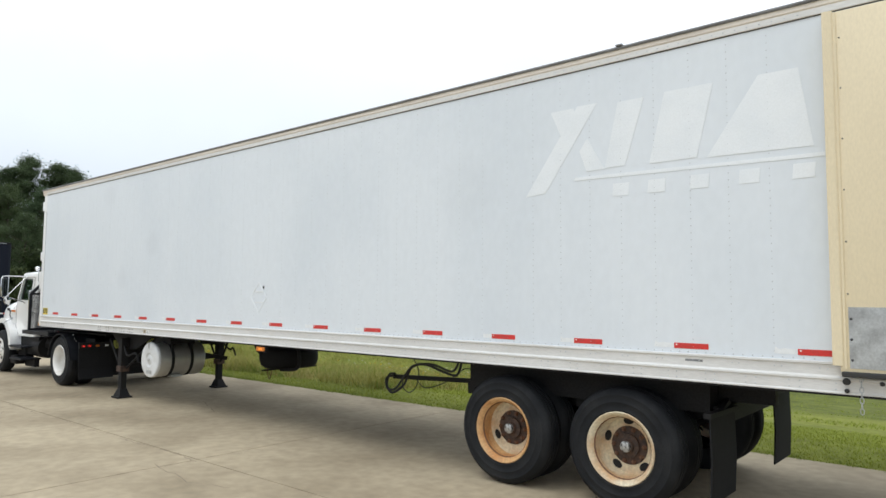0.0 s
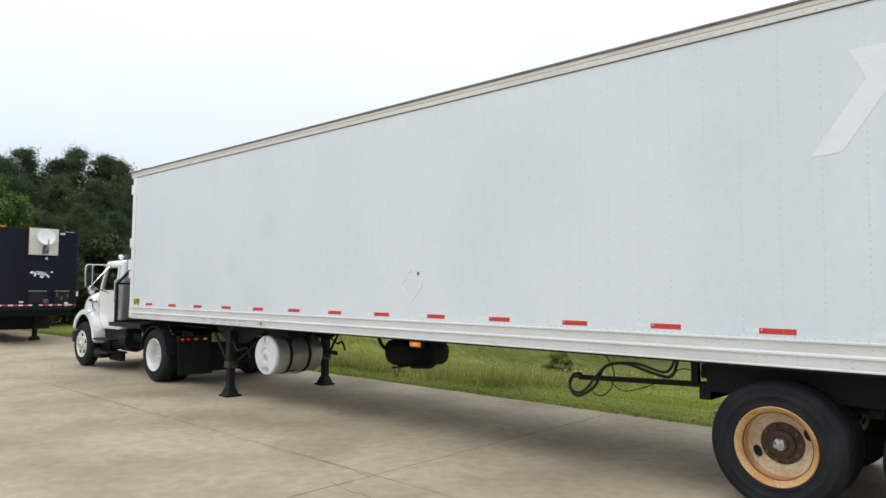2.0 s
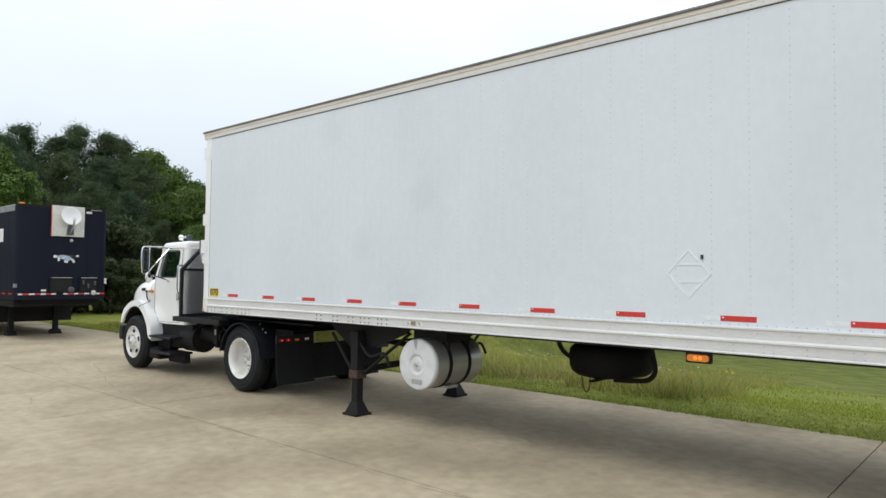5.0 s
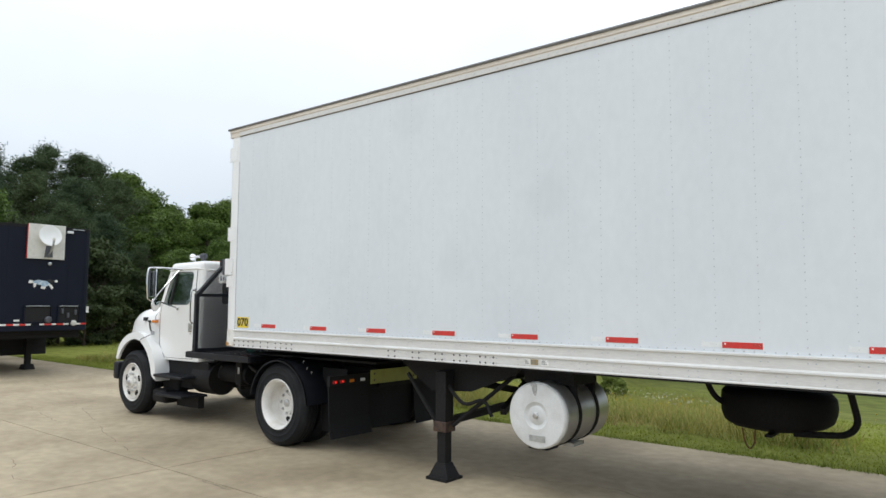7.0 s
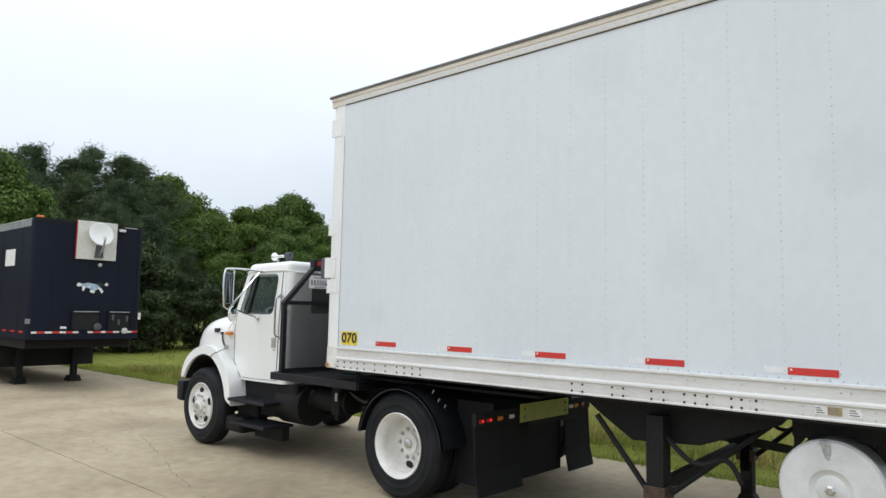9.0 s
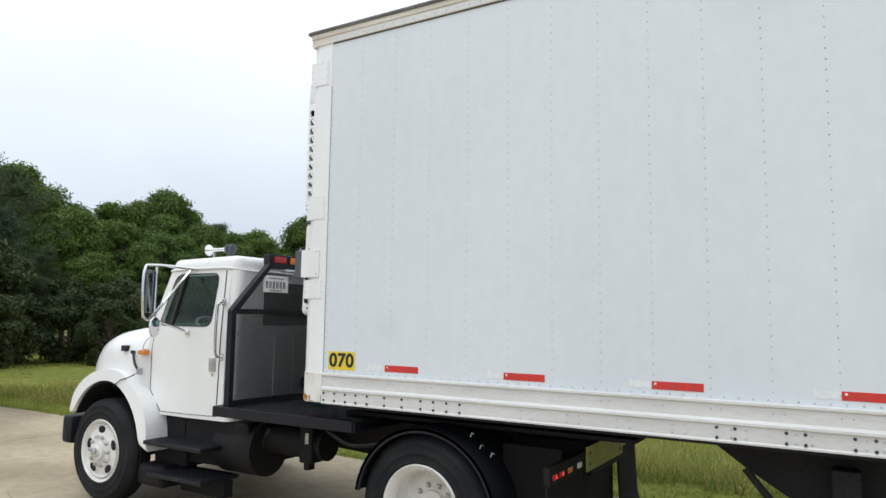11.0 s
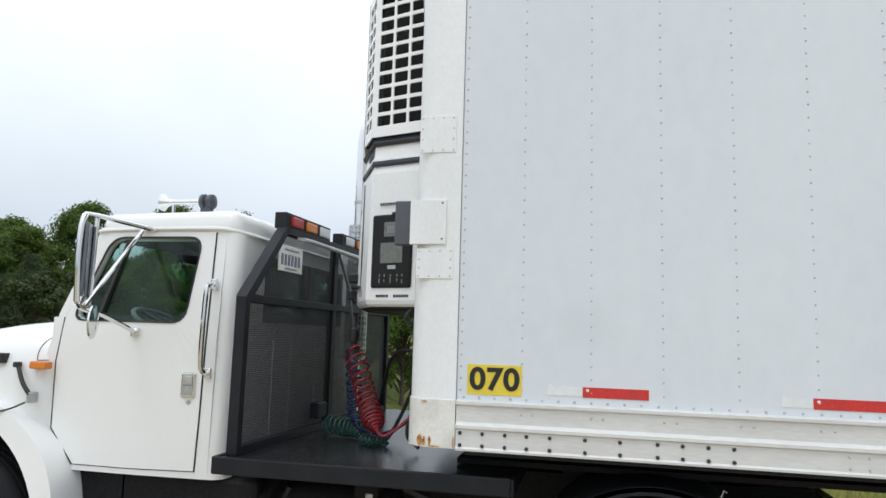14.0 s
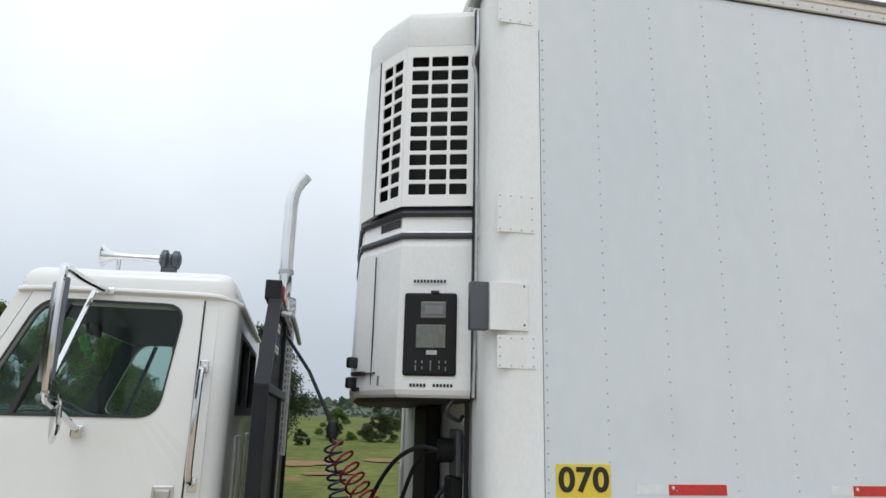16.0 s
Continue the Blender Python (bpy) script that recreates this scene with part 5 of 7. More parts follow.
for side in (0, 1):
    f = flip if side else (lambda b: b)
    arch = [(-2.44 + 0.57 * math.cos(radians(a)), 0.48 + 0.665 * math.sin(radians(a))) for a in range(150, 5, -5)]
    outer = [(-1.76, 0.545), (-1.79, 0.78), (-1.86, 0.95), (-1.97, 1.07), (-2.12, 1.17), (-2.30, 1.24), (-2.50, 1.25), (-2.68, 1.21), (-2.84, 1.11), (-2.95, 0.97), (-3.0, 0.80)]
    fine = []
    for i in range(len(outer) - 1):
        p0, p1, p2, p3 = (Vector(outer[k]) for k in (max(i - 1, 0), i, i + 1, min(i + 2, len(outer) - 1)))
        fine += [tuple(0.5 * (2 * p1 + (p2 - p0) * q + (2 * p0 - 5 * p1 + 4 * p2 - p3) * q * q + (3 * p1 - p0 - 3 * p2 + p3) * q ** 3)) for q in (0, 0.25, 0.5, 0.75)]
    outer = fine + [outer[-1]]
    fd = prism(outer + arch, "y", 0.13, 0.62)
    for v in fd.verts:
        if v.co.y < 0.3 and v.co.z > 1.0:
            v.co.y += (v.co.z - 1.0) ** 2 * 0.55
    bmesh.ops.bevel(fd, geom=[e for e in fd.edges if all(v.co.y < 0.35 for v in e.verts)], offset=0.028, segments=3, affect="EDGES", profile=0.6)
    fn = part("front_fender", f(fd), M_WHITE, truck, "white rounded front fender", True)
    liner = [(-2.44 + 0.572 * math.cos(radians(a)), 0.48 + 0.667 * math.sin(radians(a))) for a in range(152, 3, -10)] + [(-2.44 + 0.552 * math.cos(radians(a)), 0.48 + 0.647 * math.sin(radians(a))) for a in range(4, 153, 10)]
    # black surfaces added so that the inside of the arch comes out dark
    part("fender_liner", f(prism(liner, "y", 0.165, 0.62)), M_FRAME, fn, "black lining added to darken the wheel arch")
    part("wheel_well", f(box(-3.0, -1.85, 0.62, 0.64, 0.52, 1.2)), M_FRAME, fn, "black wall added to darken the wheel arch")
    part("fender_seam", f(tube([(-2.05, 0.18, 1.225), (-2.12, 0.155, 1.19), (-2.20, 0.135, 1.165), (-2.27, 0.128, 1.12), (-2.30, 0.128, 1.10)], 0.005, 6, smooth_steps=5)), M_SEAM, fn)
    part("bonnet_latch", f(tube([(-2.165, 0.225, 1.425), (-2.10, 0.20, 1.33), (-2.045, 0.20, 1.265)], 0.012, 7, smooth_steps=3)), M_SEAM, truck, "black rubber bonnet latch")
    part("latch_foot", f(box(-2.06, -2.015, 0.19, 0.235, 1.22, 1.28, 0.008)), M_ALU, truck)
    part("latch_foot", f(box(-2.185, -2.15, 0.205, 0.24, 1.41, 1.44, 0.006)), M_SEAM, truck)
    part("bonnet_seam", f(tube([hood_side(x, z) for x, z in ((-1.99, 1.622), (-2.03, 1.606), (-2.06, 1.585), (-2.085, 1.55), (-2.09, 1.50), (-2.085, 1.462), (-2.08, 1.452), (-2.05, 1.452), (-2.02, 1.452), (-1.985, 1.452))], 0.0022, 5, smooth_steps=2)), M_SEAM, bonnet)
    part("turn_lamp", f(box(-2.085, -1.975, 0.215, 0.27, 1.405, 1.447, 0.008)), M_ORANGE, truck, "amber side lamp")
    part("badge", f(box(-2.335, -2.255, 0.208, 0.26, 1.43, 1.485, 0.004)), M_BLACKINK, truck)
    part("corner_lamp", f(box(-2.995, -2.955, 0.155, 0.235, 0.84, 1.0, 0.01)), M_ORANGE, truck)
part("bumper", box(-3.20, -3.03, 0.18, 2 * CY - 0.18, 0.48, 0.76, 0.04), M_RACK, truck, "black front bumper", True)
part("bumper_bracket", box(-3.06, -2.8, 0.8, 1.8, 0.5, 0.72), M_FRAME, truck)
for z0, x0, x1, y0 in ((0.655, -1.77, -1.0, 0.10), (0.385, -1.70, -0.98, 0.10)):
    st = part("step", box(x0, x1, y0, 0.52, z0 - 0.035, z0, 0.006), M_RACK, truck, "black ribbed step")
    part("step_riser", box(x0 + 0.1, x1 - 0.05, 0.40, 0.5, z0 - 0.2, z0 - 0.03), M_FRAME, st)
    for i in range(7):
        part("step_rib", box(x0 + 0.02, x1 - 0.02, y0 + 0.015 + 0.05 * i, y0 + 0.03 + 0.05 * i, z0, z0 + 0.006), M_RACK, st)
part("battery_box", box(-1.55, -0.72, 0.36, 0.80, 0.62, 0.86, 0.02), M_FRAME, truck)
part("battery_box", box(-1.95, -1.5, 0.36, 0.80, 0.40, 0.86, 0.02), M_FRAME, truck)
part("fuel_tank", tube([(-1.12, 0.56, 0.63), (-0.66, 0.56, 0.63)], 0.235, 28), M_FRAME, truck, "black round fuel tank", True)
part("air_tank", tube([(-0.66, 0.60, 0.72), (-0.02, 0.60, 0.72)], 0.13, 16), M_FRAME, truck, "", True)
part("air_valve", box(-0.22, -0.08, 0.45, 0.65, 0.58, 0.96, 0.02), M_FRAME, truck)
part("valve_tip", box(-0.19, -0.13, 0.48, 0.56, 0.52, 0.60, 0.01), M_FRAME, truck)
part("valve_tag", box(-0.15, -0.11, 0.443, 0.452, 0.74, 0.83, 0.004), M_ALU, truck)
for x0, x1, z0 in ((-0.95, -0.6, 0.46), (0.05, 0.62, 0.78)):
    part("slung_hose", tube([(x0, 0.50, 0.86), (x0 + 0.12, 0.46, z0 + 0.05), ((x0 + x1) / 2, 0.47, z0), (x1, 0.5, 0.82)], 0.022, 7, smooth_steps=5), M_HOSE, truck, "", True)
part("fender_skirt", box(-1.98, -1.60, 0.20, 0.60, 0.22, 0.42, 0.05), M_FRAME, truck)
for y in (0.86, 1.66):
    part("frame_rail", box(-3.0, 2.11, y - 0.04, y + 0.04, 0.68, 0.93), M_FRAME, truck)
for x in (-2.45, -0.6, 0.5, 2.1):
    part("frame_cross", box(x - 0.05, x + 0.05, 0.86, 1.74, 0.70, 0.88), M_FRAME, truck)
part("gearbox", box(-1.9, -0.9, 1.0, 1.6, 0.42, 0.85, 0.06), M_FRAME, truck)
part("drive_shaft", tube([(-0.9, 1.3, 0.62), (1.1, 1.3, 0.52)], 0.05, 10), M_FRAME, truck)
part("front_axle", bar((-2.45, 0.3, 0.42), (-2.45, 2.3, 0.42), 0.10, 0.10), M_FRAME, truck)
# front and drive wheels
for y, turn in ((0.13, 0), (2 * CY - 0.13, 180)):
    at = pose(-2.45, y, 0.485, 0, 0, turn)
    wheel(truck, at, M_WHITERIM, M_WHITERIM, R=0.485, dished=False, face_mat=M_STEEL, hub_r=0.085)
    at = pose(1.23, y - 0.07 if turn == 0 else y + 0.07, 0.50, 0, 0, turn)
    wheel(truck, at, M_WHITERIM, M_WHITERIM, R=0.50, hub_r=0.10, face_mat=M_STEEL, holes=1, reach=0.03, phase=262)
    part("inner_tyre", tyre_mesh(0.50, 0.29, 0.26), M_RUBBER, truck, "", True, at @ Matrix.Translation((0, 0.32, 0)))
    # half-round fender over the drive wheel
    fp = []
    for k in range(21):
        a = radians(172 - 168 * k / 20)
        fp.append((1.26 + 0.56 * math.cos(a), 0.50 + 0.55 * math.sin(a)))
    for k in range(20, -1, -1):
        a = radians(172 - 168 * k / 20)
        fp.append((1.26 + 0.54 * math.cos(a), 0.50 + 0.53 * math.sin(a)))
    y0, y1 = (0.03, 0.68) if turn == 0 else (2 * CY - 0.68, 2 * CY - 0.03)
    part("drive_fender", prism(fp, "y", y0, y1), M_RACK, truck, "black half-round drive fender", True)
    ys = y0 if turn == 0 else y1 - 0.012
    lip = [(1.26 + (r + 0.01) * math.cos(radians(a)), 0.50 + r * math.sin(radians(a))) for r, rng_ in ((0.55, range(172, 3, -8)), (0.515, range(4, 173, 8))) for a in rng_]
    part("fender_lip", prism(lip, "y", ys, ys + 0.012), M_RACK, truck)
part("drive_axle", tube([(1.23, 0.3, 0.5), (1.23, 2.3, 0.5)], 0.09, 14), M_FRAME, truck)
part("differential", lathe([(0.0, -0.22), (0.14, -0.18), (0.2, 0.0), (0.14, 0.18), (0.0, 0.22)], "y", 18, at=(1.23, CY, 0.5)), M_FRAME, truck, "", True)
part("fifth_wheel", prism([(0.75, 0.85), (1.55, 0.85), (1.95, 1.1), (1.95, 1.5), (1.55, 1.75), (0.75, 1.75)], "z", 0.96, 1.03), M_FRAME, truck, "greasy black fifth wheel plate")
part("fifth_wheel_base", box(0.85, 1.6, 0.8, 1.8, 0.9, 0.97), M_FRAME, truck)
# rear light bar, plate and flaps
for x, z in ((1.55, 1.0), (1.70, 0.885), (1.62, 0.93)):
    part("fender_clip", tube([(x, 0.18, z), (x + 0.012, 0.175, z + 0.03), (x + 0.025, 0.18, z + 0.02)], 0.003, 5), M_TAPEWHITE, truck)
# two added black sheets stand for the deep shade around the far tyres
part("splash_panel", box(1.70, 2.12, 0.36, 0.38, 0.20, 0.95, 0.006), M_FLAP, truck)
part("splash_panel", box(2.085, 2.105, 0.70, 1.50, 0.22, 0.80, 0.006), M_FLAP, truck)
lb = part("rear_light_bar", box(2.120, 2.160, 0.06, 1.98, 0.78, 0.89), M_FRAME, truck)
for i, (y, m_) in enumerate(((0.14, M_REDLENS), (0.25, M_REDLENS), (0.40, M_ORANGE), (0.575, M_CLEAR), (1.60, M_CLEAR), (1.70, M_ORANGE), (1.82, M_REDLENS))):
    part("rear_lamp", box(2.155, 2.172, y - 0.036, y + 0.036, 0.805, 0.842, 0.008), m_, lb)
for y in (0.14, 0.25):
    part("lamp_bulb", lathe([(0.012, 2.174), (0.009, 2.178), (0.0, 2.179)], "x", 10, at=(0, y, 0.825)), M_REDON, lb)
part("rear_plate", box(2.164, 2.174, 0.70, 1.53, 0.755, 0.92), M_PLATEGREEN, truck, "yellow-green reflective plate")
for y0, y1 in ((0.06, 0.70), (1.50, 1.98)):
    part("mud_flap", prism([(2.19, 0.2), (2.150, 0.4), (2.130, 0.8), (2.142, 0.8), (2.163, 0.4), (2.205, 0.2)], "y", y0, y1), M_FLAP, truck, "black rubber mud flap")
for y in (0.76, 1.47):
    for z in (0.80, 0.875):
        part("plate_bolt", lathe([(0.012, 2.174), (0.008, 2.180), (0.0, 2.181)], "x", 8, at=(0, y, z)), M_BOLT, truck)

# deck behind the cab
deck = part("deck", box(-0.805, 0.65, 0.06, 2 * CY - 0.075, 0.985, 1.03, 0.006), M_DECK, truck, "black steel deck plate")
part("deck_edge", box(-0.815, 0.65, 0.045, 0.07, 0.955, 1.037, 0.005), M_RACK, deck)
part("deck_edge", box(-0.825, -0.80, 0.06, 2 * CY - 0.06, 0.955, 1.037, 0.005), M_RACK, deck)
part("deck_edge", box(0.64, 0.665, 0.06, 2 * CY - 0.06, 0.955, 1.03, 0.005), M_RACK, deck)
part("deck_support", box(-0.5, -0.42, 0.3, 2.3, 0.90, 0.99), M_FRAME, deck)

# headache rack
rack = part("headache_rack", box(-0.812, -0.752, 0.14, 0.19, 1.03, 1.83, 0.006), M_RACK, truck, "black headache rack with mesh screens")
part("rack_post", box(-0.812, -0.752, 2 * CY - 0.19, 2 * CY - 0.14, 1.03, 1.83, 0.006), M_RACK, rack)
for s in (0, 1):
    f = flip if s else (lambda b: b)
    part("rack_slope", f(prism([(0.14, 1.83), (0.20, 1.815), (0.60, 2.26), (0.545, 2.26)], "x", -0.812, -0.752)), M_RACK, rack)
part("rack_rail", box(-0.805, -0.757, 0.16, 2 * CY - 0.16, 1.80, 1.845, 0.004), M_RACK, rack)
part("rack_rail", box(-0.805, -0.757, 0.16, 2 * CY - 0.16, 1.03, 1.07, 0.004), M_RACK, rack)
part("rack_rail", box(-0.812, -0.752, 0.545, 2 * CY - 0.545, 2.215, 2.258, 0.004), M_RACK, rack)
part("rack_post", box(-0.80, -0.757, CY - 0.025, CY + 0.025, 1.03, 2.23), M_RACK, rack)


def screen(y0, y1, z0, z1, top=None, wire=0.0017):
    """Woven wire between two posts; top gives the sloping side."""
    bm = bmesh.new()
    p = 0.010
    n = int((y1 - y0) / p)
    for i in range(n + 1):
        y = y0 + p * i
        zt = z1 if top is None else min(z1, top(y))
        if zt > z0 + 0.01:
            box(-0.780, -0.7785, y - wire, y + wire, z0, zt, 0, bm)
    for j in range(int((z1 - z0) / p) + 1):
        z = z0 + p * j
        ys = [y for y in (y0 + p * i for i in range(n + 1)) if top is None or top(y) >= z]
        if ys:
            box(-0.7787, -0.7772, ys[0], ys[-1], z - wire, z + wire, 0, bm)
    part("wire_screen", bm, M_MESH, rack, "dark wire mesh screen", kind="stuff")


screen(0.18, 1.28, 1.06, 1.81)
screen(1.32, 2.42, 1.06, 1.81)
screen(0.19, 1.28, 1.84, 2.23, lambda y: 1.83 + (y - 0.19) / 0.40 * 0.43, 0.0009)
screen(1.32, 2.41, 1.84, 2.23, lambda y: 1.83 + (2.41 - y) / 0.40 * 0.43, 0.0009)
for y0, lamps in ((0.538, (M_REDLENS, M_ORANGE, M_CLEAR)), (1.38, (M_CLEAR, M_ORANGE, M_REDLENS))):
    hb = part("light_box", box(-0.834, -0.757, y0, y0 + 0.63, 2.25, 2.345, 0.006), M_RACK, rack, "black lamp box")
    for i, m_ in enumerate(lamps):
        part("rack_lamp", box(-0.762, -0.743, y0 + 0.055 + 0.2 * i, y0 + 0.205 + 0.2 * i, 2.268, 2.330, 0.012), m_, hb)
part("rack_tube", tube([(-0.757, 0.70, 2.205), (-0.715, 0.70, 2.20), (-0.705, 0.76, 2.20), (-0.70, 1.2, 2.195), (-0.70, 2.0, 2.19)], 0.014, 8), M_ALU, rack)
plate = part("plate", box(-0.770, -0.763, 0.485, 0.785, 2.0, 2.152, 0.003), M_TAPEWHITE, rack, "white metal plate with plain bars")
for i in range(6):
    y = 0.512 + 0.042 * i
    part("plate_bar", box(-0.764, -0.761, y, y + 0.008, 2.035, 2.100), M_HOSEBLUE, plate)
    part("plate_bar", box(-0.764, -0.761, y + 0.016, y + 0.023, 2.035, 2.100), M_HOSEBLUE, plate)
for y0, y1, z in ((0.545, 0.725, 2.122), (0.56, 0.71, 2.012)):
    part("plate_bar", box(-0.764, -0.761, y0, y1, z, z + 0.009), M_GREYINK, plate)
part("rack_box", box(-0.757, -0.70, 0.98, 1.12, 1.12, 1.22, 0.01), M_RACK, rack)

# the rack stands a little askew behind the cab
ASKEW = Matrix.Identity(4)
ASKEW[0][1], ASKEW[0][3] = 0.03, 0.012
for ob in [rack] + list(rack.children_recursive):
    ob.data.transform(ASKEW)

# exhaust stack, horn and mirrors
stack = part("exhaust_pipe", tube([(-0.752, 1.86, 1.0), (-0.752, 1.86, 2.4), (-0.752, 1.86, 3.0), (-0.748, 1.86, 3.16), (-0.725, 1.86, 3.27), (-0.665, 1.86, 3.36)], 0.046, 16, smooth_steps=4), M_CHROME, truck, "tall chrome exhaust stack with curved tip", True)
part("clamp", lathe([(0.052, 2.64), (0.052, 2.67)], "z", 16, at=(-0.752, 1.86, 0)), M_STEEL, stack)
guard = bmesh.new()
for k in range(18):
    a = 2 * math.pi * k / 18
    box(-0.752 + 0.078 * math.cos(a) - 0.005, -0.752 + 0.078 * math.cos(a) + 0.005, 1.86 + 0.078 * math.sin(a) - 0.005, 1.86 + 0.078 * math.sin(a) + 0.005, 1.46, 2.46, 0, guard)
for j in range(26):
    lathe([(0.081, 1.46 + 0.04 * j), (0.081, 1.474 + 0.04 * j), (0.077, 1.474 + 0.04 * j), (0.077, 1.46 + 0.04 * j)], "z", 18, guard, (-0.752, 1.86, 0), closed=True)
part("heat_guard", guard, M_STEEL, stack, "perforated steel heat guard")
horn = part("air_horn", lathe([(0.0, -1.30), (0.018, -1.30), (0.016, -1.45), (0.020, -1.50), (0.030, -1.525), (0.048, -1.548), (0.054, -1.553), (0.048, -1.55), (0.02, -1.52), (0.0, -1.50)], "x", 24, at=(0, 0.55, 2.412)), M_CHROME, truck, "chrome roof air horn", True)
part("horn_driver", lathe([(0.0, -1.30), (0.025, -1.30), (0.046, -1.288), (0.047, -1.268), (0.028, -1.258), (0.028, -1.248), (0.045, -1.238), (0.044, -1.215), (0.02, -1.205), (0.0, -1.205)], "x", 20, at=(0, 0.55, 2.412)), M_FACE, horn, "dark horn driver", True)
part("horn_foot", box(-1.29, -1.22, 0.53, 0.57, 2.32, 2.40, 0.008), M_FACE, horn)
part("horn_foot", tube([(-1.48, 0.55, 2.33), (-1.48, 0.55, 2.42)], 0.01, 8), M_CHROME, horn)
part("roof_lamp", box(-1.60, -1.50, 0.9, 1.02, 2.34, 2.37, 0.01), M_ORANGE, truck)
for s in (0, 1):
    f = flip if s else (lambda b: b)
    mb = box(-0.011, 0.011, -0.075, 0.075, 1.80, 2.17, 0.006)
    mb.transform(Matrix.Translation((-1.492, -0.12, 0)) @ Matrix.Rotation(radians(32), 4, "Z"))
    mr = part("mirror", f(mb), M_MIRROR, truck, "tall wing mirror in a chrome tube frame")
    part("mirror_frame", f(tube([(-1.465, -0.19, 1.77), (-1.468, -0.205, 2.0), (-1.47, -0.19, 2.185), (-1.478, -0.12, 2.215), (-1.49, 0.1, 2.22), (-1.45, 0.32, 2.21)], 0.014, 8, smooth_steps=4)), M_CHROME, mr, "", True)
    part("mirror_frame", f(tube([(-1.465, -0.19, 1.77), (-1.48, -0.13, 1.74), (-1.495, 0.03, 1.715), (-1.48, 0.295, 1.625)], 0.013, 8, smooth_steps=4)), M_CHROME, mr, "", True)
    part("mirror_brace", f(tube([(-1.505, -0.09, 1.75), (-1.50, 0.31, 2.20)], 0.012, 8)), M_CHROME, mr)
    part("mirror_frame", f(tube([(-1.512, -0.05, 1.73), (-1.512, -0.045, 2.215)], 0.012, 8)), M_CHROME, mr)
    rm = lathe([(0.0, 0.02), (0.05, 0.018), (0.085, 0.008), (0.09, 0.0), (0.08, -0.004), (0.0, 0.004)], "x", 24)
    rm.transform(Matrix.Translation((-1.46, -0.075, 1.675)) @ Matrix.Rotation(radians(24), 4, "Z"))
    part("round_mirror", f(rm), M_CHROME, mr, "round convex mirror", True)
    part("mirror_foot", f(box(-1.505, -1.455, 0.28, 0.30, 1.60, 1.65, 0.006)), M_CHROME, mr)
    part("mirror_foot", f(box(-1.50, -1.42, 0.315, 0.335, 2.195, 2.225, 0.006)), M_CHROME, mr)

# ---- air lines between tractor and trailer ----
def coil(start, end, turns, r, wire, sag=0.0, tail=(), gather=1.0):
    pts = []
    p, q = Vector(start), Vector(end)
    d = (q - p).normalized()
    u = d.orthogonal().normalized()
    w = d.cross(u)
    n = turns * 12
    for i in range(n + 1):
        t = i / n
        a = 2 * math.pi * turns * t
        t = 1 - (1 - t) ** gather
        e = min(1, t * 8, (1 - t) * 8)
        pts.append(p.lerp(q, t) + Vector((0, 0, -sag * 4 * t * (1 - t))) + (u * math.cos(a) + w * math.sin(a)) * r * e)
    return tube([tuple(v) for v in pts] + [tuple(v) for v in tail], wire, 6)


for name, label, start, end, turns, r, m_, sag, gather in (
        ("red_air_hose", "coiled red air hose between cab and trailer", (-0.42, 0.91, 1.60), (-0.12, 0.52, 1.13), 20, 0.058, M_HOSERED, 0.03, 2.2),
        ("blue_air_hose", "coiled blue air hose between cab and trailer", (-0.43, 0.92, 1.60), (-0.34, 0.80, 1.11), 13, 0.045, M_HOSEBLUE, 0.0, 1.3),
        ("green_cable", "coiled dark green electric cable lying on the deck", (-0.62, 0.98, 1.10), (-0.30, 0.88, 1.085), 11, 0.05, M_HOSEGREEN, 0.0, 1.3)):
    t = thing(name, (-0.4, 1.0, 1.03), label, "hose")
    part("coil", coil(start, end, turns, r, 0.0064, sag, gather=gather), m_, t, "", True)
    if name == "red_air_hose":
        part("tail", tube([(-0.12, 0.52, 1.13), (-0.07, 0.52, 1.12), (0.05, 0.56, 1.22), (0.15, 0.57, 1.36)], 0.009, 7, smooth_steps=5), m_, t, "", True)
    elif name == "blue_air_hose":
        part("tail", tube([(-0.34, 0.80, 1.11), (-0.24, 0.88, 1.07), (-0.10, 0.92, 1.12), (0.06, 0.72, 1.26), (0.16, 0.63, 1.36)], 0.009, 7, smooth_steps=5), m_, t, "", True)
    else:
        part("tail", coil((-0.29, 0.70, 1.062), (-0.10, 0.66, 1.058), 8, 0.028, 0.005), m_, t, "", True)
        part("tail", tube([(-0.30, 0.88, 1.085), (-0.15, 0.75, 1.05), (-0.05, 0.9, 1.3), (0.03, 0.8, 1.52), (0.16, 0.7, 1.55)], 0.011, 7, smooth_steps=5), M_HOSE, t, "", True)
hang = thing("hose_pole", (-0.72, 1.3, 1.6), "black hose hanger rope from the rack", "hose")
part("rope", tube([(-0.74, 1.4, 2.22), (-0.56, 1.16, 1.95), (-0.43, 0.92, 1.67)], 0.010, 7), M_HOSE, hang)
part("hook", lathe([(0.0, 1.61), (0.025, 1.62), (0.034, 1.66), (0.022, 1.70), (0.0, 1.71)], "z", 12, at=(-0.425, 0.92, -0.02)), M_SEAM, hang, "", True)
wall_box = part("glad_hand_box", box(0.12, 0.18, 0.50, 0.66, 1.28, 1.44, 0.015), M_FRAME, trailer)

# ---- trees ----
def unit_rows(v):
    return v / np.linalg.norm(v, axis=1)[:, None]


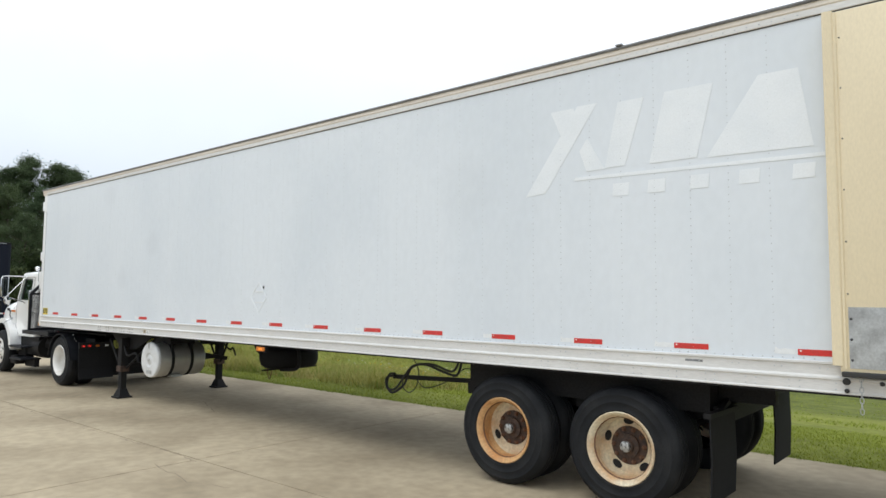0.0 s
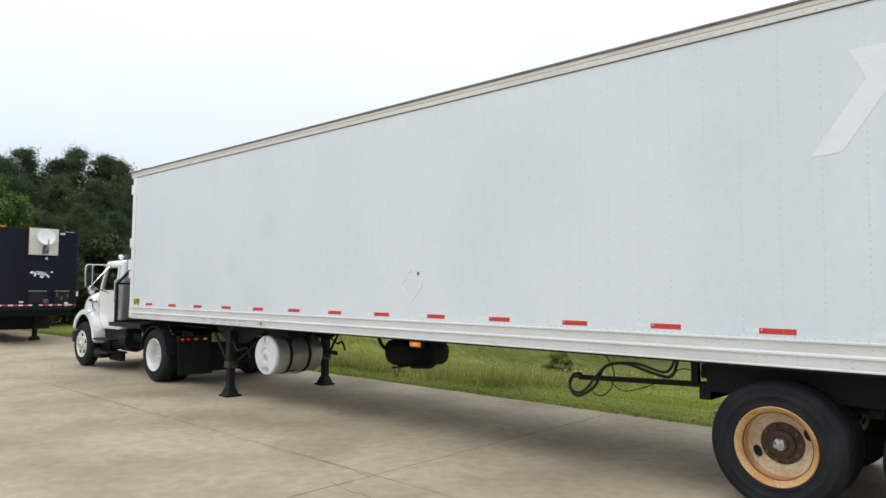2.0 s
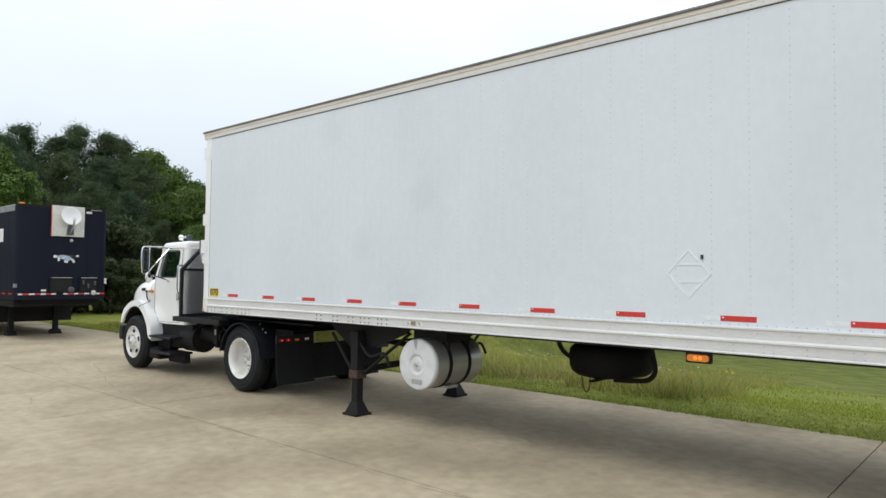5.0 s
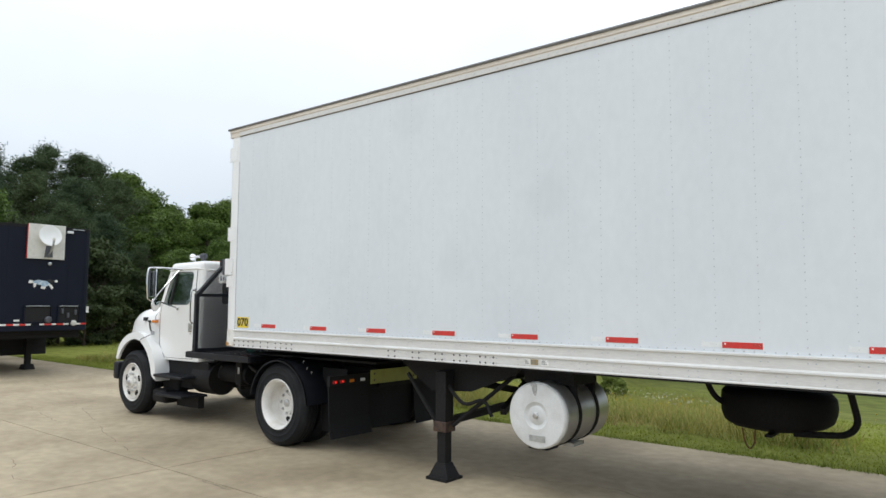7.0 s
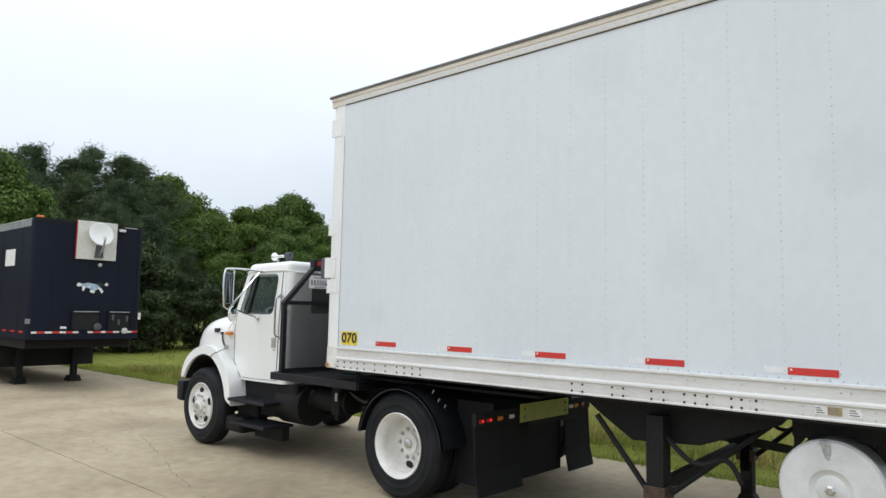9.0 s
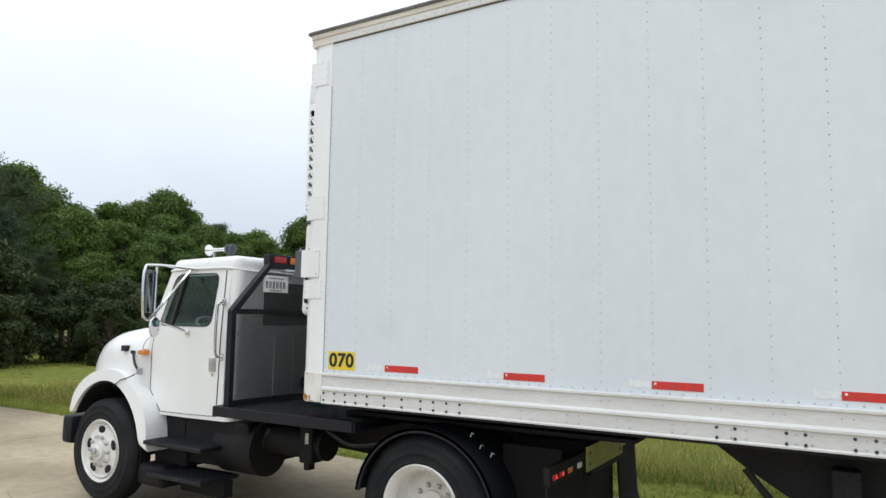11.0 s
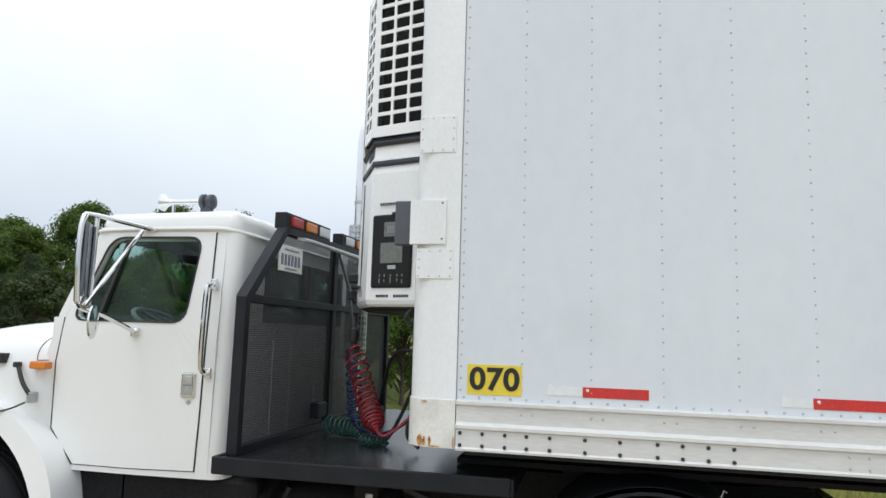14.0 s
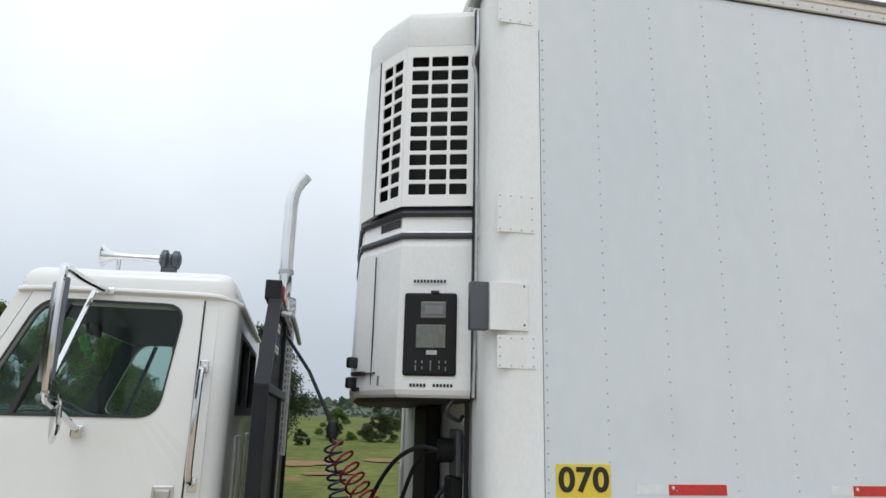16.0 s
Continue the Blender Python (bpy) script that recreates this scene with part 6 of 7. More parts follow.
def leaf_clumps(centres, per, size, seed):
    """Leaves on clumps (x, y, z, radius): each leaf a small triangle that faces outward and up."""
    rg = np.random.RandomState(seed)
    tris = []
    for cx, cy, cz, r in centres:
        n = max(6, int(per * r * r))
        d = unit_rows(rg.normal(size=(n, 3)) + (0, 0, 0.25))
        p = d * (r * rg.uniform(0.1, 1.0, size=(n, 1)) ** 0.45) * (1.0, 1.0, 0.72)
        p += rg.normal(size=(n, 3)) * r * 0.13 + (cx, cy, cz)
        nrm = unit_rows(d * 0.9 + rg.normal(size=(n, 3)) * 0.6 + (0, 0, 0.4))
        u = unit_rows(np.cross(nrm, rg.normal(size=(n, 3))))
        w = np.cross(nrm, u)
        q = size * rg.uniform(0.55, 1.35, size=(n, 1))
        tris.append(np.stack([p - u * q, p + u * q * 0.7 + w * q * 0.75, p + u * q * 0.7 - w * q * 0.75], 1))
    vs = np.concatenate(tris).reshape(-1, 3)
    return vs.tolist(), np.arange(len(vs)).reshape(-1, 3).tolist()


def needle_tufts(centres, per, length, width, seed):
    """Bursts of long needles round the given centres, brushed upward."""
    rg = np.random.RandomState(seed)
    tris = []
    for cx, cy, cz, r in centres:
        n = int(per * rg.uniform(0.7, 1.3))
        d = unit_rows(rg.normal(size=(n, 3)) * (1, 1, 0.8) + (0, 0, 0.3))
        root = np.array((cx, cy, cz)) + rg.normal(size=(n, 3)) * r * (0.55, 0.55, 0.35)
        side = unit_rows(np.cross(d, rg.normal(size=(n, 3)))) * width * rg.uniform(0.6, 1.3, size=(n, 1))
        tip = root + d * length * rg.uniform(0.6, 1.2, size=(n, 1))
        tris.append(np.stack([root - side, root + side, tip], 1))
    vs = np.concatenate(tris).reshape(-1, 3)
    return vs.tolist(), np.arange(len(vs)).reshape(-1, 3).tolist()


def tree(kind, at, height, seed, label, density=1.0, leaves=None):
    rg = random.Random(seed)
    t = thing({"pine": "pine_tree", "broad": "broadleaf_tree", "shrub": "shrub"}[kind], at, label, "shrub" if kind == "shrub" else "tree")
    base = Vector(at)
    wood, centres = bmesh.new(), []
    if kind == "pine":
        lean = Vector((rg.uniform(-0.3, 0.3), rg.uniform(-0.3, 0.3), 0))
        trunk = [base + lean * (k / 6) ** 2 + Vector((0, 0, height * k / 6)) for k in range(7)]
        tube([tuple(v) for v in trunk], [0.014 * height * (1 - 0.9 * k / 6) for k in range(7)], 8, wood)
        z = height * 0.27
        while z < height * 0.985:
            f = (z - height * 0.27) / (height * 0.73)
            reach = height * (0.032 + 0.25 * math.sin(math.pi * min(1, 0.22 + 0.80 * f)) * (1 - 0.5 * f))
            for _ in range(rg.randint(4, 6)):
                a = rg.uniform(0, 2 * math.pi)
                L = reach * rg.uniform(0.45, 1.25)
                c = base + lean * f * f + Vector((0, 0, z + rg.uniform(-0.1, 0.1)))
                tip = c + Vector((L * math.cos(a), L * math.sin(a), L * rg.uniform(0.10, 0.60)))
                tube([tuple(c), tuple((c + tip) / 2 + Vector((0, 0, -0.06))), tuple(tip)], [0.026, 0.006], 5, wood)
                for q in (0.5, 0.75, 1.0):
                    k = c.lerp(tip, q)
                    centres.append((k.x + rg.uniform(-.22, .22), k.y + rg.uniform(-.22, .22), k.z + rg.uniform(-.05, .2), rg.uniform(0.22, 0.40) * height / 9))
            z += height * 0.043
        centres.append((*(base + lean + Vector((0, 0, height * 0.985))), 0.16))
        vs, fs = needle_tufts(centres, 92, 0.17, 0.020, seed)
        m = M_PINE
    else:
        broad = kind == "broad"
        trunk_h = height * (0.16 if broad else 0.05)
        top = base + Vector((rg.uniform(-0.2, 0.2), rg.uniform(-0.2, 0.2), height * 0.85))
        tube([tuple(base), tuple(base.lerp(top, 0.35)), tuple(top)], [0.018 * height, 0.004 * height], 8, wood)
        lobes = [(rg.uniform(0, 6.28), rg.uniform(0.35, 0.8), rg.uniform(0.75, 1.2)) for _ in range(5)]
        for i in range(78 if broad else 40):
            a = rg.uniform(0, 2 * math.pi)
            f = rg.uniform(0, 1) ** 0.85
            bulge = max(w * max(0.0, math.cos(a - la)) * max(0.0, 1 - 2.2 * abs(f - lf)) for la, lf, w in lobes)
            rad = height * (0.30 if broad else 0.5) * math.sin(math.pi * (0.26 + 0.68 * f)) * (0.55 + 0.62 * bulge) * math.sqrt(rg.uniform(0.2, 1.0))
            z = trunk_h + (height - trunk_h) * f * 0.94
            tip = base + Vector((rad * math.cos(a), rad * math.sin(a), z))
            root = base.lerp(top, min(0.95, max(0.1, z / height - 0.16)))
            tube([tuple(root), tuple(root.lerp(tip, 0.5) + Vector((0, 0, 0.05))), tuple(tip)], [0.006 * height, 0.0015 * height], 5, wood)
            centres.append((tip.x, tip.y, tip.z, height * rg.choice((0.035, 0.05, 0.065, 0.085)) * rg.uniform(0.85, 1.2) * (1.15 if broad else 1.5)))
        size = min(0.24, max(0.05, (0.070 if broad else 0.05) * math.sqrt(height / (8.0 if broad else 2.4))))
        area = sum(c[3] ** 2 for c in centres)
        count = (44000 if broad else 8500) * density
        vs, fs = leaf_clumps(centres, count / area, size, seed)
        m = leaves or (M_LEAF if broad else M_SHRUB)
    part("trunk", wood, M_BARK, t, "", True)
    raw("crown", vs, fs, m, t)
    return t


FOREST = "trees of the wood edge"
pines = [tree("pine", (-31 - 3 * i, -14 + 5 * i, 0), 8.6, 11 + i, "tall dark green pine at the wood edge") for i in range(4)]
broads = [tree("broad", (-30 - 2 * i, 24 + 4 * i, 0), 7.4, 31 + i, "leafy green broadleaf tree at the wood edge") for i in range(4)]
shrubs = [tree("shrub", (-20.5 - i, 8 + 3 * i, 0), 2.4 + 0.3 * i, 51 + i, "dense dark green undergrowth shrub") for i in range(3)]
for t in pines + broads + shrubs:
    tagged(t, group=FOREST)
rg = random.Random(7)


def plant(ob, x, y, s):
    copy_thing(ob, Matrix.Translation((x, y, -0.02)) @ Matrix.Rotation(rg.uniform(0, 6.28), 4, "Z") @ Matrix.Diagonal((s * rg.uniform(0.9, 1.1), s, s, 1)))


# the wood's height along its edge
EDGE_Y = [-16, -4, 2, 3.6, 4.4, 5.0, 5.4, 5.9, 7.0, 9.2, 10.5, 11.4, 12.4, 14.9, 16.0, 17.1, 18.2, 19.7, 21.0, 24, 36]
EDGE_H = [8.0, 8.0, 8.0, 8.0, 8.7, 8.1, 7.2, 8.0, 8.7, 8.5, 8.0, 7.3, 7.0, 7.0, 7.9, 8.2, 7.7, 6.6, 6.9, 7.1, 7.1]


def wood_tree(x, y, share):
    h = float(np.interp(-4.6 + (y + 4.6) * 30 / (6 - x), EDGE_Y, EDGE_H)) - 1.7
    h = 1.7 + h * (6 - x) / 30
    pine = rg.random() < (1.0 if y < 12.5 * (6 - x) / 30 - 1 else 0.12)
    plant(rg.choice(pines if pine else broads), x, y, h * share / (8.75 if pine else 7.6))


for k in range(27):
    y = -15 + 1.85 * k
    edge = -20.5 + (0.10 * max(0, y - 8)) - (0.35 * max(0, 2 - y))
    plant(rg.choice(shrubs), edge + rg.uniform(-1, 1), y + rg.uniform(-0.6, 0.6), rg.uniform(0.7, 1.2))
    plant(rg.choice(shrubs), edge - 2.2 + rg.uniform(-1, 1), y + rg.uniform(-0.6, 0.6), rg.uniform(1.0, 1.6))
    wood_tree(edge - 3.6 + rg.uniform(-0.9, 0.9), y + rg.uniform(-0.5, 0.5), rg.uniform(0.60, 0.84))
for x, share, spots in ((-31, (0.82, 0.93), (-12, -5, 1, 4.4, 6.4, 8.0, 9.6, 11.2, 12.8, 14.6, 16.6, 18.8, 21, 24, 28)),
                        (-41, (0.94, 1.0), (-8, 0, 3.6, 4.5, 6.0, 6.9, 7.9, 9.2, 10.2, 11.3, 12.6, 14.4, 16.0, 17.0, 18.2, 20.4, 23))):
    for y in spots:
        wood_tree(x + rg.uniform(-0.8, 0.8), -4.6 + (y + 4.6) * (6 - x) / 30, rg.uniform(*share))
# a bright leafy tree in front of the pines, and trees in the meadow
meadow_tree = tree("broad", (-20.6, 2.4, 0), 6.9, 77, "bright green broadleaf tree behind the blue trailer")
for x, y, h, sd in ((-24.3, 33.7, 9.0, 78), (-20.6, 35.5, 8.8, 79), (-28.0, 31.0, 8.8, 80), (-17.0, 37.5, 7.4, 81), (-13.8, 39.0, 7.0, 82), (-11.2, 40.5, 6.4, 83)):
    tree("broad", (x, y, gz(x, y)), h - gz(x, y), sd, "leafy green broadleaf tree at the wood edge")
lone = tree("broad", (-3.3, 46, gz(-3.3, 46)), 11.2, 91, "tall thin-leaved tree standing alone in the meadow", 0.55, M_SHRUB)
for x, y, h, sd, leaves in ((11.6, 99, 5.2, 92, M_SHRUB), (5.2, 101, 4.9, 93, M_LEAF), (20.0, 112, 5.6, 94, M_SHRUB), (0.0, 90.5, 2.2, 95, M_SHRUB)):
    tree("shrub", (x, y, gz(x, y) - 0.35 * h), h * 1.25, sd, "round green bush in the meadow" if leaves is M_LEAF else "round dark green bush in the meadow", 2.6, leaves)
for x, y, h, sd in ((-10.5, 73, 3.2, 96), (-7.6, 74, 3.6, 97), (-5.0, 75, 2.8, 98), (-13.5, 72, 3.0, 99)):
    tree("shrub", (x, y, gz(x, y) - 0.1), h, sd, "dark green bush behind the bare clay bank", 2.2)
# a bare strip of red clay along the meadow's hollow
bank = bmesh.new()
rows = []
for i in range(25):
    u = i / 24
    x = -15 + 15.5 * u
    wid = 2.6 * math.sin(math.pi * u) ** 0.6 * (1 + 0.3 * noise.noise((x * 0.6, 0, 7))) + 0.05
    mid = 53.6 + 0.12 * (x + 7) + 0.7 * noise.noise((x * 0.3, 3, 1))
    row = []
    for k in range(7):
        y = mid + wid * (k / 3 - 1)
        row.append(bank.verts.new((x, y, gz(x, y) - 0.08 + 0.42 * math.sin(math.pi * k / 6) * math.sin(math.pi * u) ** 0.4)))
    rows.append(row)
for a, b in zip(rows, rows[1:]):
    for k in range(6):
        bank.faces.new((a[k], b[k], b[k + 1], a[k + 1]))
tagged(part("clay_bank", bank, M_DIRT, smooth=True), "bare red clay bank low in the green meadow", "bank", kind="structure")

# wooded hills in the distance
rgn = np.random.RandomState(5)
vs, fs = [], []
for k in range(15000):
    a = rgn.uniform(-1.35, 1.35)
    r = rgn.uniform(240, 330)
    h = (r - 240) * 0.10 + 1.5 + 3.0 * noise.noise((a * 5, 0, 1))
    x, y = r * math.sin(a), r * math.cos(a)
    s = rgn.uniform(0.6, 1.7)
    z = h + rgn.uniform(-3, 2.5) - 2
    b = len(vs)
    q = rgn.normal(size=(2, 3)) * s
    vs += [(x + q[0, 0], y, z + q[0, 2]), (x + q[1, 0], y + q[1, 1], z + abs(q[1, 2])), (x - q[0, 0], y, z - q[0, 2]), (x - q[1, 0], y - q[1, 1], z - abs(q[1, 2]))]
    fs.append((b, b + 1, b + 2, b + 3))
woods = raw("far_woods", vs, fs, M_FARWOOD, None, kind="stuff")
tagged(woods, "hazy wooded hills along the horizon", "woods")
hill = bmesh.new()
prof = [(205, -2.0), (240, 1.0), (290, 6.0), (330, 9.0), (400, 8.0)]
rows = []
for i in range(49):
    a = -1.6 + 3.2 * i / 48
    rows.append([hill.verts.new((r * math.sin(a), r * math.cos(a), z + (1.5 * noise.noise((a * 4, 0, 2)) if z > 0 else 0))) for r, z in prof])
for a, b in zip(rows, rows[1:]):
    for i in range(len(prof) - 1):
        hill.faces.new((a[i], b[i], b[i + 1], a[i + 1]))
tagged(part("backdrop", hill, M_FARWOOD, smooth=True), "distant wooded rise", "hill", kind="structure")
patch = bmesh.new()
for cx, cy, rx, ry in ((-1.6, 66, 4.0, 3.0), (9.5, 70, 3.0, 2.0), (2.4, 58, 2.0, 1.2)):
    rings = []
    for f in (0.5, 1.0):
        ring = []
        for k in range(24):
            a = 2 * math.pi * k / 24
            w = f * (1 + 0.6 * noise.noise((math.cos(a) * 2.5, math.sin(a) * 2.5, cx)))
            x, y = cx + rx * w * math.cos(a), cy + ry * w * math.sin(a)
            ring.append(patch.verts.new((x, y, gz(x, y) + 0.16 - 0.08 * f)))
        rings.append(ring)
    c = patch.verts.new((cx, cy, gz(cx, cy) + 0.18))
    for k in range(24):
        m_ = (k + 1) % 24
        patch.faces.new((c, rings[0][k], rings[0][m_]))
        patch.faces.new((rings[0][k], rings[1][k], rings[1][m_], rings[0][m_]))
tagged(part("dirt_patch", patch, M_DIRT, smooth=True), "bare patch of red clay in the meadow", "dirt", kind="structure")

# ---- the blue trailer ----
blue = thing("blue_trailer", (-13, 1.3, 0), "dark navy trailer with a white satellite dish panel on its nose", "trailer")
NX, NY0, NY1, NZ0, NZ1 = -9.3, 0.19, 2.44, 1.05, 3.47
nose = []
for cx, cy, a0 in ((NX - 0.14, NY0 + 0.14, -90), (NX - 0.14, NY1 - 0.14, 0)):
    for k in range(7):
        a = radians(a0 + 90 * k / 6)
        nose.append((cx + 0.14 * math.cos(a), cy + 0.14 * math.sin(a)))
hull = nose + [(-22.5, NY1), (-22.5, NY0)]
part("body", prism(hull, "z", NZ0, NZ1), M_NAVY, blue, "navy blue body", True)
part("roof", prism([(x - 0.10, NY0 + 0.03 + (y - NY0) * 0.973) for x, y in hull], "z", NZ1 - 0.002, NZ1 + 0.028), M_OFFWHITE, blue, "pale roof")
part("nose_cap", prism([(x + 0.008, y) for x, y in nose] + [(x - 0.12, NY0 + (y - NY0) * 0.96 + 0.045) for x, y in nose[::-1]], "z", NZ1 - 0.03, NZ1 + 0.033), M_FRAME, blue, "dark rubbed front roof edge")
part("worn_edge", box(NX + 0.008, NX + 0.012, 1.98, 2.26, NZ1 - 0.012, NZ1 + 0.004), M_ALU, blue, "bare metal where the edge is rubbed")
part("side_stripe", box(-22.3, NX - 0.16, NY0 - 0.006, NY0 + 0.01, NZ1 - 0.14, NZ1 - 0.01), M_ALU, blue, "pale grey upper side rail")
for y in (0.62, 1.92, 2.30):
    part("nose_rib", box(NX - 0.002, NX + 0.004, y - 0.010, y + 0.010, 1.30, NZ1 - 0.04), M_NAVY, blue)
for x in (-9.9, -11.1, -12.3, -13.5):
    part("side_seam", box(x - 0.012, x + 0.012, NY0 - 0.004, NY0 + 0.01, 1.15, NZ1 - 0.15), M_FRAME, blue)
part("lower_rail", box(NX - 0.01, NX + 0.014, NY0 + 0.10, NY1 - 0.10, NZ0 - 0.005, 1.165, 0.004), M_NAVY, blue, "navy lower rail")
part("coupler_plate", box(NX - 2.2, NX - 0.2, NY0 + 0.2, NY1 - 0.2, NZ0 - 0.09, NZ0), M_FRAME, blue)
part("skirt", box(-22, NX - 0.3, NY0 + 0.08, NY1 - 0.08, 0.86, NZ0 - 0.002), M_FRAME, blue)
part("belly_box", box(-22, -11.45, NY0 + 0.05, NY1 - 0.10, 0.36, 0.87), M_FRAME, blue)
y = 0.27
for i in range(20):
    w = (0.11, 0.15)[i % 2] * (0.85 + 0.3 * ((i * 7) % 5) / 4)
    if y + w < 2.42 and i not in (7, 13):
        part("reflector_strip", box(NX + 0.012, NX + 0.018, y, y + w, 1.172, 1.212), (M_TAPEWHITE, M_RED)[i % 2], blue)
    y += w + 0.004
for i in range(14):
    part("reflector_strip", box(NX - 0.45 - 0.5 * i, NX - 0.2 - 0.5 * i, NY0 - 0.006, NY0, 1.18, 1.215), M_RED, blue)
dp = part("dish_panel", box(NX, NX + 0.06, 0.99, 1.80, 2.715, 3.525, 0.006), M_OFFWHITE, blue, "off-white square panel")
part("panel_edge", box(NX + 0.002, NX + 0.056, 0.984, 0.990, 2.72, 3.52), M_RED, dp, "faded red panel edge")
dish = [(0.0, 0.0), (0.10, 0.008), (0.18, 0.028), (0.245, 0.06), (0.25, 0.066), (0.243, 0.066), (0.178, 0.036), (0.10, 0.016), (0.0, 0.008)]
bm = lathe(dish, "x", 36)
bm.transform(Matrix.Translation((NX + 0.12, 1.42, 3.25)) @ Matrix.Rotation(radians(-14), 4, "Y"))
part("dish", bm, M_WHITE, dp, "white satellite dish", True)
part("dish_arm", tube([(NX + 0.06, 1.43, 2.80), (NX + 0.16, 1.43, 2.84), (NX + 0.30, 1.43, 2.98), (NX + 0.36, 1.43, 3.14)], 0.022, 8, smooth_steps=4), M_ALU, dp, "", True)
part("dish_mount", prism([(1.35, 2.76), (1.52, 2.76), (1.50, 3.02), (1.38, 3.02)], "x", NX + 0.06, NX + 0.11), M_FACE, dp, "weathered mounting bracket")
part("feed_horn", lathe([(0.0, 0.0), (0.03, 0.0), (0.04, 0.05), (0.0, 0.06)], "x", 12, at=(NX + 0.32, 1.43, 3.17)), M_TAPEWHITE, dp, "", True)
part("nose_lamp", box(NX, NX + 0.06, 1.85, 1.99, 3.36, 3.42, 0.012), M_CLEAR, blue, "white nose lamp")
part("roof_marker", box(NX - 0.08, NX + 0.02, 0.24, 0.36, NZ1 + 0.032, NZ1 + 0.075, 0.012), M_ORANGE, blue, "amber roof marker lamp")
part("roof_marker", box(NX - 0.08, NX + 0.01, 0.60, 0.66, NZ1 + 0.032, NZ1 + 0.055, 0.008), M_FRAME, blue)
part("cable_stub", lathe([(0.045, 0.0), (0.04, 0.03), (0.02, 0.04), (0.0, 0.04)], "x", 12, at=(NX, 1.50, 2.61)), M_ALU, blue)
emblem = part("nose_emblem", prism([(1.13, 2.19), (1.28, 2.225), (1.46, 2.20), (1.53, 2.16), (1.50, 2.10), (1.42, 2.06), (1.36, 2.05), (1.34, 2.10), (1.26, 2.12), (1.18, 2.14)], "x", NX, NX + 0.006), mat("pale_blue_print", (0.30, 0.42, 0.56), 0.5, dark=(0.62, 0.68, 0.72), scale=14, amount=1.0), blue, "pale irregular emblem")
for k, pts in enumerate((((1.06, 2.16), (1.09, 2.22), (1.15, 2.21), (1.16, 2.15), (1.10, 2.14)),
            ((1.17, 2.15), (1.24, 2.15), (1.22, 2.06), (1.18, 2.05)),
            ((1.34, 2.08), (1.44, 2.07), (1.42, 2.01), (1.33, 2.03)),
            ((1.48, 2.14), (1.56, 2.12), (1.61, 2.05), (1.57, 2.01), (1.53, 2.07)),
            ((1.62, 2.19), (1.66, 2.24), (1.70, 2.21), (1.68, 2.17)))):
    part("emblem_patch", prism(pts, "x", NX, NX + 0.007), M_TAPEWHITE, emblem)
part("emblem_patch", prism([(1.46, 2.21), (1.52, 2.25), (1.62, 2.20), (1.58, 2.16), (1.50, 2.16)], "x", NX, NX + 0.0065), M_BLACKINK, emblem)
for y0, y1 in ((0.99, 1.60), (1.72, 2.24)):
    v = part("nose_hatch", ring_prism([(y0, 1.22), (y1, 1.22), (y1, 1.63), (y0, 1.63)], [(y0 + 0.03, 1.25), (y1 - 0.03, 1.25), (y1 - 0.03, 1.60), (y0 + 0.03, 1.60)], "x", NX, NX + 0.035), M_NAVY, blue, "navy hatch frame")
    # flat black sheet painted for the shade inside the hatch frame
    part("hatch_back", box(NX + 0.002, NX + 0.006, y0 + 0.03, y1 - 0.03, 1.25, 1.60), M_DARKFILL, v)
    part("hatch_sill", box(NX + 0.002, NX + 0.04, y0 + 0.04, y1 - 0.06, 1.61, 1.628), M_ALU, v)
for y, z in ((1.80, 1.50), (1.93, 1.40), (2.10, 1.47)):
    part("connector", box(NX, NX + 0.05, y, y + 0.05, z - 0.06, z + 0.06, 0.008), M_FACE, blue)
part("cable_port", lathe([(0.08, 0.0), (0.08, 0.05), (0.06, 0.07), (0.0, 0.075)], "x", 18, at=(NX, 1.52, 1.30)), M_FACE, blue, "grey round cable port", True)
part("cable_port", lathe([(0.065, 0.0), (0.065, 0.05), (0.045, 0.06), (0.0, 0.065)], "x", 16, at=(NX, 2.09, 1.215)), M_OFFWHITE, blue, "pale round cable port", True)
part("nose_label", box(NX + 0.002, NX + 0.006, 0.80, 0.92, 1.265, 1.31), M_TAPEWHITE, blue, "small white label")
part("nose_label", box(NX - 0.13, NX - 0.02, NY0 - 0.002, NY0 + 0.06, 1.36, 1.46, 0.004), M_GREYINK, blue)
part("side_marking", box(-10.9, -10.3, NY0 - 0.006, NY0, 2.55, 2.90), M_TAPEWHITE, blue)
part("edge_reflector", box(NX - 0.10, NX - 0.004, NY1 - 0.05, NY1 + 0.004, 1.46, 1.61), M_TAPEWHITE, blue)
for y in (1.86, 0.72):
    leg = part("landing_leg", box(-11.37, -11.23, y - 0.06, y + 0.06, 0.1, 1.02), M_FRAME, blue, "black landing leg")
    part("foot", prism([(-11.48, 0.0), (-11.12, 0.0), (-11.12, 0.03), (-11.23, 0.13), (-11.37, 0.13), (-11.48, 0.03)], "y", y - 0.12, y + 0.12), M_FRAME, leg)
for x in (-20.2, -18.9):
    for y, turn in ((0.29, 0), (2.34, 180)):
        wheel(blue, pose(x, y, 0.52, 0, 0, turn), M_WHITERIM, M_FRAME)

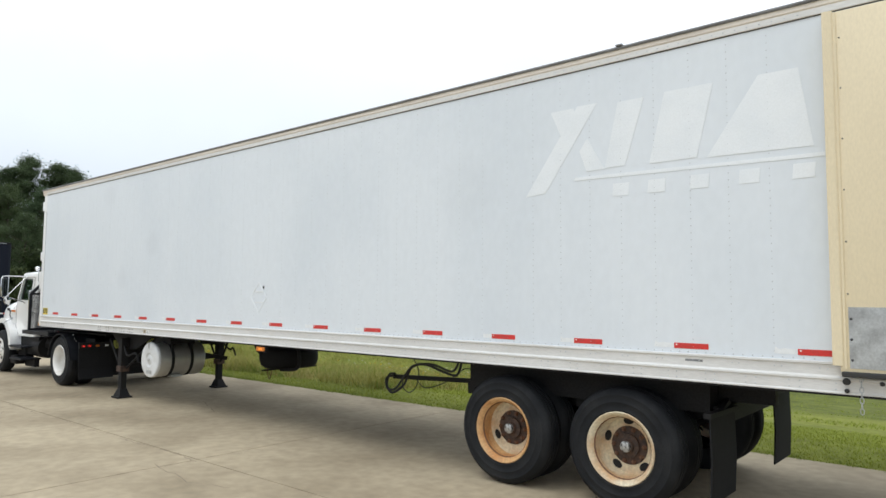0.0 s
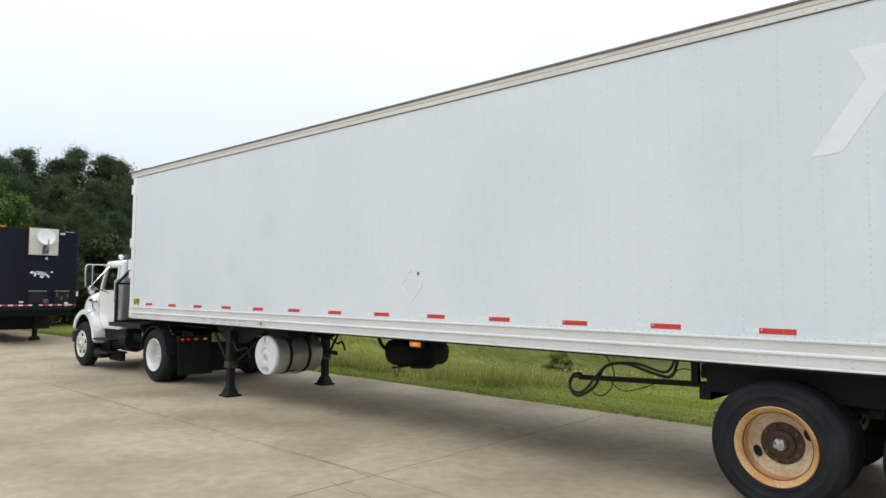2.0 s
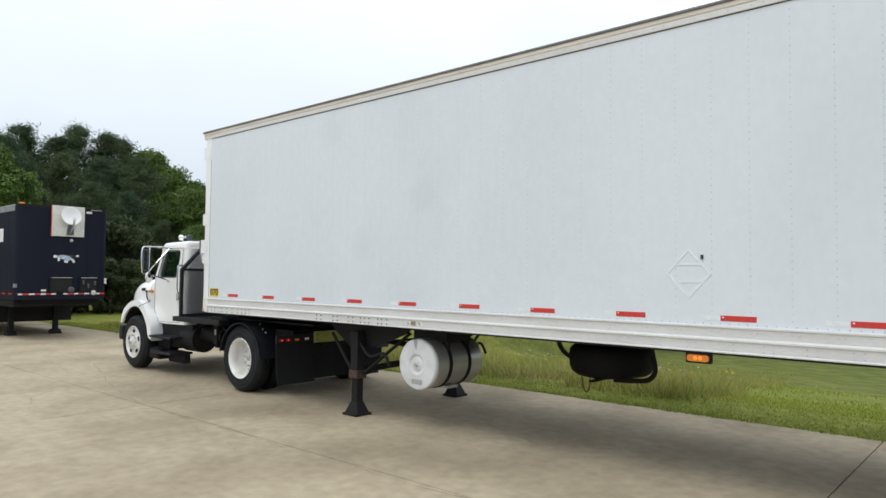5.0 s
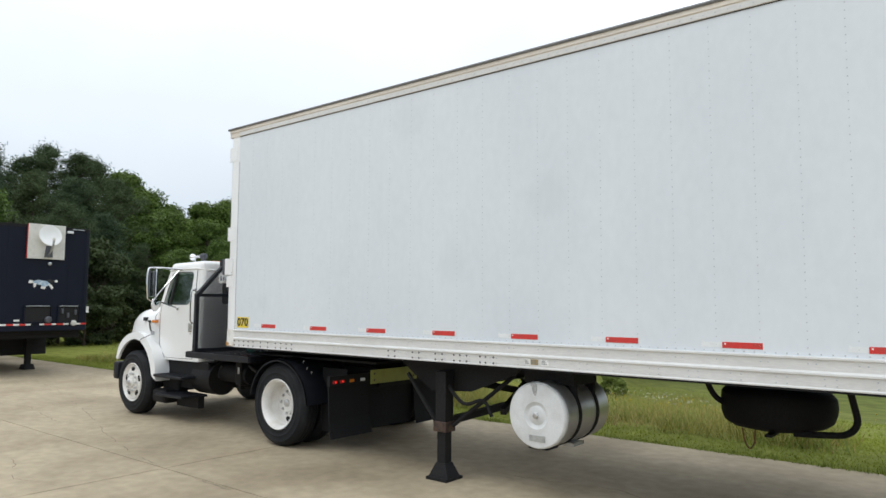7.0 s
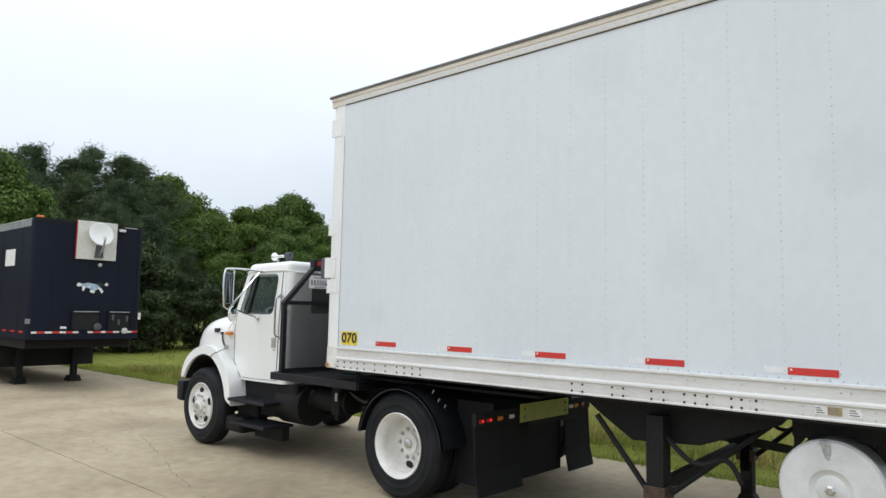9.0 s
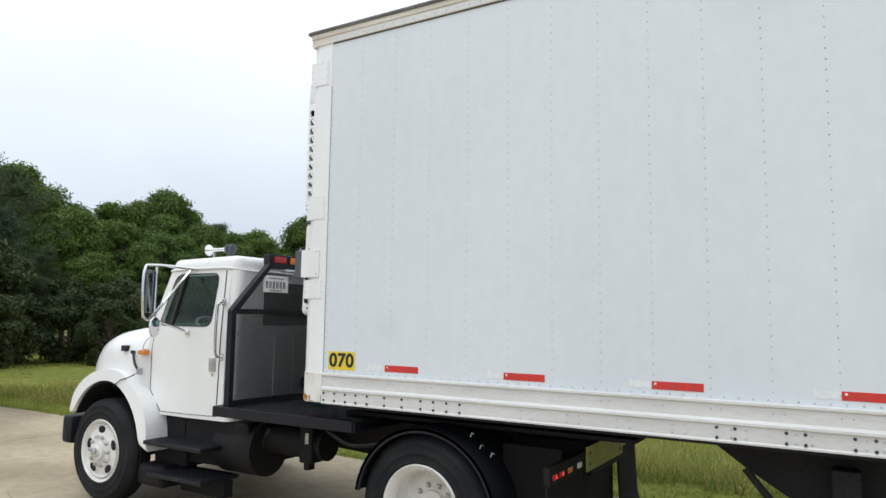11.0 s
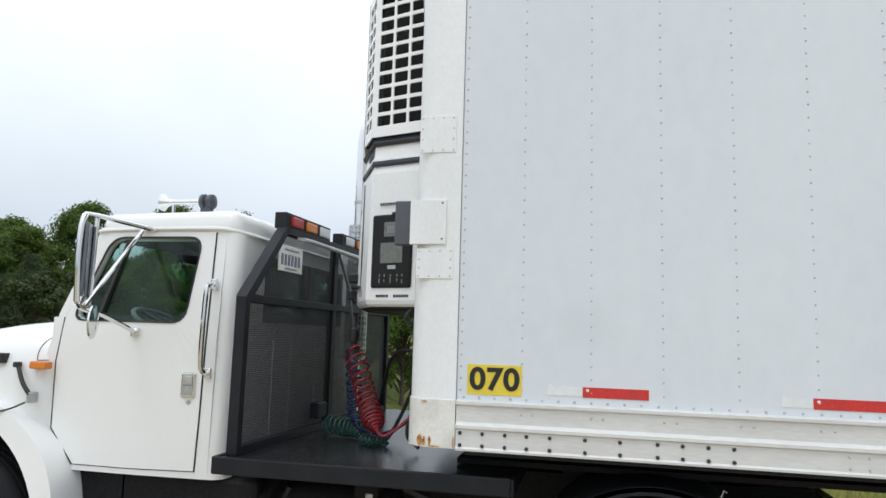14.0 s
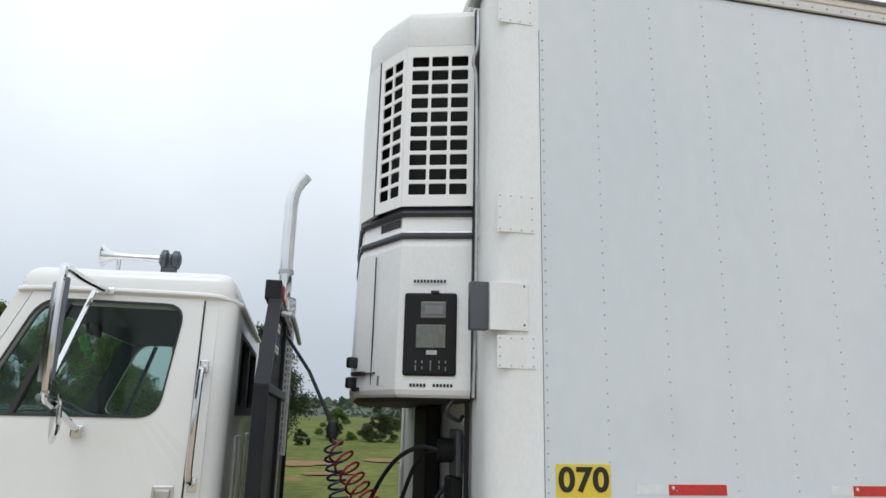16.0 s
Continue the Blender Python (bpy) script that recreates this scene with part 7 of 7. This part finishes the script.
# ---- concrete lot ----
lot = box(-60, 60, -60, LOT_EDGE - 0.01, -0.3, -0.02)
lot_ob = part("pavement", lot, M_JOINT)
tagged(lot_ob, "broad old concrete lot of large stained slabs with cracked joints", "pavement", kind="structure")
SLAB_X, SLAB_Y = 7.68, 4.55
slab_me = {}
for i in range(-4, 3):
    for j in range(-3, 1):
        x0, y1 = 1.22 + SLAB_X * i, LOT_EDGE + SLAB_Y * j
        x1, y0 = x0 + SLAB_X, y1 - SLAB_Y
        bm = bmesh.new()
        n = 10
        top, g = [], 0.006
        for b in range(5):
            for a in range(n + 1):
                x = x0 + g + (SLAB_X - 2 * g) * a / n
                y = y0 + g + (SLAB_Y - 2 * g) * b / 4
                ex = (0.012 * noise.noise((x * 3, y * 3, 1)) if b in (0, 4) else 0)
                top.append(bm.verts.new((x, y + ex, 0.0)))
        for b in range(4):
            for a in range(n):
                k = b * (n + 1) + a
                bm.faces.new((top[k], top[k + 1], top[k + n + 2], top[k + n + 1]))
        r = bmesh.ops.extrude_face_region(bm, geom=list(bm.faces))
        for v in [e for e in r["geom"] if isinstance(e, bmesh.types.BMVert)]:
            v.co.z = -0.05
        part("slab", bm, M_CONCRETE, lot_ob)
rest = bmesh.new()
box(-60, 1.22 - 4 * SLAB_X - 0.006, -60, LOT_EDGE, -0.05, 0.0, 0, rest)
box(1.22 + 3 * SLAB_X + 0.006, 60, -60, LOT_EDGE, -0.05, 0.0, 0, rest)
box(1.22 - 4 * SLAB_X, 1.22 + 3 * SLAB_X, -60, LOT_EDGE - 4 * SLAB_Y - 0.006, -0.05, 0.0, 0, rest)
part("far_slabs", rest, M_CONCRETE, lot_ob)


def crack(points, w=0.0045):
    """A hairline crack, filled with dirt, running over the slabs."""
    rgc = random.Random(int(abs(points[0][0]) * 1000))
    fine = []
    for (xa, ya), (xb, yb) in zip(points, points[1:]):
        n = max(2, int(math.hypot(xb - xa, yb - ya) / 0.08))
        fine += [(xa + (xb - xa) * i / n + rgc.uniform(-0.02, 0.02), ya + (yb - ya) * i / n + rgc.uniform(-0.02, 0.02)) for i in range(n)]
    vs, fs = [], []
    for i, (x, y) in enumerate(fine):
        ww = w * rgc.uniform(0.25, 1.0)
        vs += [(x - ww * 0.7, y - ww, 0.0025), (x + ww * 0.7, y + ww, 0.0025)]
        if i and noise.noise((x * 1.7, y * 1.7, 5)) > -0.12:
            b = 2 * i
            fs.append((b - 2, b - 1, b + 1, b))
    raw("crack", vs, fs, M_JOINT, lot_ob)


crack([(9.0, -1.35), (9.3, -1.0), (9.5, -0.6)])
crack([(9.0, -1.42), (8.2, -1.36), (7.37, -1.42), (6.8, -1.38), (6.28, -1.45), (5.05, -1.37), (4.65, -1.42), (3.53, -1.37), (2.47, -1.40), (1.4, -1.37), (0.26, -1.22), (-1.2, -0.85), (-2.78, -0.33), (-4.6, 0.15), (-6.4, 0.62), (-9.2, 1.15)], 0.0045)
crack([(1.23, -2.9), (1.21, -1.6), (1.24, -0.8), (1.2, 0.0)], 0.004)
crack([(8.92, 2.9), (8.88, 1.2), (8.94, 0.0), (8.98, -0.8), (8.9, -2.4)], 0.004)
crack([(2.6, -1.43), (3.1, -1.62), (3.6, -1.58), (4.2, -1.85)], 0.003)
crack([(-0.4, -2.2), (0.5, -2.5), (1.2, -2.35)], 0.003)
crack([(10.6, -1.6), (9.7, -1.9), (8.6, -1.75), (7.6, -2.1)])
crack([(-1.2, -0.4), (-2.6, -0.9), (-4.4, -0.6), (-6.5, -1.2)])
crack([(11.4, -2.6), (10.9, -2.2), (10.7, -2.4)])
crack([(6.4, 0.4), (5.2, 0.9), (4.1, 0.7)])

# ---- grass ----
def uncut(x, y):
    """How far inside the unmown part of the meadow a spot lies, in metres."""
    return np.minimum(np.interp(y, [3, 6.4, 9, 15, 22, 35], [6.6, 6.2, 5.4, 3.8, 2.8, 0.0]) - x, y - 4.1)


def blades(n, xr, yr, h, seed, mat_, name, lab, clump=0.0, width=0.006, bias=1.4, lay=1.0, wild=0):
    rg = np.random.RandomState(seed)
    x, y = rg.uniform(*xr, n), yr[0] + (yr[1] - yr[0]) * rg.uniform(0, 1, n) ** bias
    if wild:
        keep = wild * (uncut(x, y) + rg.normal(size=n) * 0.12) > 0
        x, y = x[keep], y[keep]
    if clump:
        keep = np.array([noise.noise((a * clump, b * clump, seed)) > -0.05 for a, b in zip(x, y)])
        x, y = x[keep], y[keep]
    n = len(x)
    hh = h * rg.uniform(0.4, 1.25, n) * (1 + 0.9 * np.array([noise.noise((p * 0.55, q * 0.55, seed + 40)) for p, q in zip(x, y)]))
    a = rg.uniform(0, 6.283, n)
    lean = rg.uniform(0.1, 0.7, n) * hh * lay
    w = width * rg.uniform(0.6, 1.4, n)
    vs = np.empty((n, 3, 3))
    zbase = np.array([gz(p, q) for p, q in zip(x, y)])
    dx, dy = np.cos(a), np.sin(a)
    vs[:, 0] = np.stack([x - dy * w, y + dx * w, zbase - 0.02], 1)
    vs[:, 1] = np.stack([x + dy * w, y - dx * w, zbase - 0.02], 1)
    vs[:, 2] = np.stack([x + dx * lean, y + dy * lean, zbase + hh], 1)
    me = bpy.data.meshes.new(name)
    me.from_pydata(vs.reshape(-1, 3).tolist(), [], np.arange(3 * n).reshape(-1, 3).tolist())
    me.materials.append(mat_)
    ob = part(name, me, mat_)
    return tagged(ob, lab, "grass", kind="stuff")


M_WEEDDRY = leaf_mat("dry_weed", (0.33, 0.285, 0.11), 0.3)
M_WEEDGREEN = leaf_mat("green_weed", (0.155, 0.215, 0.045), 0.3)
blades(150000, (-16, 20), (3.17, 9.0), 0.018, 1, M_BLADE, "grass", "short mown green grass along the concrete edge", width=0.007, lay=5.0, wild=-1)
blades(7000, (-16, 20), (3.13, 3.34), 0.05, 2, M_WEEDGREEN, "grass", "grass tufts hanging over the lot edge", clump=2.5, width=0.006)
blades(75000, (-14, 7), (4.0, 32), 0.24, 3, M_WEED, "tall_weeds", "tall yellow-green weeds in the meadow", clump=0.45, width=0.008, bias=1.5, lay=2.0, wild=1)
blades(60000, (-14, 7), (4.0, 30), 0.18, 5, M_WEEDDRY, "dry_grass", "straw-coloured dry grass among the weeds", clump=0.8, width=0.006, bias=1.5, lay=2.2, wild=1)
blades(60000, (-14, 7), (4.0, 30), 0.20, 6, M_WEEDGREEN, "green_weeds", "fresh green weeds in patches", clump=1.1, width=0.008, bias=1.5, lay=2.2, wild=1)
blades(50000, (-24, 18), (6.5, 40), 0.07, 4, M_BLADE, "meadow_grass", "rough meadow grass", clump=0.2, width=0.014, bias=1.0, lay=3.0)


def flower_heads(n, xr, yr, zr, size, seed, m, lab):
    rg = np.random.RandomState(seed)
    vs, fs = [], []
    for _ in range(n):
        x, y = rg.uniform(*xr), rg.uniform(*yr)
        if noise.noise((x * 0.5, y * 0.5, seed)) < 0.0:
            continue
        z, s = gz(x, y) + rg.uniform(*zr), size * rg.uniform(0.5, 1.3)
        for t in range(2):
            b = len(vs)
            q = rg.normal(size=(2, 3)) * s
            vs += [(x - q[0, 0], y - q[0, 1], z - q[0, 2]), (x + q[1, 0], y + q[1, 1], z + q[1, 2]), (x + q[0, 0], y + q[0, 1], z + q[0, 2]), (x - q[1, 0], y - q[1, 1], z - q[1, 2])]
            fs.append((b, b + 1, b + 2, b + 3))
    ob = raw("wild_flowers", vs, fs, m, None, kind="stuff")
    tagged(ob, lab, "flowers")


flower_heads(500, (-7.0, 1.5), (15, 26), (0.1, 0.5), 0.022, 21, M_FLOWER, "pale seed heads among the weeds")
flower_heads(260, (-10, 6), (9, 29), (0.1, 0.4), 0.02, 22, M_YFLOWER, "small yellow flowers in the meadow")
bush = tree("shrub", (-6.4, 25.9, gz(-6.4, 25.9) - 0.35), 1.75, 61, "round light green bush in the tall weeds", 1.6, M_BUSH)
stone = part("flat_stone", box(9.95, 10.6, 4.22, 4.46, -0.02, 0.035, 0.012), M_CONCRETE)
tagged(stone, "flat grey concrete stone lying in the grass", "stone")
